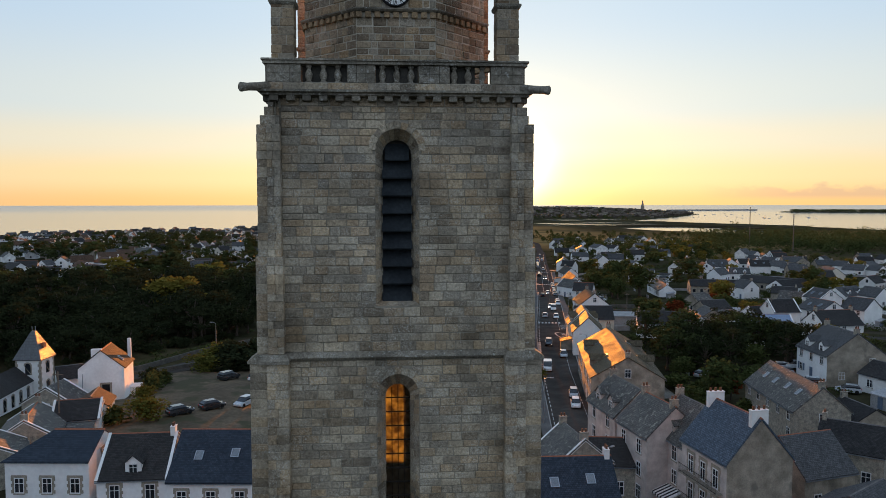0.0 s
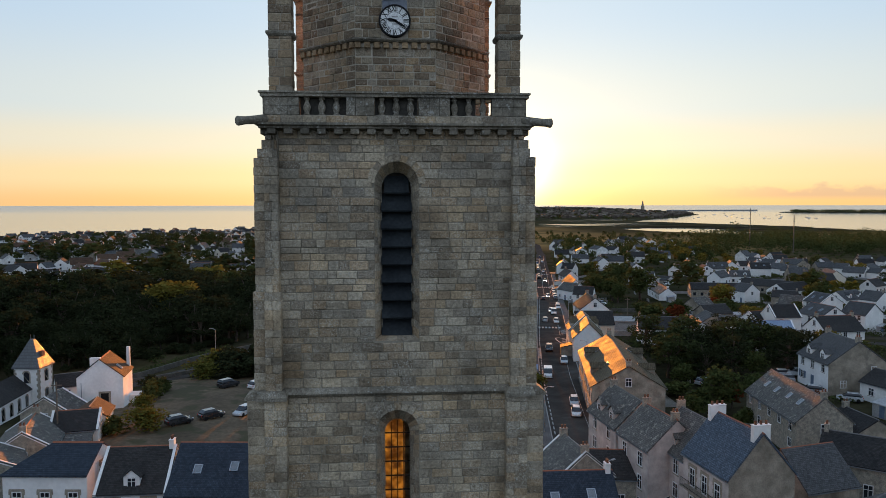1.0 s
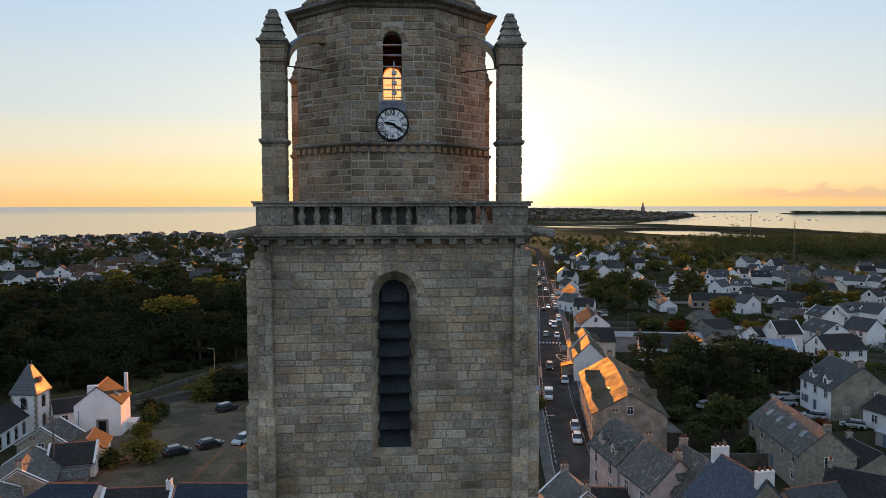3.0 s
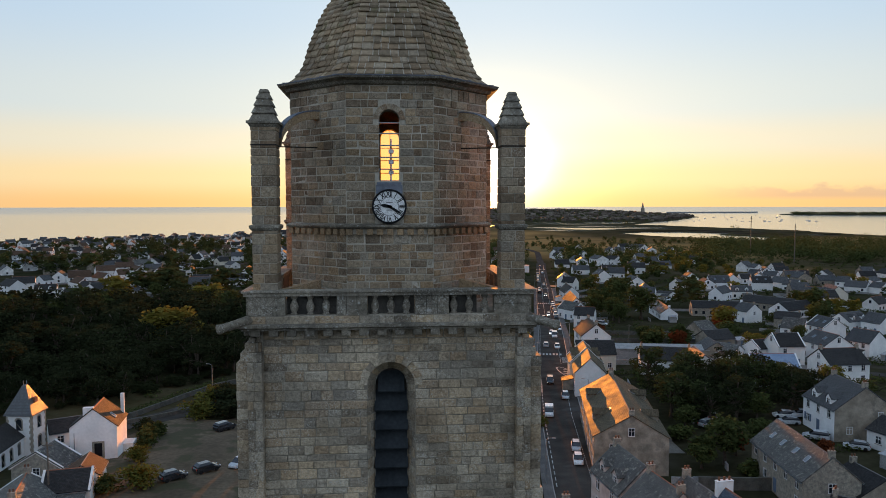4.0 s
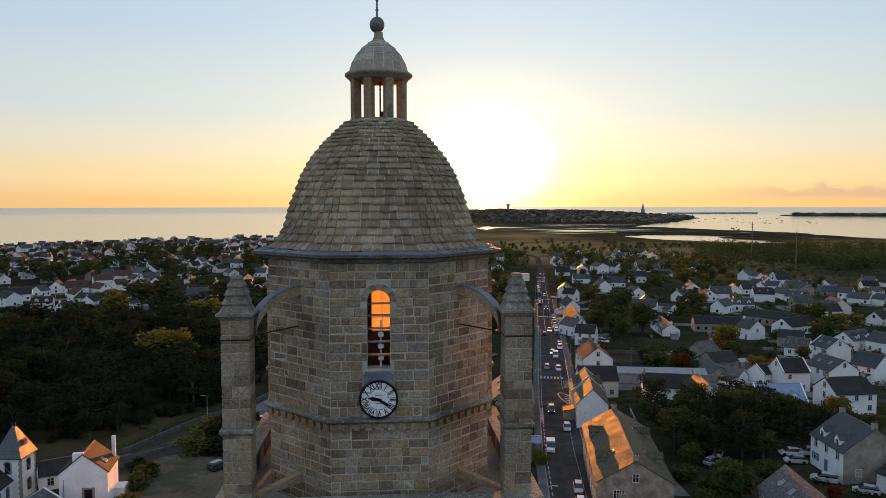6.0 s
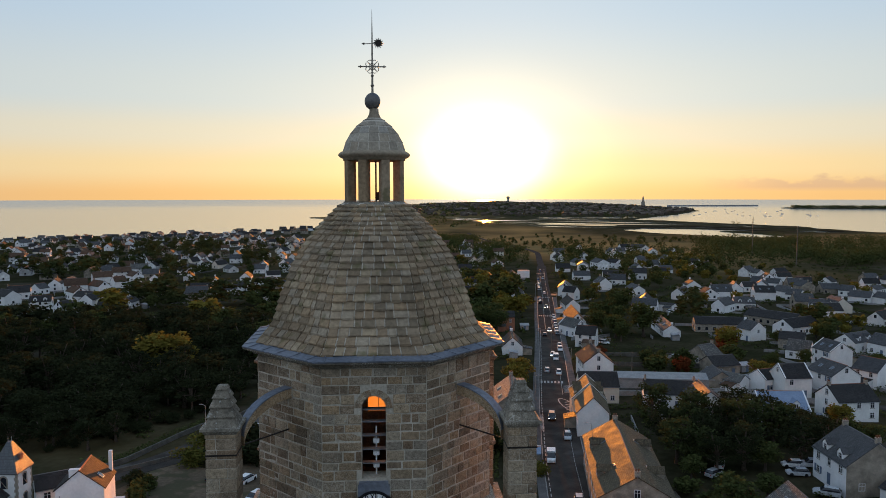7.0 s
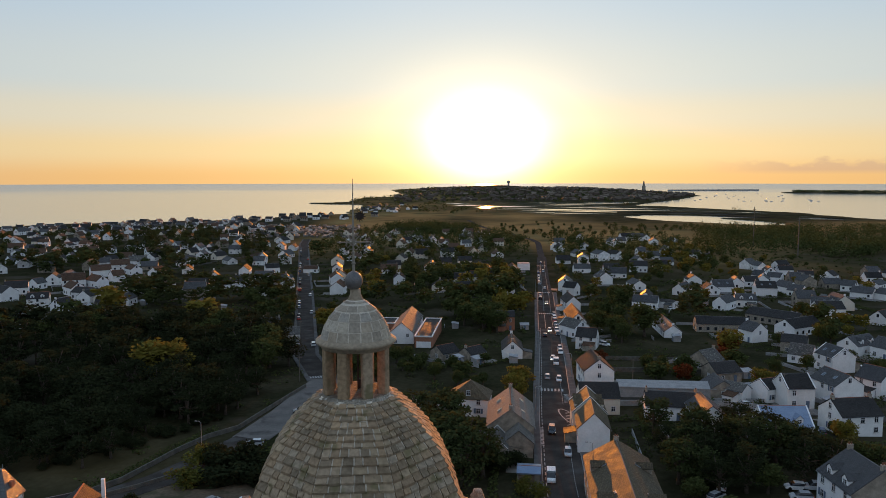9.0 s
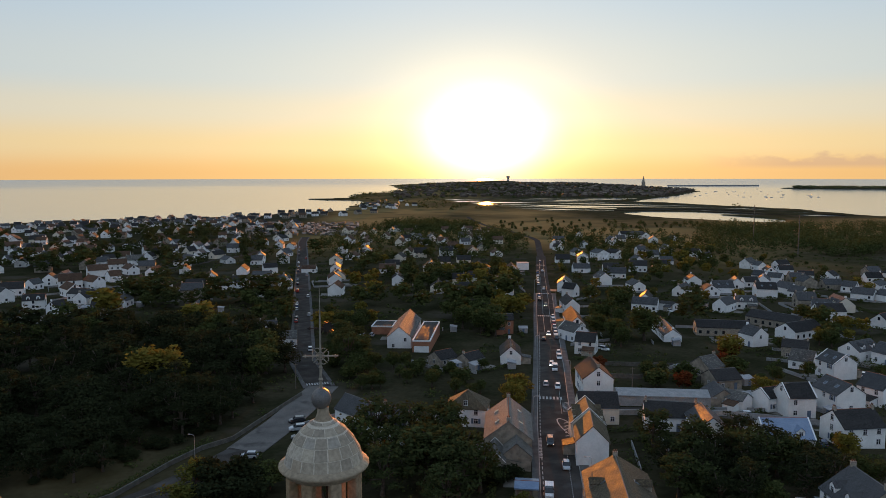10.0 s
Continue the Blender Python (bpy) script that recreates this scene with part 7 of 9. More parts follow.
part("roof", Geo().add([(-13.3, -2.9, 2.8), (13.3, -2.9, 2.8), (13.3, 2.9, 3.4), (-13.3, 2.9, 3.4), (-13.3, -2.9, 3.0), (13.3, -2.9, 3.0), (13.3, 2.9, 3.6), (-13.3, 2.9, 3.6)], [(0, 3, 2, 1), (4, 5, 6, 7), (0, 1, 5, 4), (1, 2, 6, 5), (2, 3, 7, 6), (3, 0, 4, 7)]), M["conc"], shed)

# more houses of the village, row by row along the lanes
fr = random.Random(21)


def clear(x, y, r):
    if any((x - a) ** 2 + (y - b) ** 2 < (r + c) ** 2 for a, b, c in FOOT):
        return False
    for line, w in ((MAIN, 8.5), (LEFT, 5.0), (DIAG, 5.0), (LANE, 3.2), (LANE2, 3.2), (CROSS, 3.0)):
        for p, q in zip(line[:-1], line[1:]):
            p, q, v = Vector(p), Vector(q), Vector((x, y))
            t = max(0, min(1, (v - p).dot(q - p) / (q - p).length_squared))
            if (p + (q - p) * t - v).length < w + r * 0.8:
                return False
    return True


def inside(q):
    """A random place in a four-cornered field."""
    s, t = fr.random(), fr.random()
    a, b = Vector(q[0]).lerp(Vector(q[1]), s), Vector(q[3]).lerp(Vector(q[2]), s)
    p = a.lerp(b, t)
    return p.x, p.y


def quarter(q, n, turns, codes):
    made = 0
    for _ in range(n * 12):
        if made >= n:
            break
        x, y = inside(q)
        if land(x, y) < 25 or not clear(x, y, 6.5):
            continue
        L = fr.uniform(8.5, 13)
        e = fr.choice((3.0, 3.4, 4.6))
        house(x, y, fr.choice(turns) + fr.uniform(-9, 9), L, fr.uniform(7.5, 9.5), e, e + fr.uniform(2.8, 3.8), fr.choice(codes), fr.choice(("", "", "c", "k")))
        made += 1


FOOT += [(3, 256, 9), (12, 245, 11), (20, 240, 9), (-2, 270, 8), (18, 252, 6), (19, 268, 6), (21, 280, 6), (9, 262, 6), (12, 285, 7), (1, 292, 7)]
quarter(((-560, 1040), (-130, 1080), (-75, 560), (-330, 560)), 105, (5, 95, 95, 60), ("ws", "wd", "ws", "wt", "wd", "cd", "gt"))
quarter(((-290, 560), (-110, 560), (-75, 380), (-200, 380)), 9, (10, 95, 70), ("gs", "wd", "wt"))
quarter(((-70, 700), (110, 700), (80, 400), (-25, 400)), 26, (0, 90, 80), ("ct", "wt", "wd", "cd"))
quarter(((115, 560), (230, 600), (260, 430), (120, 330)), 12, (-10, 80), ("ws", "wd"))
quarter(((170, 420), (340, 460), (330, 330), (170, 250)), 20, (-10, 80, 40), ("ws", "wd", "gs"))
quarter(((230, 260), (330, 330), (250, 200), (180, 170)), 10, (-10, 80, 40), ("ws", "ws", "gs"))
quarter(((-55, 930), (135, 900), (115, 705), (-60, 705)), 34, (0, 90, 70), ("wd", "wt", "ws", "ct"))
quarter(((180, 800), (330, 780), (260, 600), (150, 600)), 16, (0, 90, 70), ("wd", "ws"))
quarter(((-300, 1330), (-95, 1420), (-70, 1250), (-330, 1230)), 16, (0, 90), ("wd", "gd"))
quarter(((-520, 1020), (-400, 1150), (-300, 1040), (-430, 900)), 34, (5, 95, 40), ("ws", "wd", "gd"))
quarter(((-400, 1150), (-235, 1245), (-180, 1090), (-300, 1040)), 34, (0, 90, 60), ("wd", "gd", "ws"))
quarter(((-70, 1680), (30, 1680), (20, 1480), (-75, 1470)), 16, (0, 90), ("wd", "ws"))
quarter(((-60, 1900), (90, 1900), (90, 1500), (-50, 1500)), 14, (0, 90), ("wd", "gd"))

for (what, key), geo in FAR.items():
    mm = M["pane"] if what == "pane" else FAR_WALL.get(key, WALLS[key]) if what == "wall" else ROOFS[key]
    tagged(new("far_" + what, mesh_of("far_" + what, geo, mm)), {"wall": "%s walls of distant houses" % KIND.get(key, ""), "roof": "%s roofs of distant houses" % COVER.get(key, ""), "pane": "dark windows of the distant houses"}[what], "houses", kind="stuff")

# ---- trees ----
tr = random.Random(5)


def leaves(geo, centre, radii, n, size, rng, flat=0.35):
    cx, cy, cz = centre
    for _ in range(n):
        d = Vector((rng.gauss(0, 1), rng.gauss(0, 1), rng.gauss(0, 1))).normalized() * (rng.random() ** 0.35)
        p = Vector((cx + d.x * radii[0], cy + d.y * radii[1], cz + d.z * radii[2]))
        a = Vector((rng.gauss(0, 1), rng.gauss(0, 1), rng.gauss(0, flat))).normalized()
        b = a.cross(Vector((rng.gauss(0, 1), rng.gauss(0, 1), rng.gauss(0, 1)))).normalized()
        s = size * rng.uniform(0.6, 1.3)
        a, b = a * s, b * s * 0.6
        n0 = len(geo.v)
        geo.v += [tuple(p - a), tuple(p + b), tuple(p + a), tuple(p - b)]
        geo.f.append((n0, n0 + 1, n0 + 2, n0 + 3))


def tree_kind(kind, h, r, clumps, per, size, seed):
    rng = random.Random(seed)
    trunk = Geo()
    lean = (rng.uniform(-0.4, 0.4), rng.uniform(-0.4, 0.4))
    rows = []
    for i in range(5):
        t = i / 4
        rr = 0.045 * h * (1 - 0.7 * t) * (1.5 if i == 0 else 1)
        rows.append([(lean[0] * t + rr * math.cos(a * math.pi / 4), lean[1] * t + rr * math.sin(a * math.pi / 4), -0.6 + (h * 0.62 + 0.6) * t) for a in range(8)])
    trunk.rings(rows)
    crown = Geo()
    for k in range(clumps):
        a = rng.uniform(0, 2 * math.pi)
        if kind == "pine":
            z = h * rng.uniform(0.30, 0.97)
            reach = r * (1.0 - 0.55 * ((z / h - 0.3) / 0.7) ** 1.5) * rng.uniform(0.15, 1.0) ** 0.6
            rad_ = (r * rng.uniform(0.22, 0.42), r * rng.uniform(0.22, 0.42), h * rng.uniform(0.04, 0.08))
        elif kind == "bush":
            z = h * rng.uniform(0.25, 0.75)
            reach = r * rng.uniform(0, 0.75)
            rad_ = (r * 0.42, r * 0.42, h * 0.26)
        else:
            z = h * rng.uniform(0.36, 0.86)
            u = (z / h - 0.62) / 0.30
            reach = r * math.sqrt(max(0.05, 1 - u * u)) * rng.uniform(0.2, 0.85)
            rad_ = (r * rng.uniform(0.24, 0.38),) * 2 + (h * rng.uniform(0.10, 0.16),)
        p = (reach * math.cos(a), reach * math.sin(a), z)
        leaves(crown, p, rad_, per, size, rng)
        if k % 3 == 0 and kind != "bush":
            trunk.rod((lean[0] * 0.5, lean[1] * 0.5, h * rng.uniform(0.25, 0.5)), (p[0] * 0.8, p[1] * 0.8, p[2]), 0.012 * h, 5)
    return trunk, crown


KINDS = {}
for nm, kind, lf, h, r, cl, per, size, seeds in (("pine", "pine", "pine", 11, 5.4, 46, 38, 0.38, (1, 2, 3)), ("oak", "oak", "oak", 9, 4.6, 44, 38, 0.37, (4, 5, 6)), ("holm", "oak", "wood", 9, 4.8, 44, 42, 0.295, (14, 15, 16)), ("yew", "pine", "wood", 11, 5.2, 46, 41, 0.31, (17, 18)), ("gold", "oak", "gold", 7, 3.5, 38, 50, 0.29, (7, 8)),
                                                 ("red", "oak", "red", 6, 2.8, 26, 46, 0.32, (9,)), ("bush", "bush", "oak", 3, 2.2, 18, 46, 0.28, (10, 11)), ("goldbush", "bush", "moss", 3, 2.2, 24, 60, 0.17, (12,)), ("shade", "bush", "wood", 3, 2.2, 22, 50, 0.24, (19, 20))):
    for s in seeds:
        a, b = tree_kind(kind, h, r, cl, per, size, s)
        KINDS.setdefault(nm, []).append((mesh_of("trunk", a, M["bark"], True), mesh_of("crown", b, LEAF[lf]), h, r))
TREE_LABEL = {"pine": ("dark spreading cypress with dense flat boughs", "tree"), "oak": ("dense dark green holm oak", "tree"), "holm": ("dense dark holm oak in the park", "tree"), "yew": ("dark spreading conifer in the park", "tree"), "gold": ("tree with yellowing leaves", "tree"),
              "red": ("small tree with copper red leaves", "tree"), "bush": ("rounded dark green garden shrub", "shrub"), "shade": ("dense dark evergreen shrub beside the car park", "shrub"), "goldbush": ("rounded yellow-green garden shrub", "shrub")}


FAR_CROWNS = {}


def tree(x, y, kind, h, r=None):
    t_, c_, h0, r0 = tr.choice(KINDS[kind])
    k = h / h0
    kr = r / r0 if r else k
    m = Matrix.LocRotScale((x, y, gz(x, y)), Euler((0, 0, tr.uniform(0, 6.28))), (kr, kr, k))
    if math.hypot(x, y) > 300:
        co_ = np.empty(len(c_.vertices) * 3)
        c_.vertices.foreach_get("co", co_)
        q = co_.reshape(-1, 4, 3)[::5]
        q = q.mean(1, keepdims=True) + (q - q.mean(1, keepdims=True)) * 2.0
        R = np.array(m)
        FAR_CROWNS.setdefault(kind, []).append(q.reshape(-1, 3) @ R[:3, :3].T + R[:3, 3])
        return None
    ob = thing("shrub" if "bush" in kind or kind == "shade" else "tree", TREE_LABEL[kind][0], TREE_LABEL[kind][1], m)
    share("trunk", t_, ob)
    share("crown", c_, ob)
    return ob


def grove(q, n, kinds, h0, h1, gap=0.55, free=False):
    done = []
    for _ in range(n * 8):
        if len(done) >= n:
            break
        x, y = inside(q)
        h = fr.uniform(h0, h1)
        if not free and not clear(x, y, 2.0):
            continue
        if any((x - a) ** 2 + (y - b) ** 2 < (gap * 0.5 * (h + c)) ** 2 for a, b, c in done):
            continue
        done.append((x, y, h))
        tree(x, y, fr.choice(kinds), h)


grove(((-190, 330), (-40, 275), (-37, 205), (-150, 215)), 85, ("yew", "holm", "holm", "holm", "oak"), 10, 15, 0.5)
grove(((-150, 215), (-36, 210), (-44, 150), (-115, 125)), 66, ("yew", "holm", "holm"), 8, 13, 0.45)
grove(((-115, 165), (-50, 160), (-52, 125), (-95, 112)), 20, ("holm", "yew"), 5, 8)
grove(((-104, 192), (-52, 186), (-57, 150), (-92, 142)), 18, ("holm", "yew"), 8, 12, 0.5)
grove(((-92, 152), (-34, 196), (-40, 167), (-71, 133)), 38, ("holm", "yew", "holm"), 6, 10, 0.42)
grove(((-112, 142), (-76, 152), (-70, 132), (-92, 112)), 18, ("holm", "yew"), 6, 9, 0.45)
# undergrowth added to darken the strip of turf below the wood
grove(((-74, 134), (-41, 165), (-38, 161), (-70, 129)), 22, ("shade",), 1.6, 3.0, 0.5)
grove(((-88, 450), (-52, 440), (-42, 300), (-62, 300)), 16, ("pine", "oak"), 8, 11)
grove(((-160, 450), (-105, 450), (-84, 355), (-128, 355)), 22, ("pine", "pine", "oak"), 8, 11)
grove(((-320, 660), (-285, 660), (-222, 500), (-242, 500)), 12, ("pine",), 9, 12)
grove(((-330, 820), (-130, 820), (-95, 580), (-230, 560)), 26, ("pine",), 11, 14)
grove(((-430, 1000), (-250, 1050), (-190, 850), (-330, 840)), 16, ("pine", "oak"), 9, 12)
grove(((-275, 630), (-247, 630), (-205, 520), (-230, 520)), 8, ("oak", "pine"), 9, 12)
grove(((36, 335), (75, 345), (60, 290), (38, 290)), 9, ("oak", "oak", "gold"), 8, 12)
grove(((-30, 330), (0, 338), (-4, 295), (-25, 300)), 7, ("oak", "gold"), 6, 9)
grove(((-25, 480), (85, 500), (75, 340), (-28, 340)), 46, ("oak", "oak", "pine", "gold"), 8, 12)
grove(((26, 325), (56, 325), (47, 268), (35, 268)), 10, ("oak",), 9, 12)
grove(((-20, 236), (36, 226), (31, 182), (-8, 196)), 26, ("oak", "oak", "bush"), 4, 6.5)
grove(((-2, 150), (24, 150), (21, 108), (0, 108)), 12, ("pine",), 9, 12, 0.45)
grove(((108, 360), (132, 365), (92, 250), (84, 255)), 12, ("oak",), 8, 11)
grove(((215, 640), (300, 640), (250, 482), (150, 400)), 34, ("oak", "gold", "oak"), 8, 11)
grove(((62, 140), (88, 142), (90, 108), (56, 98)), 22, ("yew", "yew", "pine"), 7.5, 10, 0.48)
grove(((78, 132), (104, 140), (98, 108), (70, 108)), 6, ("pine", "oak"), 6, 8, 0.5)
grove(((150, 520), (190, 800), (250, 820), (175, 520)), 16, ("oak",), 7, 10)
grove(((200, 312), (205, 283), (160, 222), (152, 222)), 8, ("oak", "gold"), 6, 9)
grove(((80, 215), (120, 215), (110, 180), (80, 180)), 9, ("oak", "bush", "red"), 4, 7)
grove(((-520, 1000), (-130, 1000), (-75, 520), (-290, 540)), 110, ("pine", "oak", "oak"), 6, 10)
grove(((-70, 720), (110, 720), (85, 420), (-25, 420)), 60, ("oak", "oak", "pine", "gold"), 6, 10)
grove(((110, 560), (330, 560), (330, 250), (110, 250)), 70, ("oak", "oak", "gold", "pine"), 4, 8)
grove(((85, 250), (300, 250), (200, 140), (85, 170)), 22, ("oak", "bush", "oak"), 3, 6)
grove(((-20, 300), (-8, 300), (-6, 205), (-16, 205)), 14, ("pine", "oak"), 8, 11, 0.4)
for args in ((10.3, 125.4, "pine", 12.5, 8.5), (-11.5, 221, "pine", 13), (-26.9, 296, "gold", 8), (36.2, 172, "gold", 8, 4.0), (24.5, 124.5, "shade", 3.6, 2.8), (28, 126.5, "shade", 3.4, 2.6), (22, 127.5, "shade", 4.5, 3.0), (156, 334.8, "pine", 12, 7), (68.4, 129, "pine", 10, 5), (-36, 74.8, "goldbush", 4, 3.4), (-40, 72.5, "bush", 3, 2.2),
             (-38.4, 130.7, "goldbush", 5, 4.2), (-40.2, 86.7, "goldbush", 3.2, 2.2), (56.5, 84.8, "oak", 9, 4.2), (60, 88, "red", 4.5), (-42.5, 98.4, "bush", 3), (107.3, 174.5, "gold", 7), (134.6, 196.3, "oak", 6), (176.5, 250.7, "oak", 9, 5), (121.5, 223, "red", 8, 4),
             # the red tree at (72.7, 82.2) takes the place of a creeper
             (105.6, 134.3, "bush", 4), (72.4, 214.2, "red", 5, 3), (72.7, 82.2, "red", 3.5), (-82.8, 310, "gold", 11, 6.5), (-131.5, 343, "gold", 9, 5), (-33.2, 125.2, "shade", 6, 4.2), (-24, 118, "shade", 5, 3.6), (-38.2, 118.6, "goldbush", 4.2, 4.0), (-32.5, 117.8, "shade", 4.6, 4.0), (-27.8, 119, "shade", 5, 3.8), (-35.2, 129.5, "shade", 5.5, 3.2), (-28.5, 127, "shade", 6.5, 4.2), (-24.5, 124, "shade", 6, 4), (-43, 101, "bush", 3.2, 2.0), (-42.4, 104.8, "bush", 2.8, 2.0), (-45.5, 107.5, "shade", 3, 2.4), (-41.6, 95.5, "bush", 3.0, 1.7), (100, 140, "bush", 4), (63, 205, "bush", 3.5), (27, 112, "goldbush", 4, 2.2), (30, 110, "goldbush", 3.5, 2)):
    tree(*args)
# tall crowns that stand out
for args in ((-77.1, 291.2, "gold", 15.0, 9.5), (-132.4, 337.7, "gold", 15.0, 9.4), (-135.7, 378.8, "pine", 15.0, 9.5), (-117.0, 370.5, "pine", 15.0, 9.5), (-226.6, 549.6, "oak", 15.0, 9.5), (-238.3, 515.3, "pine", 15.0, 9.5), (-273.7, 553.4, "pine", 15.0, 9.5), (-146.0, 500.5, "pine", 15.0, 9.5), (-84.2, 367.8, "pine", 15.0, 9.5), (-71.6, 374.1, "pine", 15.0, 9.5), (-59.4, 372.5, "pine", 15.0, 9.5), (-60.9, 638.4, "oak", 15.0, 9.5), (-32.5, 624.8, "oak", 15.0, 9.5), (-10.3, 514.4, "oak", 15.0, 9.5), (-25.6, 291.3, "gold", 9.6, 5.5), (-65.0, 195.9, "gold", 15.0, 9.5), (-49.5, 239.1, "holm", 15.0, 9.5), (-32.1, 220.5, "holm", 10.9, 6.2), (-71.1, 232.3, "holm", 15.0, 8.8), (139.8, 296.3, "pine", 13.9, 8.0), (121.6, 222.7, "gold", 9.9, 5.6), (105.2, 262.2, "oak", 14.7, 8.4), (184.8, 271.4, "oak", 12.4, 7.1), (101.5, 126, "gold", 6.0, 3.4), (109.3, 172.7, "gold", 6.5, 3.7), (38.4, 179.5, "gold", 8.4, 4.8), (49.6, 347.7, "oak", 15.0, 9.5), (33.8, 349.4, "oak", 15.0, 9.5), (68.5, 372.8, "oak", 15.0, 9.5), (-22, 124, "oak", 6, 4.0), (-13, 127, "oak", 12, 5.5), (-11, 118, "pine", 11, 5), (-6, 134, "oak", 12, 6), (-27, 128, "bush", 3.6, 3.2), (52, 84, "oak", 4.5, 2.6), (55.5, 91, "bush", 3.4, 3.0), (58, 79, "bush", 3, 2.4), (54, 98, "bush", 3.2, 2.8), (57.5, 104, "oak", 5, 3), (62, 98, "bush", 3.5, 3), (66, 92, "oak", 5, 3.2), (72, 104, "oak", 6, 3.6), (61, 110, "bush", 4, 3.2)):
    tree(*args)

for kind, rows in FAR_CROWNS.items():
    vv = np.concatenate(rows)
    me = bpy.data.meshes.new("tree_crowns")
    me.from_pydata(vv.tolist(), [], np.arange(len(vv)).reshape(-1, 4).tolist())
    me.materials.append(LEAF[{"bush": "oak", "goldbush": "moss", "holm": "wood", "yew": "wood"}.get(kind, kind)])
    tagged(new("treetops", me), {"pine": "dark cypress crowns among the houses", "oak": "dark green tree crowns among the houses", "gold": "yellowing tree crowns among the houses"}.get(kind, "copper tree crowns among the houses"), "trees", kind="stuff")

YARD = []
# gardens: hedges, low walls and drives round the houses
hedge, low_wall, drive = Geo(), Geo(), Geo()
gr = random.Random(17)


def garden_line(x0, y0, x1, y1, kind):
    d = math.hypot(x1 - x0, y1 - y0)
    n = max(1, int(d / 1.6))
    a = math.atan2(y1 - y0, x1 - x0)
    for i in range(n):
        x, y = x0 + (x1 - x0) * (i + 0.5) / n, y0 + (y1 - y0) * (i + 0.5) / n
        if not clear(x, y, 0.4):
            continue
        if kind == "hedge":
            leaves(hedge, (x, y, gz(x, y) + 0.75), (1.0, 1.0, 0.8), 26, 0.30, gr)
        else:
            low_wall.box(-0.8, -0.12, -0.5, 0.8, 0.12, 1.1, Matrix.Translation((x, y, gz(x, y))) @ Matrix.Rotation(a, 4, "Z"))


for x, y, turn, length, w, dist in LOTS:
    if not 125 < dist < 520 or land(x, y) < 20:
        continue
    t = radians(turn)
    ex, ey = length / 2 + gr.uniform(3.0, 6.5), w / 2 + gr.uniform(5.0, 10.0)
    box_ = [(x + a * ex * math.cos(t) - b * ey * math.sin(t), y + a * ex * math.sin(t) + b * ey * math.cos(t)) for a, b in ((-1, -1), (1, -1), (1, 1), (-1, 1))]
    for k in range(4):
        u = gr.random()
        if u < 0.62:
            garden_line(*box_[k], *box_[(k + 1) % 4], "hedge" if u < 0.38 else "wall")
    if gr.random() < 0.6:
        s = gr.choice((-1, 1))
        px, py = x - s * (w / 2 + 3.0) * math.sin(t), y + s * (w / 2 + 3.0) * math.cos(t)
        drive.box(-gr.uniform(2, 5), -2.4, -0.4, gr.uniform(2, 5), 2.4, 0.06, Matrix.Translation((px, py, gz(px, py))) @ Matrix.Rotation(t, 4, "Z"))
for s0 in np.arange(6, 46, 0.9):
    x, y, h = along(((-60, 112), (-52.3, 122.3), (-46.2, 138.9), (-41.5, 148.2)), s0, -1.5)
    leaves(hedge, (x, y, gz(x, y) + 0.8), (1.0, 1.0, 0.9), 44, 0.2, gr)
tagged(new("hedges", mesh_of("hedges", hedge, LEAF["oak"])), "clipped dark green hedges between the gardens", "hedges", kind="stuff")
tagged(new("low_walls", mesh_of("low_walls", low_wall, M["conc"])), "low grey garden walls between the plots", "walls", kind="stuff")
tagged(new("drives", mesh_of("drives", drive, M["drive"])), "pale gravel drives beside the houses", "drives", kind="stuff")


def garden_shed(x, y, turn):
    ob = thing("garden_shed", "small grey garden shed with a sheet roof", "shed", Matrix.Translation((x, y, gz(x, y))) @ Matrix.Rotation(turn, 4, "Z"), "garden sheds")
    part("wall", Geo().box(-1.8, -1.4, -0.5, 1.8, 1.4, 2.1), M["conc"], ob)
    part("roof", Geo().add([(-2.0, -1.6, 2.08), (2.0, -1.6, 2.08), (2.0, 1.6, 2.6), (-2.0, 1.6, 2.6), (-2.0, -1.6, 2.2), (2.0, -1.6, 2.2), (2.0, 1.6, 2.72), (-2.0, 1.6, 2.72)], [(0, 3, 2, 1), (4, 5, 6, 7), (0, 1, 5, 4), (1, 2, 6, 5), (2, 3, 7, 6), (3, 0, 4, 7)]), ROOFS["f"], ob)
    part("door", Geo().box(-0.45, -1.45, 0, 0.45, -1.38, 1.95), M["shutter"], ob)
    FOOT.append((x, y, 2.2))


made = 0
for x, y, turn, length, w, dist in LOTS:
    if 130 < dist < 420 and made < 44:
        a = gr.uniform(0, 6.28)
        px, py = x + (length * 0.62 + 3.5) * math.cos(a), y + (length * 0.62 + 3.5) * math.sin(a)
        if clear(px, py, 2.2):
            garden_shed(px, py, radians(turn))
            made += 1
for x, y, turn, length, w, dist in LOTS:
    if 125 < dist < 400 and gr.random() < 0.30:
        a = gr.uniform(0, 6.28)
        px, py = x + (length * 0.62 + 3.0) * math.cos(a), y + (length * 0.62 + 3.0) * math.sin(a)
        if clear(px, py, 2.4):
            YARD.append((px, py, gr.uniform(0, 6.28)))

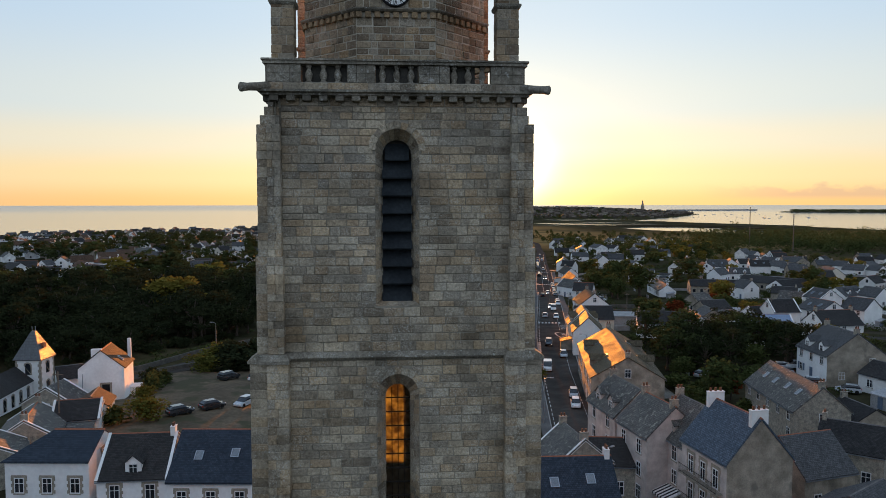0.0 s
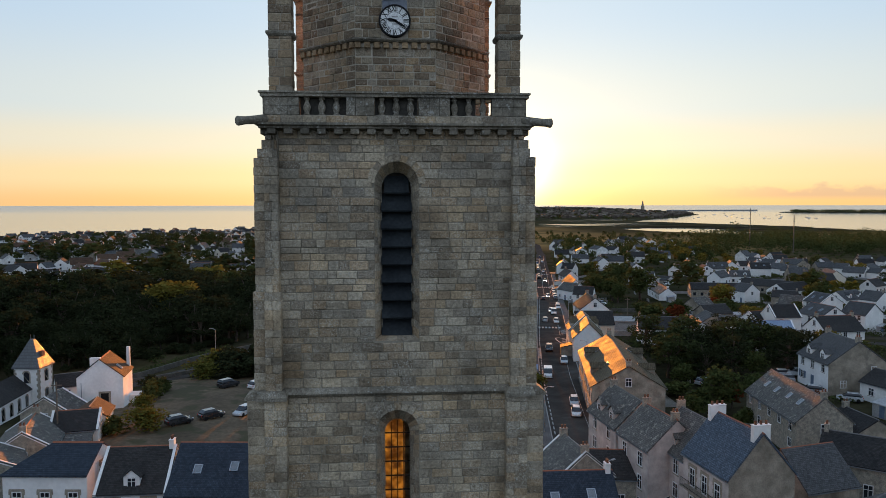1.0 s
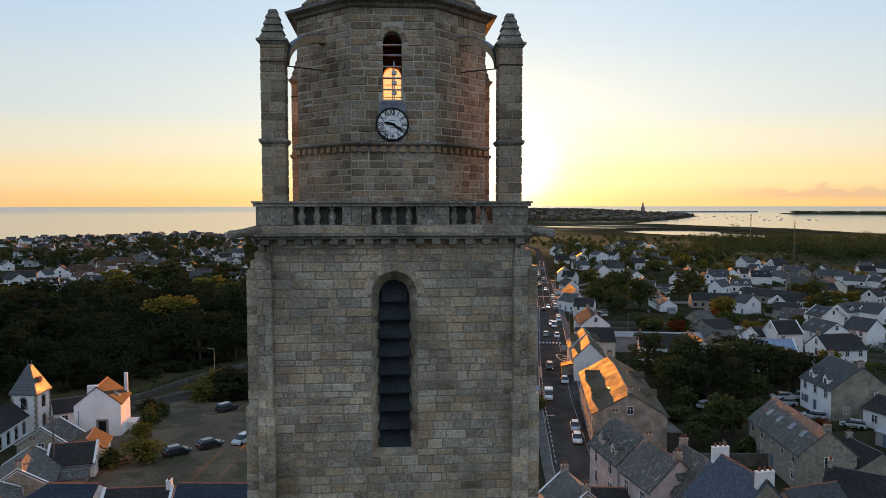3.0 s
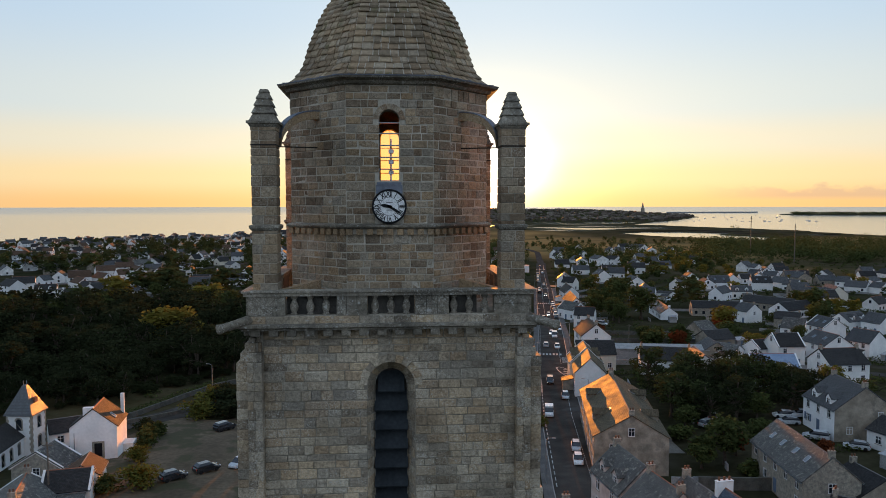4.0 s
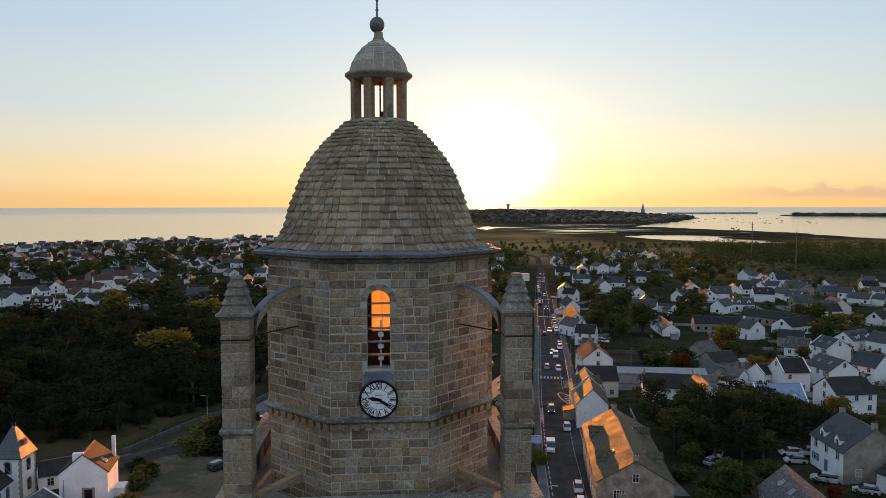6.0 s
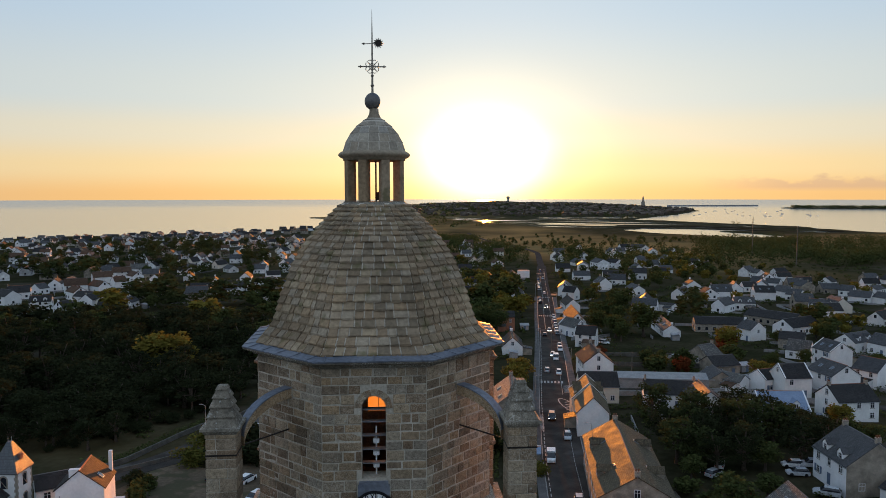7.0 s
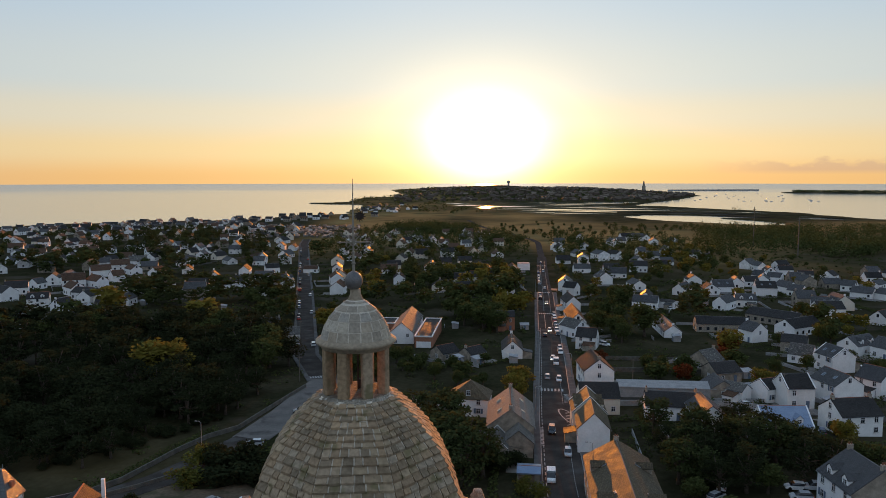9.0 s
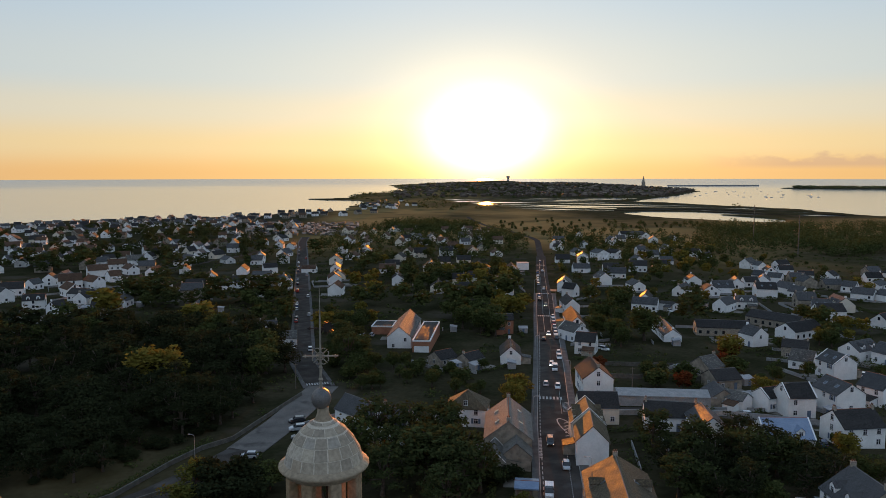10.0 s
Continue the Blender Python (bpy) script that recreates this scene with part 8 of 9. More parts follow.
# distant woods and garden shrubs, too many to count
woods = Geo()
for q, n, h in ((((395, 930), (720, 930), (470, 600), (380, 560)), 420, 14), (((300, 640), (400, 900), (560, 900), (410, 620)), 220, 13), (((170, 760), (330, 760), (300, 560), (150, 580)), 90, 11), (((-10, 1130), (140, 1060), (92, 740), (-30, 745)), 170, 8), (((-330, 1040), (-225, 1035), (-150, 700), (-225, 705)), 60, 8),
                (((110, 1100), (330, 1150), (260, 850), (170, 850)), 60, 5), (((330, 1060), (470, 1000), (400, 900), (300, 930)), 40, 6), (((-80, 820), (165, 800), (120, 560), (-50, 560)), 120, 8), (((-60, 960), (150, 930), (150, 700), (-60, 700)), 130, 9), (((180, 900), (420, 860), (300, 600), (165, 640)), 110, 8), (((0, 1010), (75, 1020), (128, 900), (20, 850)), 240, 13), (((85, 860), (140, 850), (130, 720), (80, 730)), 70, 12)):
    for _ in range(n):
        x, y = inside(q)
        if land(x, y) < 10 or not clear(x, y, 2):
            continue
        hh = h * fr.uniform(0.6, 1.2)
        leaves(woods, (x, y, gz(x, y) + hh * 0.5), (hh * 0.48, hh * 0.48, hh * 0.5), 70, 0.88, fr)
tagged(new("woodland", mesh_of("woodland", woods, LEAF["oak"])), "distant dark woods and thickets on the plain", "woods", kind="stuff")
far = Geo()
for _ in range(1500):
    x, y = fr.uniform(-100, 1200), fr.uniform(1450, 3500)
    if land(x, y) < 18:
        continue
    if y < 2300 and fr.random() < 0.6:
        continue
    hh = fr.uniform(5, 12)
    z = float(terrain(x, y))
    leaves(far, (x, y, z + hh * 0.4), (hh * 1.3, hh * 0.9, hh * 0.5), 26, 2.2, fr)
for _ in range(260):
    x, y = 0, 0
    s = fr.random()
    x, y = 1690 + 420 * s, 2900 - 250 * s + fr.uniform(-25, 25)
    leaves(far, (x, y, SEA + float(bowl(math.hypot(x, y))) + 7), (16, 10, 6), 22, 2.4, fr)
tagged(new("woodland", mesh_of("woodland", far, LEAF["oak"])), "far tree belts on the peninsula and the island", "woods", kind="stuff")
isl = Geo()
for k in range(12):
    x, y = 1690 + 38 * k, 2900 - 23 * k
    b = SEA + float(bowl(math.hypot(x, y)))
    isl.turned([(60, b - 2), (48, b + 1.5), (30, b + 3)], 12, x, y)
tagged(new("island_ground", mesh_of("island_ground", isl, gmat)), "low wooded island in the bay", "ground", kind="structure")
shr = Geo()
for _ in range(2600):
    y = 110 + 620 * fr.random() ** 0.8
    x = fr.uniform(-0.42, 0.75) * (y + 40)
    if not clear(x, y, 0.5):
        continue
    hh = fr.uniform(0.7, 2.6)
    leaves(shr, (x, y, gz(x, y) + hh * 0.45), (hh * fr.uniform(0.6, 1.8), hh * fr.uniform(0.6, 1.2), hh * 0.5), 28 if y < 300 else 20, 0.35 if y < 300 else 0.6, fr)
tagged(new("garden_shrubs", mesh_of("garden_shrubs", shr, LEAF["oak"])), "low hedges and shrubs in the gardens", "shrubs", kind="stuff")

# far town across the marsh, and the caravan field
ft = Geo()


def hut(geo, x, y, z, L, W, E, R, a):
    m = Matrix.Translation((x, y, z)) @ Matrix.Rotation(a, 4, "Z")
    geo.box(-L, -W, -2, L, W, E, m)
    geo.add([(sx * L * 1.04, sy, zz) for sx in (-1, 1) for sy, zz in ((-W * 1.08, E - 0.1), (0, R), (W * 1.08, E - 0.1))], [(0, 1, 2), (5, 4, 3), (0, 3, 4, 1), (1, 4, 5, 2)], m)


for _ in range(1500):
    y = fr.uniform(2150, 3350)
    x = fr.uniform(30, 1220)
    if land(x, y) < 30 or (fr.random() < 0.5 and x < 500):
        continue
    s = fr.uniform(0.8, 1.6)
    hut(ft, x, y, float(terrain(x, y)), 6 * s, 4.5 * s, 4 * s, 7 * s, fr.choice((0.1, 1.6)) + fr.uniform(-0.3, 0.3))
tagged(new("far_town", mesh_of("far_town", ft, M["far_house"])), "houses of the town across the marsh, coloured as backlit silhouettes", "houses", kind="stuff")
cv = Geo()
for _ in range(520):
    x, y = inside(((-215, 1090), (-40, 1075), (-30, 830), (-160, 860)))
    if not clear(x, y, 1.0):
        continue
    cv.box(-2.6, -1.15, 0.2, 2.6, 1.15, 2.4, Matrix.Translation((x, y, gz(x, y))) @ Matrix.Rotation(fr.choice((0.1, 1.5)) + fr.uniform(-0.2, 0.2), 4, "Z"))
tagged(new("caravans", mesh_of("caravans", cv, M["caravan"])), "field of parked caravans and tents", "caravans", kind="stuff")
sp = thing("far_church_tower", "slender stone church tower on the skyline of the far town", "church tower", Matrix.Translation((1104, 3056, float(terrain(1104, 3056)))))
part("tower_shaft", Geo().box(-6, -6, -3, 6, 6, 26), M["quoin"], sp)
part("lantern", Geo().turned([(5, 26), (5, 34), (3.4, 36), (3.4, 42), (0.3, 50)], 8), M["quoin"], sp)
wt = thing("water_tower", "grey concrete water tower on the horizon", "water tower", Matrix.Translation((700, 4150, float(terrain(700, 4150)))))
part("stem", Geo().turned([(6, -3), (5, 16)], 12), M["conc"], wt)
part("tank", Geo().turned([(5, 16), (10, 21), (10, 30), (2, 32)], 16), M["conc"], wt)
pier = Geo()
for k in range(20):
    x, y = 1330 + 20 * k, 3330 - 4 * k
    pier.box(-12, -3, -2, 12, 3, 5, Matrix.Translation((x, y, SEA + float(bowl(math.hypot(x, y))))))
tagged(new("jetty", mesh_of("jetty", pier, M["conc"])), "long low stone jetty at the harbour mouth", "jetty", kind="structure")
boat_m = (mesh_of("hull", Geo().rings([[(x * k, y * k2, z) for x, y in ((-4.5, -1.4), (2.0, -1.5), (4.6, 0), (2.0, 1.5), (-4.5, 1.4))] for k, k2, z in ((0.85, 0.6, -0.4), (1.0, 1.0, 1.0))]), M["hull"]), mesh_of("mast", Geo().rod((0.3, 0, 0.9), (0.3, 0, 11), 0.09), M["steel"]))
for k in range(42):
    y = fr.uniform(2050, 2900)
    x = fr.uniform(960, 1420) + (y - 2300) * 0.25
    if land(x, y) > -25:
        continue
    b = thing("moored_boat", "small white boat moored in the bay", "boat", Matrix.Translation((x, y, SEA + float(bowl(math.hypot(x, y))))) @ Matrix.Rotation(fr.uniform(0, 6), 4, "Z"), "boats in the bay")
    share("hull", boat_m[0], b)
    if k % 2:
        share("mast", boat_m[1], b)

# ---- cars ----
def loft(sections):
    """sections: rows of (x, half width low, half width high, z low, z high)."""
    return Geo().rings([[(x, -wl, zl), (x, wl, zl), (x, wl * 1.0, (zl + zh) / 2), (x, wh, zh), (x, -wh, zh), (x, -wl * 1.0, (zl + zh) / 2)] for x, wl, wh, zl, zh in sections])


CARS = {}
wheel_t = Geo().turned([(0.20, -0.10), (0.31, -0.10), (0.33, -0.06), (0.33, 0.06), (0.31, 0.10), (0.20, 0.10)], 16, m=Matrix.Rotation(math.pi / 2, 4, "X"))
wheel_r = Geo().turned([(0.03, -0.09), (0.20, -0.085), (0.20, 0.085), (0.03, 0.09)], 12, m=Matrix.Rotation(math.pi / 2, 4, "X"))
WT, WR = mesh_of("tyre", wheel_t, M["tyre"], True), mesh_of("rim", wheel_r, M["steel"])


def car_model(style):
    if style == "hatch":
        body = loft(((-2.0, 0.72, 0.66, 0.32, 0.80), (-1.85, 0.86, 0.80, 0.24, 0.92), (-0.9, 0.88, 0.84, 0.22, 0.95), (0.7, 0.88, 0.84, 0.22, 0.92), (1.5, 0.86, 0.76, 0.24, 0.82), (1.95, 0.76, 0.62, 0.28, 0.66), (2.08, 0.62, 0.52, 0.34, 0.56)))
        cab = loft(((-1.80, 0.78, 0.68, 0.90, 1.12), (-1.35, 0.80, 0.62, 0.90, 1.42), (0.0, 0.80, 0.62, 0.90, 1.46), (0.45, 0.80, 0.60, 0.90, 1.38), (1.15, 0.76, 0.70, 0.84, 0.92)))
        top = Geo().cbox(-1.35, -0.60, 1.41, 0.42, 0.60, 1.485, 0.03)
        ax, lx = (-1.25, 1.28), 2.0
    elif style == "van":
        body = loft(((-2.3, 0.86, 0.84, 0.36, 1.2), (-2.2, 0.93, 0.90, 0.28, 1.25), (1.2, 0.93, 0.90, 0.26, 1.25), (1.9, 0.92, 0.84, 0.28, 1.08), (2.35, 0.84, 0.70, 0.32, 0.80)))
        cab = loft(((-2.22, 0.86, 0.80, 1.2, 1.90), (-1.0, 0.88, 0.80, 1.2, 1.94), (0.9, 0.88, 0.78, 1.2, 1.88), (1.75, 0.84, 0.76, 1.08, 1.18)))
        top = Geo().cbox(-2.26, -0.90, 1.16, 0.15, 0.90, 1.98, 0.06)
        ax, lx = (-1.45, 1.45), 2.28
    else:
        body = loft(((-2.15, 0.78, 0.72, 0.40, 0.98), (-2.0, 0.92, 0.86, 0.32, 1.05), (0.8, 0.93, 0.88, 0.30, 1.05), (1.6, 0.91, 0.82, 0.32, 0.98), (2.1, 0.84, 0.70, 0.36, 0.78), (2.22, 0.7, 0.6, 0.42, 0.66)))
        cab = loft(((-2.02, 0.82, 0.74, 1.03, 1.35), (-1.75, 0.84, 0.68, 1.03, 1.62), (0.1, 0.84, 0.68, 1.03, 1.66), (0.45, 0.84, 0.66, 1.03, 1.56), (1.05, 0.80, 0.74, 0.98, 1.06)))
        top = Geo().cbox(-1.78, -0.66, 1.60, 0.42, 0.66, 1.69, 0.03)
        ax, lx = (-1.35, 1.38), 2.13
    return body, cab, top, ax, lx


def car(x, y, head, style, colour, lit=False, label=""):
    key = (style, colour, lit)
    m = Matrix.Translation((x, y, gz(x, y) + 0.17)) @ Matrix.Rotation(head, 4, "Z")
    if key in CARS:
        return copy_thing(CARS[key], m)
    nm = {"hatch": "hatchback", "van": "panel van", "suv": "tall estate car"}[style]
    body, cab, top, ax, lx = car_model(style)
    ob = thing("van" if style == "van" else "car", label or "%s %s standing on the asphalt%s" % (colour, nm, " with headlights on" if lit else ""), "van" if style == "van" else "car", m, "cars in the streets")
    part("body", body, PAINTS[colour], ob)
    part("window_glass", cab, M["pane"], ob)
    part("roof_panel", top, PAINTS[colour], ob)
    for a in ax:
        for s in (-1, 1):
            w = share("wheel", WT, ob, Matrix.Translation((a, s * 0.78, 0.33)))
            share("rim", WR, w)
    for s in (-1, 1):
        part("headlight", Geo().cbox(lx - 0.12, s * 0.58 - 0.16, 0.58, lx + 0.03, s * 0.58 + 0.16, 0.72, 0.03), M["headlight" if lit else "headlight_off"], ob)
        part("tail_lamp", Geo().cbox(-lx - 0.02, s * 0.66 - 0.10, 0.66, -lx + 0.12, s * 0.66 + 0.10, 0.90, 0.03), M["taillight"], ob)
    part("number_plate", Geo().box(lx + 0.0, -0.26, 0.40, lx + 0.07, 0.26, 0.51), M["frame"], ob)
    CARS[key] = ob
    return ob


street = radians(78)
COLS = ("white", "silver", "black", "white", "blue", "silver", "red")
car(33.9, 118, street + math.pi, "van", "white")
car(40.3, 145.4, street + math.pi, "suv", "black", True)
car(40.6, 131, street + math.pi, "hatch", "silver")
car(32.6, 89.6, street + math.pi, "hatch", "white")
car(34.0, 96.4, street + math.pi, "hatch", "silver")
car(53.2, 192.3, street + math.pi, "hatch", "white")
car(57.6, 215, street + math.pi, "van", "white")
for k, s0 in enumerate((232, 240, 270, 278, 286, 294, 302, 311, 320)):
    x, y, h = along(MAIN, s0 - 16, 3.2)
    car(x, y, h + math.pi, "hatch" if k % 3 else "suv", COLS[k % 7])
for k, s0 in enumerate((350, 357, 366, 410, 418, 426, 434, 442, 452, 470)):
    x, y, h = along(MAIN, s0, -2.9)
    car(x, y, h, "hatch" if k % 3 else "suv", COLS[(k + 2) % 7])
for k, (s0, off, lit) in enumerate(((178, -1.8, False), (205, 0.3, True), (250, -2.0, False), (262, 0.2, True), (335, 0.2, True), (392, 0.0, True), (480, 0.5, False), (540, -1, False))):
    x, y, h = along(MAIN, s0, off)
    car(x, y, h + (math.pi if off > 0 else 0), "hatch", ("silver", "white", "black", "white", "black", "white", "silver", "blue")[k], lit)
for k, s0 in enumerate((56, 61, 119, 126, 134, 150, 158, 166, 190, 210, 240, 262, 285, 310, 340, 365, 400, 430, 470, 500)):
    x, y, h = along(LEFT, s0, -3.0 if k % 4 else 3.0)
    car(x, y, h, "hatch" if k % 3 else "van" if k == 9 else "suv", COLS[(k * 3) % 7])
car(-29.5, 142.1, radians(178), "hatch", "silver")
for k, (x, y) in enumerate(((-19.5, 153.4), (-17.8, 141.3), (-21.7, 165.9), (-18.5, 147.5), (-20.8, 159.8))):
    car(x, y, radians(190), "hatch" if k % 2 else "suv", ("black", "silver", "black", "white", "silver")[k])
for x, y, h, st, c in ((-32.0, 77.5, 40, "hatch", "black"), (-28.1, 81.5, 40, "hatch", "black"), (-31.0, 107.6, 50, "suv", "black"), (-25.6, 107.5, 62, "hatch", "white"), (-23.7, 84.7, 245, "hatch", "silver"), (-22.5, 98, 240, "hatch", "white"),
                       (95.0, 159.0, 170, "hatch", "white"), (154.2, 197.2, 10, "hatch", "white"), (75.9, 90.6, 150, "suv", "silver"), (79.5, 84.6, 150, "hatch", "silver"), (77.5, 104.0, 165, "hatch", "white"), (76.2, 100.0, 165, "hatch", "silver"), (80.5, 103.0, 160, "suv", "silver"), (-8.9, 283.4, 80, "hatch", "white"), (-4.5, 282, 80, "hatch", "silver"), (62, 104, 30, "hatch", "silver"), (65, 108, 60, "hatch", "white")):
    car(x, y, radians(h), st, c)

for k, (x, y, h) in enumerate(YARD):
    car(x, y, h, "hatch" if k % 3 else "suv", COLS[k % 7])

# ---- poles, lamps, walls ----
def lamp_post(x, y, h, a):
    ob = thing("street_lamp", "slim grey street lamp with a curved arm", "street lamp", Matrix.Translation((x, y, gz(x, y))) @ Matrix.Rotation(a, 4, "Z"), "street lamps")
    part("post", Geo().turned([(0.10, -0.5), (0.08, h * 0.6), (0.055, h)], 8), M["steel"], ob)
    part("arm", Geo().rod((0, 0, h - 0.05), (0.5, 0, h + 0.2), 0.04).rod((0.5, 0, h + 0.2), (1.1, 0, h + 0.22), 0.04), M["steel"], ob)
    part("lamp_head", Geo().cbox(0.9, -0.13, h + 0.12, 1.5, 0.13, h + 0.28, 0.04), M["conc"], ob)


lamp_post(-39.5, 134.5, 8.2, 2.8)
lamp_post(24.5, 46.0, 7.5, 0.5)
for k, s0 in enumerate(range(60, 420, 40)):
    x, y, h = along(MAIN, s0, 5.6 if k % 2 else -5.4)
    lamp_post(x, y, 7.5, h + (math.pi / 2 if k % 2 else -math.pi / 2))


def pole(x, y, h, label="tall wooden telegraph pole with a cross bar"):
    ob = thing("telegraph_pole", label, "pole", Matrix.Translation((x, y, gz(x, y))), "telegraph poles")
    part("post", Geo().turned([(0.14, -0.6), (0.10, h)], 8), M["wood"], ob)
    part("cross_bar", Geo().box(-0.7, -0.05, h - 0.5, 0.7, 0.05, h - 0.38), M["wood"], ob)


for x, y, h in ((72, 180, 9), (-46, 69, 9), (-33, 262, 9), (-44, 345, 9), (-55, 440, 9), (-66, 540, 9), (-77, 640, 9), (106.5, 160, 9), (60, 232, 8), (-26, 199, 8)):
    pole(x, y, h)
for x, y, h in ((375, 696, 40), (365, 597, 34)):
    ob = thing("radio_mast", "tall slender grey mast above the trees", "mast", Matrix.Translation((x, y, gz(x, y))))
    part("mast_tube", Geo().turned([(0.55, -1), (0.42, h * 0.6), (0.28, h)], 10), M["wood"], ob)
    part("antenna", Geo().box(-1.4, -0.25, h - 3, 1.4, 0.25, h - 2.6).box(-1.0, -0.25, h - 6, 1.0, 0.25, h - 5.6), M["wood"], ob)


def wall_run(pts, h, material, label, w=0.3):
    g = Geo()
    for a, b in zip(pts[:-1], pts[1:]):
        a, b = Vector(a), Vector(b)
        n = max(1, int((b - a).length / 5))
        for i in range(n):
            p, q = a + (b - a) * i / n, a + (b - a) * (i + 1) / n
            d = (q - p).normalized()
            s = Vector((-d.y, d.x)) * w / 2
            zp, zq = gz(p.x, p.y), gz(q.x, q.y)
            g.add([(*(p - s), zp - 0.6), (*(q - s), zq - 0.6), (*(q + s), zq - 0.6), (*(p + s), zp - 0.6), (*(p - s), zp + h), (*(q - s), zq + h), (*(q + s), zq + h), (*(p + s), zp + h)],
                  [(4, 5, 6, 7), (0, 1, 5, 4), (2, 3, 7, 6), (1, 2, 6, 5), (3, 0, 4, 7)])
    tagged(new("garden_wall", mesh_of("garden_wall", g, material)), label, "wall", kind="structure")


wall_run(((-60, 112), (-52.3, 122.3), (-46.2, 138.9), (-41.5, 148.2), (-35.6, 154.1), (-29.4, 173.1), (-23.4, 191.5)), 1.1, M["gravel_wall"], "low stone wall along the park edge")
wall_run(((-56, 112), (-48, 118), (-38, 128)), 1.0, M["gravel_wall"], "pale concrete fence beside the car park")
wall_run(((-33.5, 250), (-47, 360), (-66, 540), (-93, 760)), 1.1, M["gravel_wall"], "pale wall along the side road")
wall_run(((66, 205), (112, 195)), 1.4, M["gravel_wall"], "old stone garden wall")
wall_run(((70, 222), (118, 212)), 1.4, M["gravel_wall"], "old stone garden wall")
wall_run(((62, 165), (90, 160), (112, 150)), 1.5, M["conc"], "pale rendered garden wall")
wall_run(((48, 76), (60, 73)), 2.0, M["gravel_wall"], "stone garden wall between the houses")
wall_run(((200, 300), (236, 268)), 1.2, WALLS["w"], "white garden wall beside the road")
wall_run(((150, 205), (176, 180)), 1.2, WALLS["w"], "white garden wall beside the road")

# ---- stones of the tower, laid last ----
br = random.Random(8)
BLOCK_F = [(4, 5, 1, 0), (5, 6, 2, 1), (6, 7, 3, 2), (7, 4, 0, 3), (8, 9, 5, 4), (9, 10, 6, 5), (10, 11, 7, 6), (11, 8, 4, 7), (11, 10, 9, 8)]


def rough_block(rng):
    """A unit stone with a pillowed face and corners that are a little off."""
    back = [(-0.5, 0.5, -0.5), (0.5, 0.5, -0.5), (0.5, 0.5, 0.5), (-0.5, 0.5, 0.5)]
    rim = [(sx * (0.5 - rng.uniform(0, 0.028)), -0.40, sz * (0.5 - rng.uniform(0, 0.05))) for sx, sz in ((-1, -1), (1, -1), (1, 1), (-1, 1))]
    face = [(x - math.copysign(rng.uniform(0.015, 0.05), x), -0.5 + rng.uniform(-0.03, 0.03), z - math.copysign(rng.uniform(0.03, 0.085), z)) for x, y, z in rim]
    return back + rim + face


BLOCKS = [rough_block(br) for _ in range(9)]
UNIT = {k: [mesh_of("brick", Geo().add(b, BLOCK_F), M[k + "_b"]) for b in BLOCKS] for k in ("grey", "tan")}


def courses(u0, u1, z0, z1, hs, ws, hole):
    """Blocks of a coursed wall as (u0, u1, z0, z1); hole(z0, z1) gives the spans left open."""
    z = z0
    while z < z1 - 0.08:
        h = min(br.choice(hs), z1 - z)
        if z1 - (z + h) < 0.12:
            h = z1 - z
        spans = [(u0, u1)]
        for a, b in hole(z, z + h):
            spans = [s for p, q in spans for s in ((p, min(q, a)), (max(p, b), q)) if s[1] - s[0] > 0.06]
        for a, b in spans:
            u = a
            while u < b - 0.02:
                w = br.uniform(*ws)
                if b - (u + w) < ws[0] * 0.7:
                    w = b - u
                    if w > ws[1] * 1.1:
                        w = w / 2
                yield u, u + w, z, z + h
                u += w
        z += h


def arch_span(x0, x1, z0, z1):
    r, c = (x1 - x0) / 2, (x0 + x1) / 2

    def f(a, b):
        if b <= z0 or a >= z1:
            return None
        if a <= z1 - r:
            return c - r, c + r
        return c - math.sqrt(max(0, r * r - (a - z1 + r) ** 2)), c + math.sqrt(max(0, r * r - (a - z1 + r) ** 2))
    return f


def lay(parent, key, frame_m, plane, blocks, limit, gap=0.019, depth=0.16, rest_name="stonework"):
    """The first blocks become stones of their own, the rest one joined piece."""
    rest, n = Geo(), 0
    for u0, u1, z0, z1 in blocks:
        out = br.uniform(-0.016, 0.026)
        m = frame_m @ scaled((u0 + u1) / 2, -plane - out + depth / 2, (z0 + z1) / 2, u1 - u0 - gap, depth, z1 - z0 - gap) @ Matrix.Rotation(br.uniform(-0.012, 0.012), 4, "Y")
        if n < limit:
            share("brick", br.choice(UNIT[key]), parent, m)
            n += 1
        else:
            rest.add(br.choice(BLOCKS), BLOCK_F, m)
    if rest.v:
        ob = part(rest_name, rest, M[key], parent)
        ob["kind"] = "stuff"


a1, a2 = arch_span(-0.98, 0.98, 38.11, 39.09), arch_span(-0.98, 0.98, 28.02, 29.0)
s1, s2 = arch_span(*BEL), arch_span(*LOW)


def front_hole(a, b):
    return [s for s in (f(a, b) for f in (s1, s2, a1, a2)) if s]


I4 = Matrix.Identity(4)
HS, WS = (0.24, 0.29, 0.33, 0.36, 0.40), (0.32, 0.90)
upper = list(courses(-4.66, 4.66, 29.86, 40.22, HS, WS, front_hole))
lower = list(courses(-4.44, 4.44, 16.0, 29.5, HS, WS, front_hole))
upper.sort(key=lambda b: abs((b[0] + b[1]) / 2) + abs(b[2] - 36) * 0.4)
lay(shaft, "grey", I4, 4.99, upper, 300)
lay(shaft, "grey", I4, 4.99, lower, 0, rest_name="stonework")
for q in (1, 3):
    lay(shaft, "grey", Matrix.Rotation(q * math.pi / 2, 4, "Z"), 4.99, list(courses(-4.5, 4.5, 16, 40.2, HS, (0.6, 1.2), lambda a, b: [])), 0)
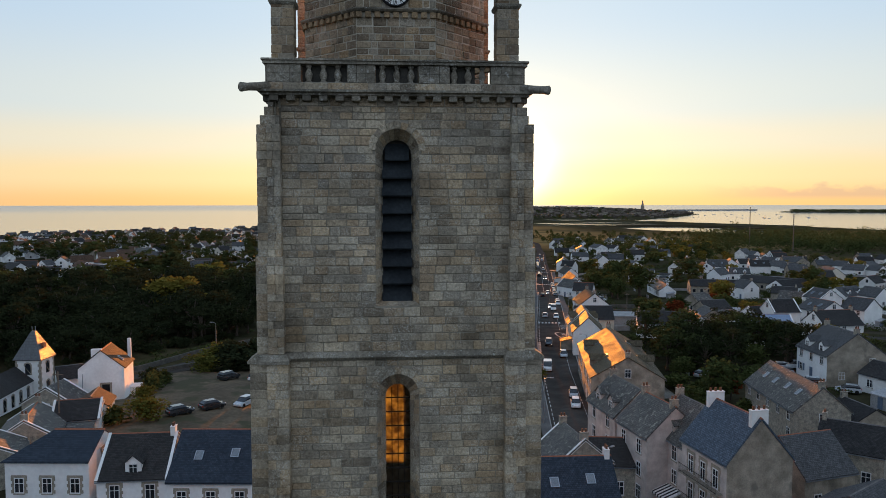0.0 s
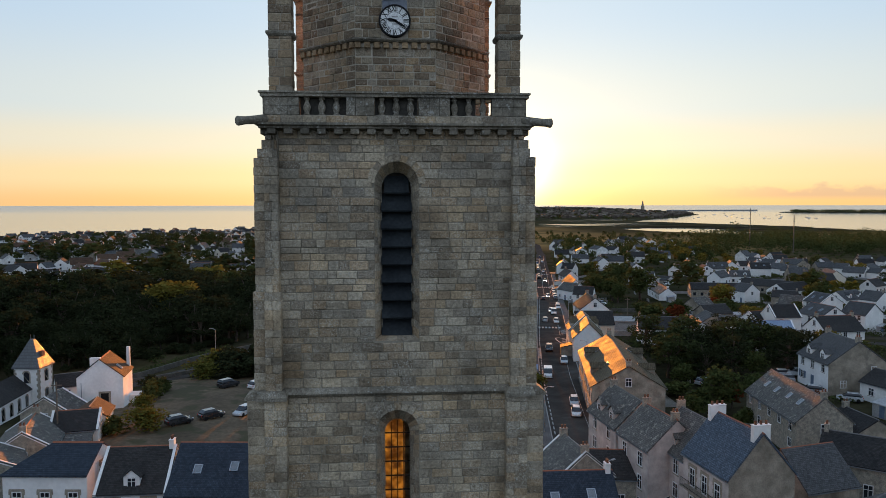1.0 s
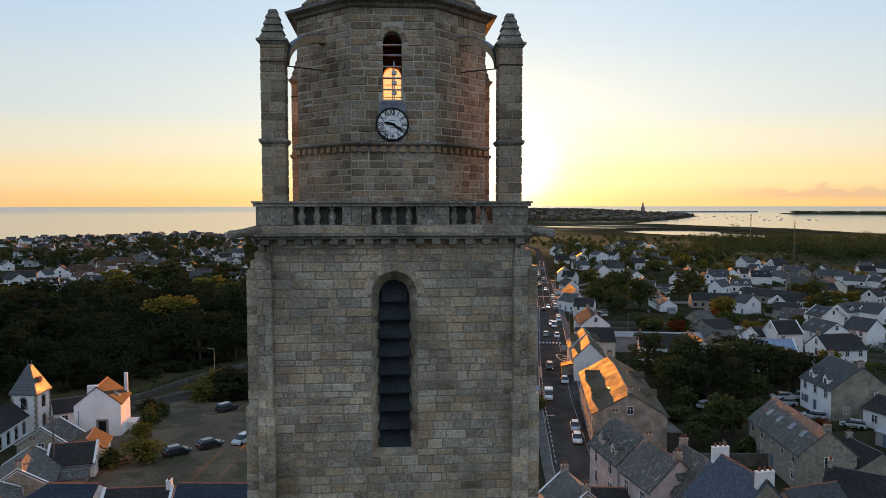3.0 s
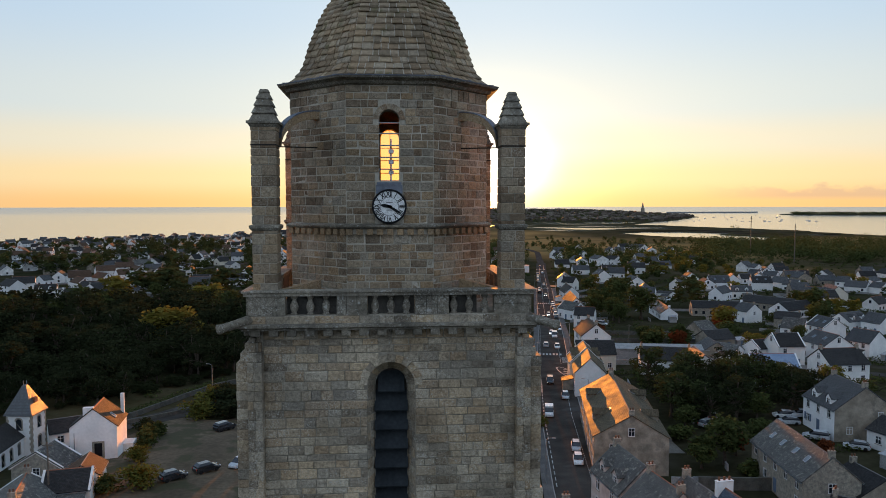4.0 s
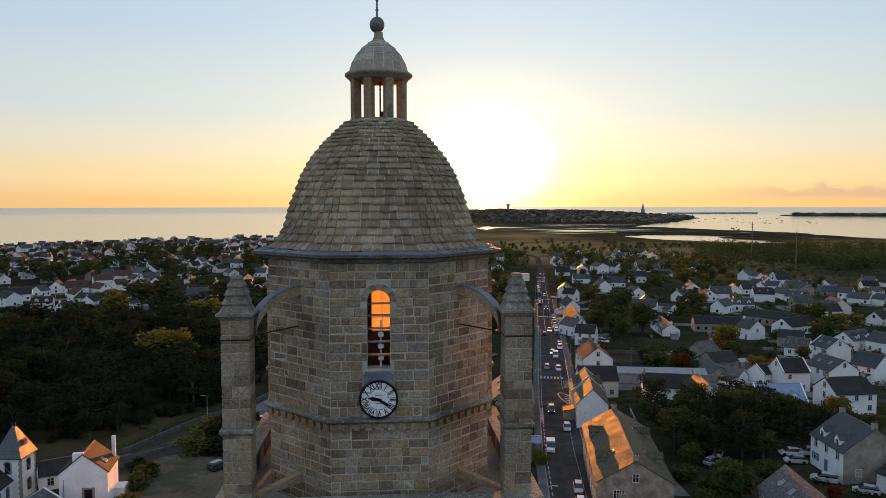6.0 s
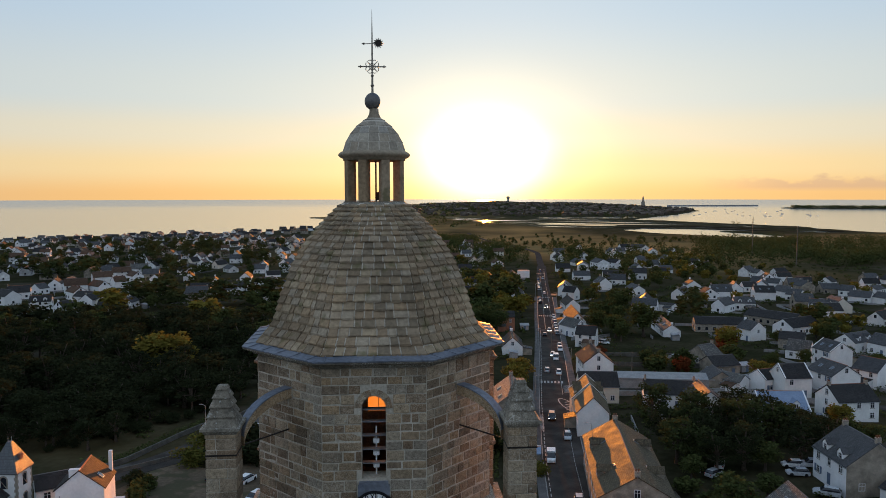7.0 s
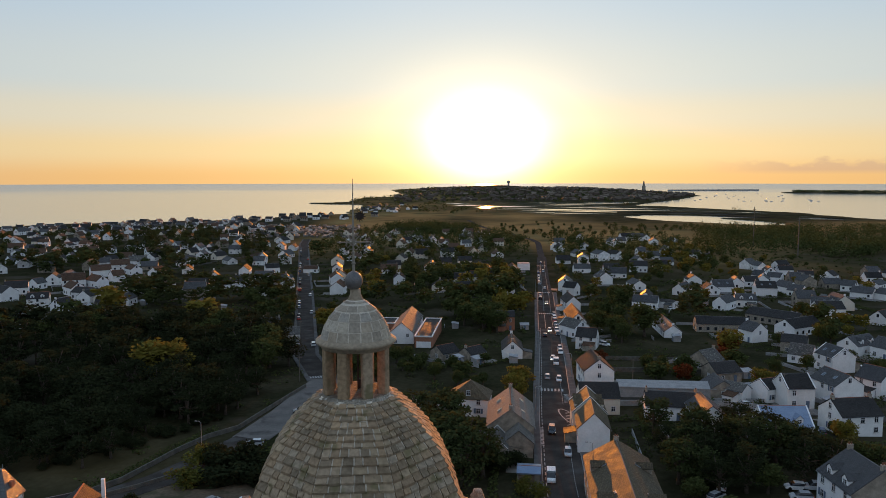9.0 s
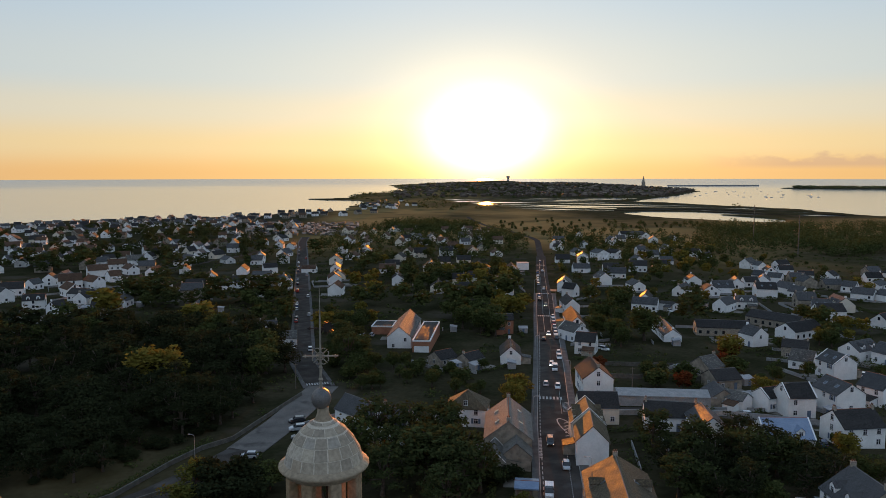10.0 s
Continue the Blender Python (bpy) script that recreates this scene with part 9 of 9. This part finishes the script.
# octagon facets that can be seen
wspan = arch_span(-0.40, 0.36, 45.72, 48.38)
wring = arch_span(-0.62, 0.58, 48.0, 48.6)


def oct_hole(a, b):
    return [s for s in (f(a, b) for f in (wspan, wring)) if s] + ([(-0.56, 0.48)] if b > 44.2 and a < 45.75 else [])


OH, OWS = (0.26, 0.30, 0.33, 0.36), (0.24, 0.74)
for k in (0, 1, 7, 2, 6):
    R = Matrix.Rotation(k * math.pi / 4, 4, "Z")
    bl = list(courses(-FW, FW, 40.6, 43.72, OH, OWS, lambda a, b: [])) + list(courses(-FW, FW, 44.07, 49.28, OH, OWS, oct_hole if k == 0 else (lambda a, b: [])))
    lay(octo, "tan", R, OA, bl, 130 if k == 0 else (70 if k in (1, 7) else 0), gap=0.026)
# pinnacle shafts
for pin in [o for o in tower.children if o.name.startswith("pinnacle") and not o.name.startswith("pinnacle_")]:
    cx = sum(v.co.x for v in pin.data.vertices) / len(pin.data.vertices)
    cy = sum(v.co.y for v in pin.data.vertices) / len(pin.data.vertices)
    g = Geo()
    z = 41.68
    while z < 47.6:
        h = min(br.uniform(0.27, 0.42), 47.62 - z)
        if h < 0.1:
            break
        s = br.uniform(-0.18, 0.18)
        e = 0.45 + br.uniform(-0.006, 0.008)
        for a, b in ((-e, s - 0.012), (s + 0.012, e)):
            g.cbox(cx + a, cy - e, z, cx + b, cy + e, z + h - 0.022, 0.015)
        z += h
    ob = part("pinnacle_stonework", g, M["tan"], pin)
    ob["kind"] = "stuff"
# parapet plinth course
for q in range(4):
    R = Matrix.Rotation(q * math.pi / 2, 4, "Z")
    u = -5.22
    g = Geo()
    while u < 5.2:
        w = min(br.uniform(0.5, 0.95), 5.22 - u)
        g.cbox(u, -5.245, 40.485, u + w - 0.012, -5.1, 40.76, 0.015, R)
        u += w
    ob = part("plinth_stonework", g, M["grey"], tower)
    ob["kind"] = "stuff"
# dome: lapped slabs, course by course, facet by facet
zc = [49.66]
while zc[-1] < 54.28:
    zc.append(min(54.34, zc[-1] + (0.265 if zc[-1] < 52.0 else 0.215 if zc[-1] < 53.2 else 0.155)))
rest, bed = Geo(), Geo()
for i in range(len(zc) - 1):
    za, zb = zc[i], zc[i + 1] + 0.03
    aa, ab = float(np.interp(za, DZ, DA)), float(np.interp(zb, DZ, DA))
    for k in range(8):
        R = Matrix.Rotation(k * math.pi / 4, 4, "Z")
        wa, wb = aa * T22, ab * T22
        nn = max(3, round(2 * wa / (0.36 if i < 14 else 0.28)))
        bed.add([(-wa, -aa - 0.014, za + 0.03), (wa, -aa - 0.014, za + 0.03), (wb, -ab + 0.006, zb), (-wb, -ab + 0.006, zb), (-wa, -aa + 0.08, za + 0.03), (wa, -aa + 0.08, za + 0.03)], [(0, 1, 2, 3), (4, 5, 1, 0)], R)
        cuts = sorted([0.0, 1.0] + [(j + br.uniform(-0.26, 0.26)) / nn for j in range(1, nn)])
        for s, t in zip(cuts[:-1], cuts[1:]):
            e = 0.013
            o = br.uniform(0.0, 0.030)
            dj, dk = br.uniform(-0.028, 0.028), br.uniform(-0.03, 0.012)
            g = Geo()
            es, et = (e if s > 0 else 0.0), (e if t < 1 else 0.0)
            pa, pb, pc, pd = -wa + 2 * wa * s + es, -wa + 2 * wa * t - et, -wb + 2 * wb * t - et, -wb + 2 * wb * s + es
            g.add([(pa, -aa - 0.042 - o, za + dj), (pb, -aa - 0.042 - o, za + dj + br.uniform(-0.014, 0.014)), (pb - 0.012, -aa - 0.047 - o, za + 0.06), (pa + 0.012, -aa - 0.047 - o, za + 0.06), (pc - 0.008, -ab - 0.010 - o * 0.5, zb + dk), (pd + 0.008, -ab - 0.010 - o * 0.5, zb + dk), (pd, -ab + 0.12, zb), (pc, -ab + 0.12, zb), (pa, -aa + 0.10, za), (pb, -aa + 0.10, za)],
                  [(0, 1, 2, 3), (3, 2, 4, 5), (5, 4, 7, 6), (0, 8, 9, 1), (1, 9, 7, 4, 2), (0, 3, 5, 6, 8)], R)
            if k in (0, 1, 7) and i < 13:
                part("slab", g, M["slab_b"], dome)
            else:
                rest.add(g.v, g.f)
part("joint_bed", bed, M["mortar_pale"], dome, "pale lime joints between the slabs")["kind"] = "stuff"
ob = part("slab_rest", rest, M["slab"], dome)
ob["kind"] = "stuff"
# cupola blocks
CZ, CR = (56.24, 56.55, 56.85, 57.13, 57.35, 57.44), (1.125, 1.035, 0.875, 0.655, 0.395, 0.26)
for i in range(5):
    n = (18, 16, 14, 11, 8)[i]
    steps = 3
    for j in range(n):
        a0, a1 = 2 * math.pi * (j + 0.5 * (i % 2)) / n + 0.02, 2 * math.pi * (j + 1 + 0.5 * (i % 2)) / n - 0.02
        am_ = (a0 + a1) / 2
        g = Geo()
        rows = []
        for r, z in ((CR[i], CZ[i] + 0.013), (CR[i + 1], CZ[i + 1] - 0.013)):
            rows.append([(q * math.cos(t), q * math.sin(t), z) for q, t in [(r - 0.08, a0)] + [(r + 0.006, a0 + (a1 - a0) * k / steps) for k in range(steps + 1)] + [(r - 0.08, a1)]])
        part("cupola_block", Geo().rings(rows), M["cupola"], cap_core)
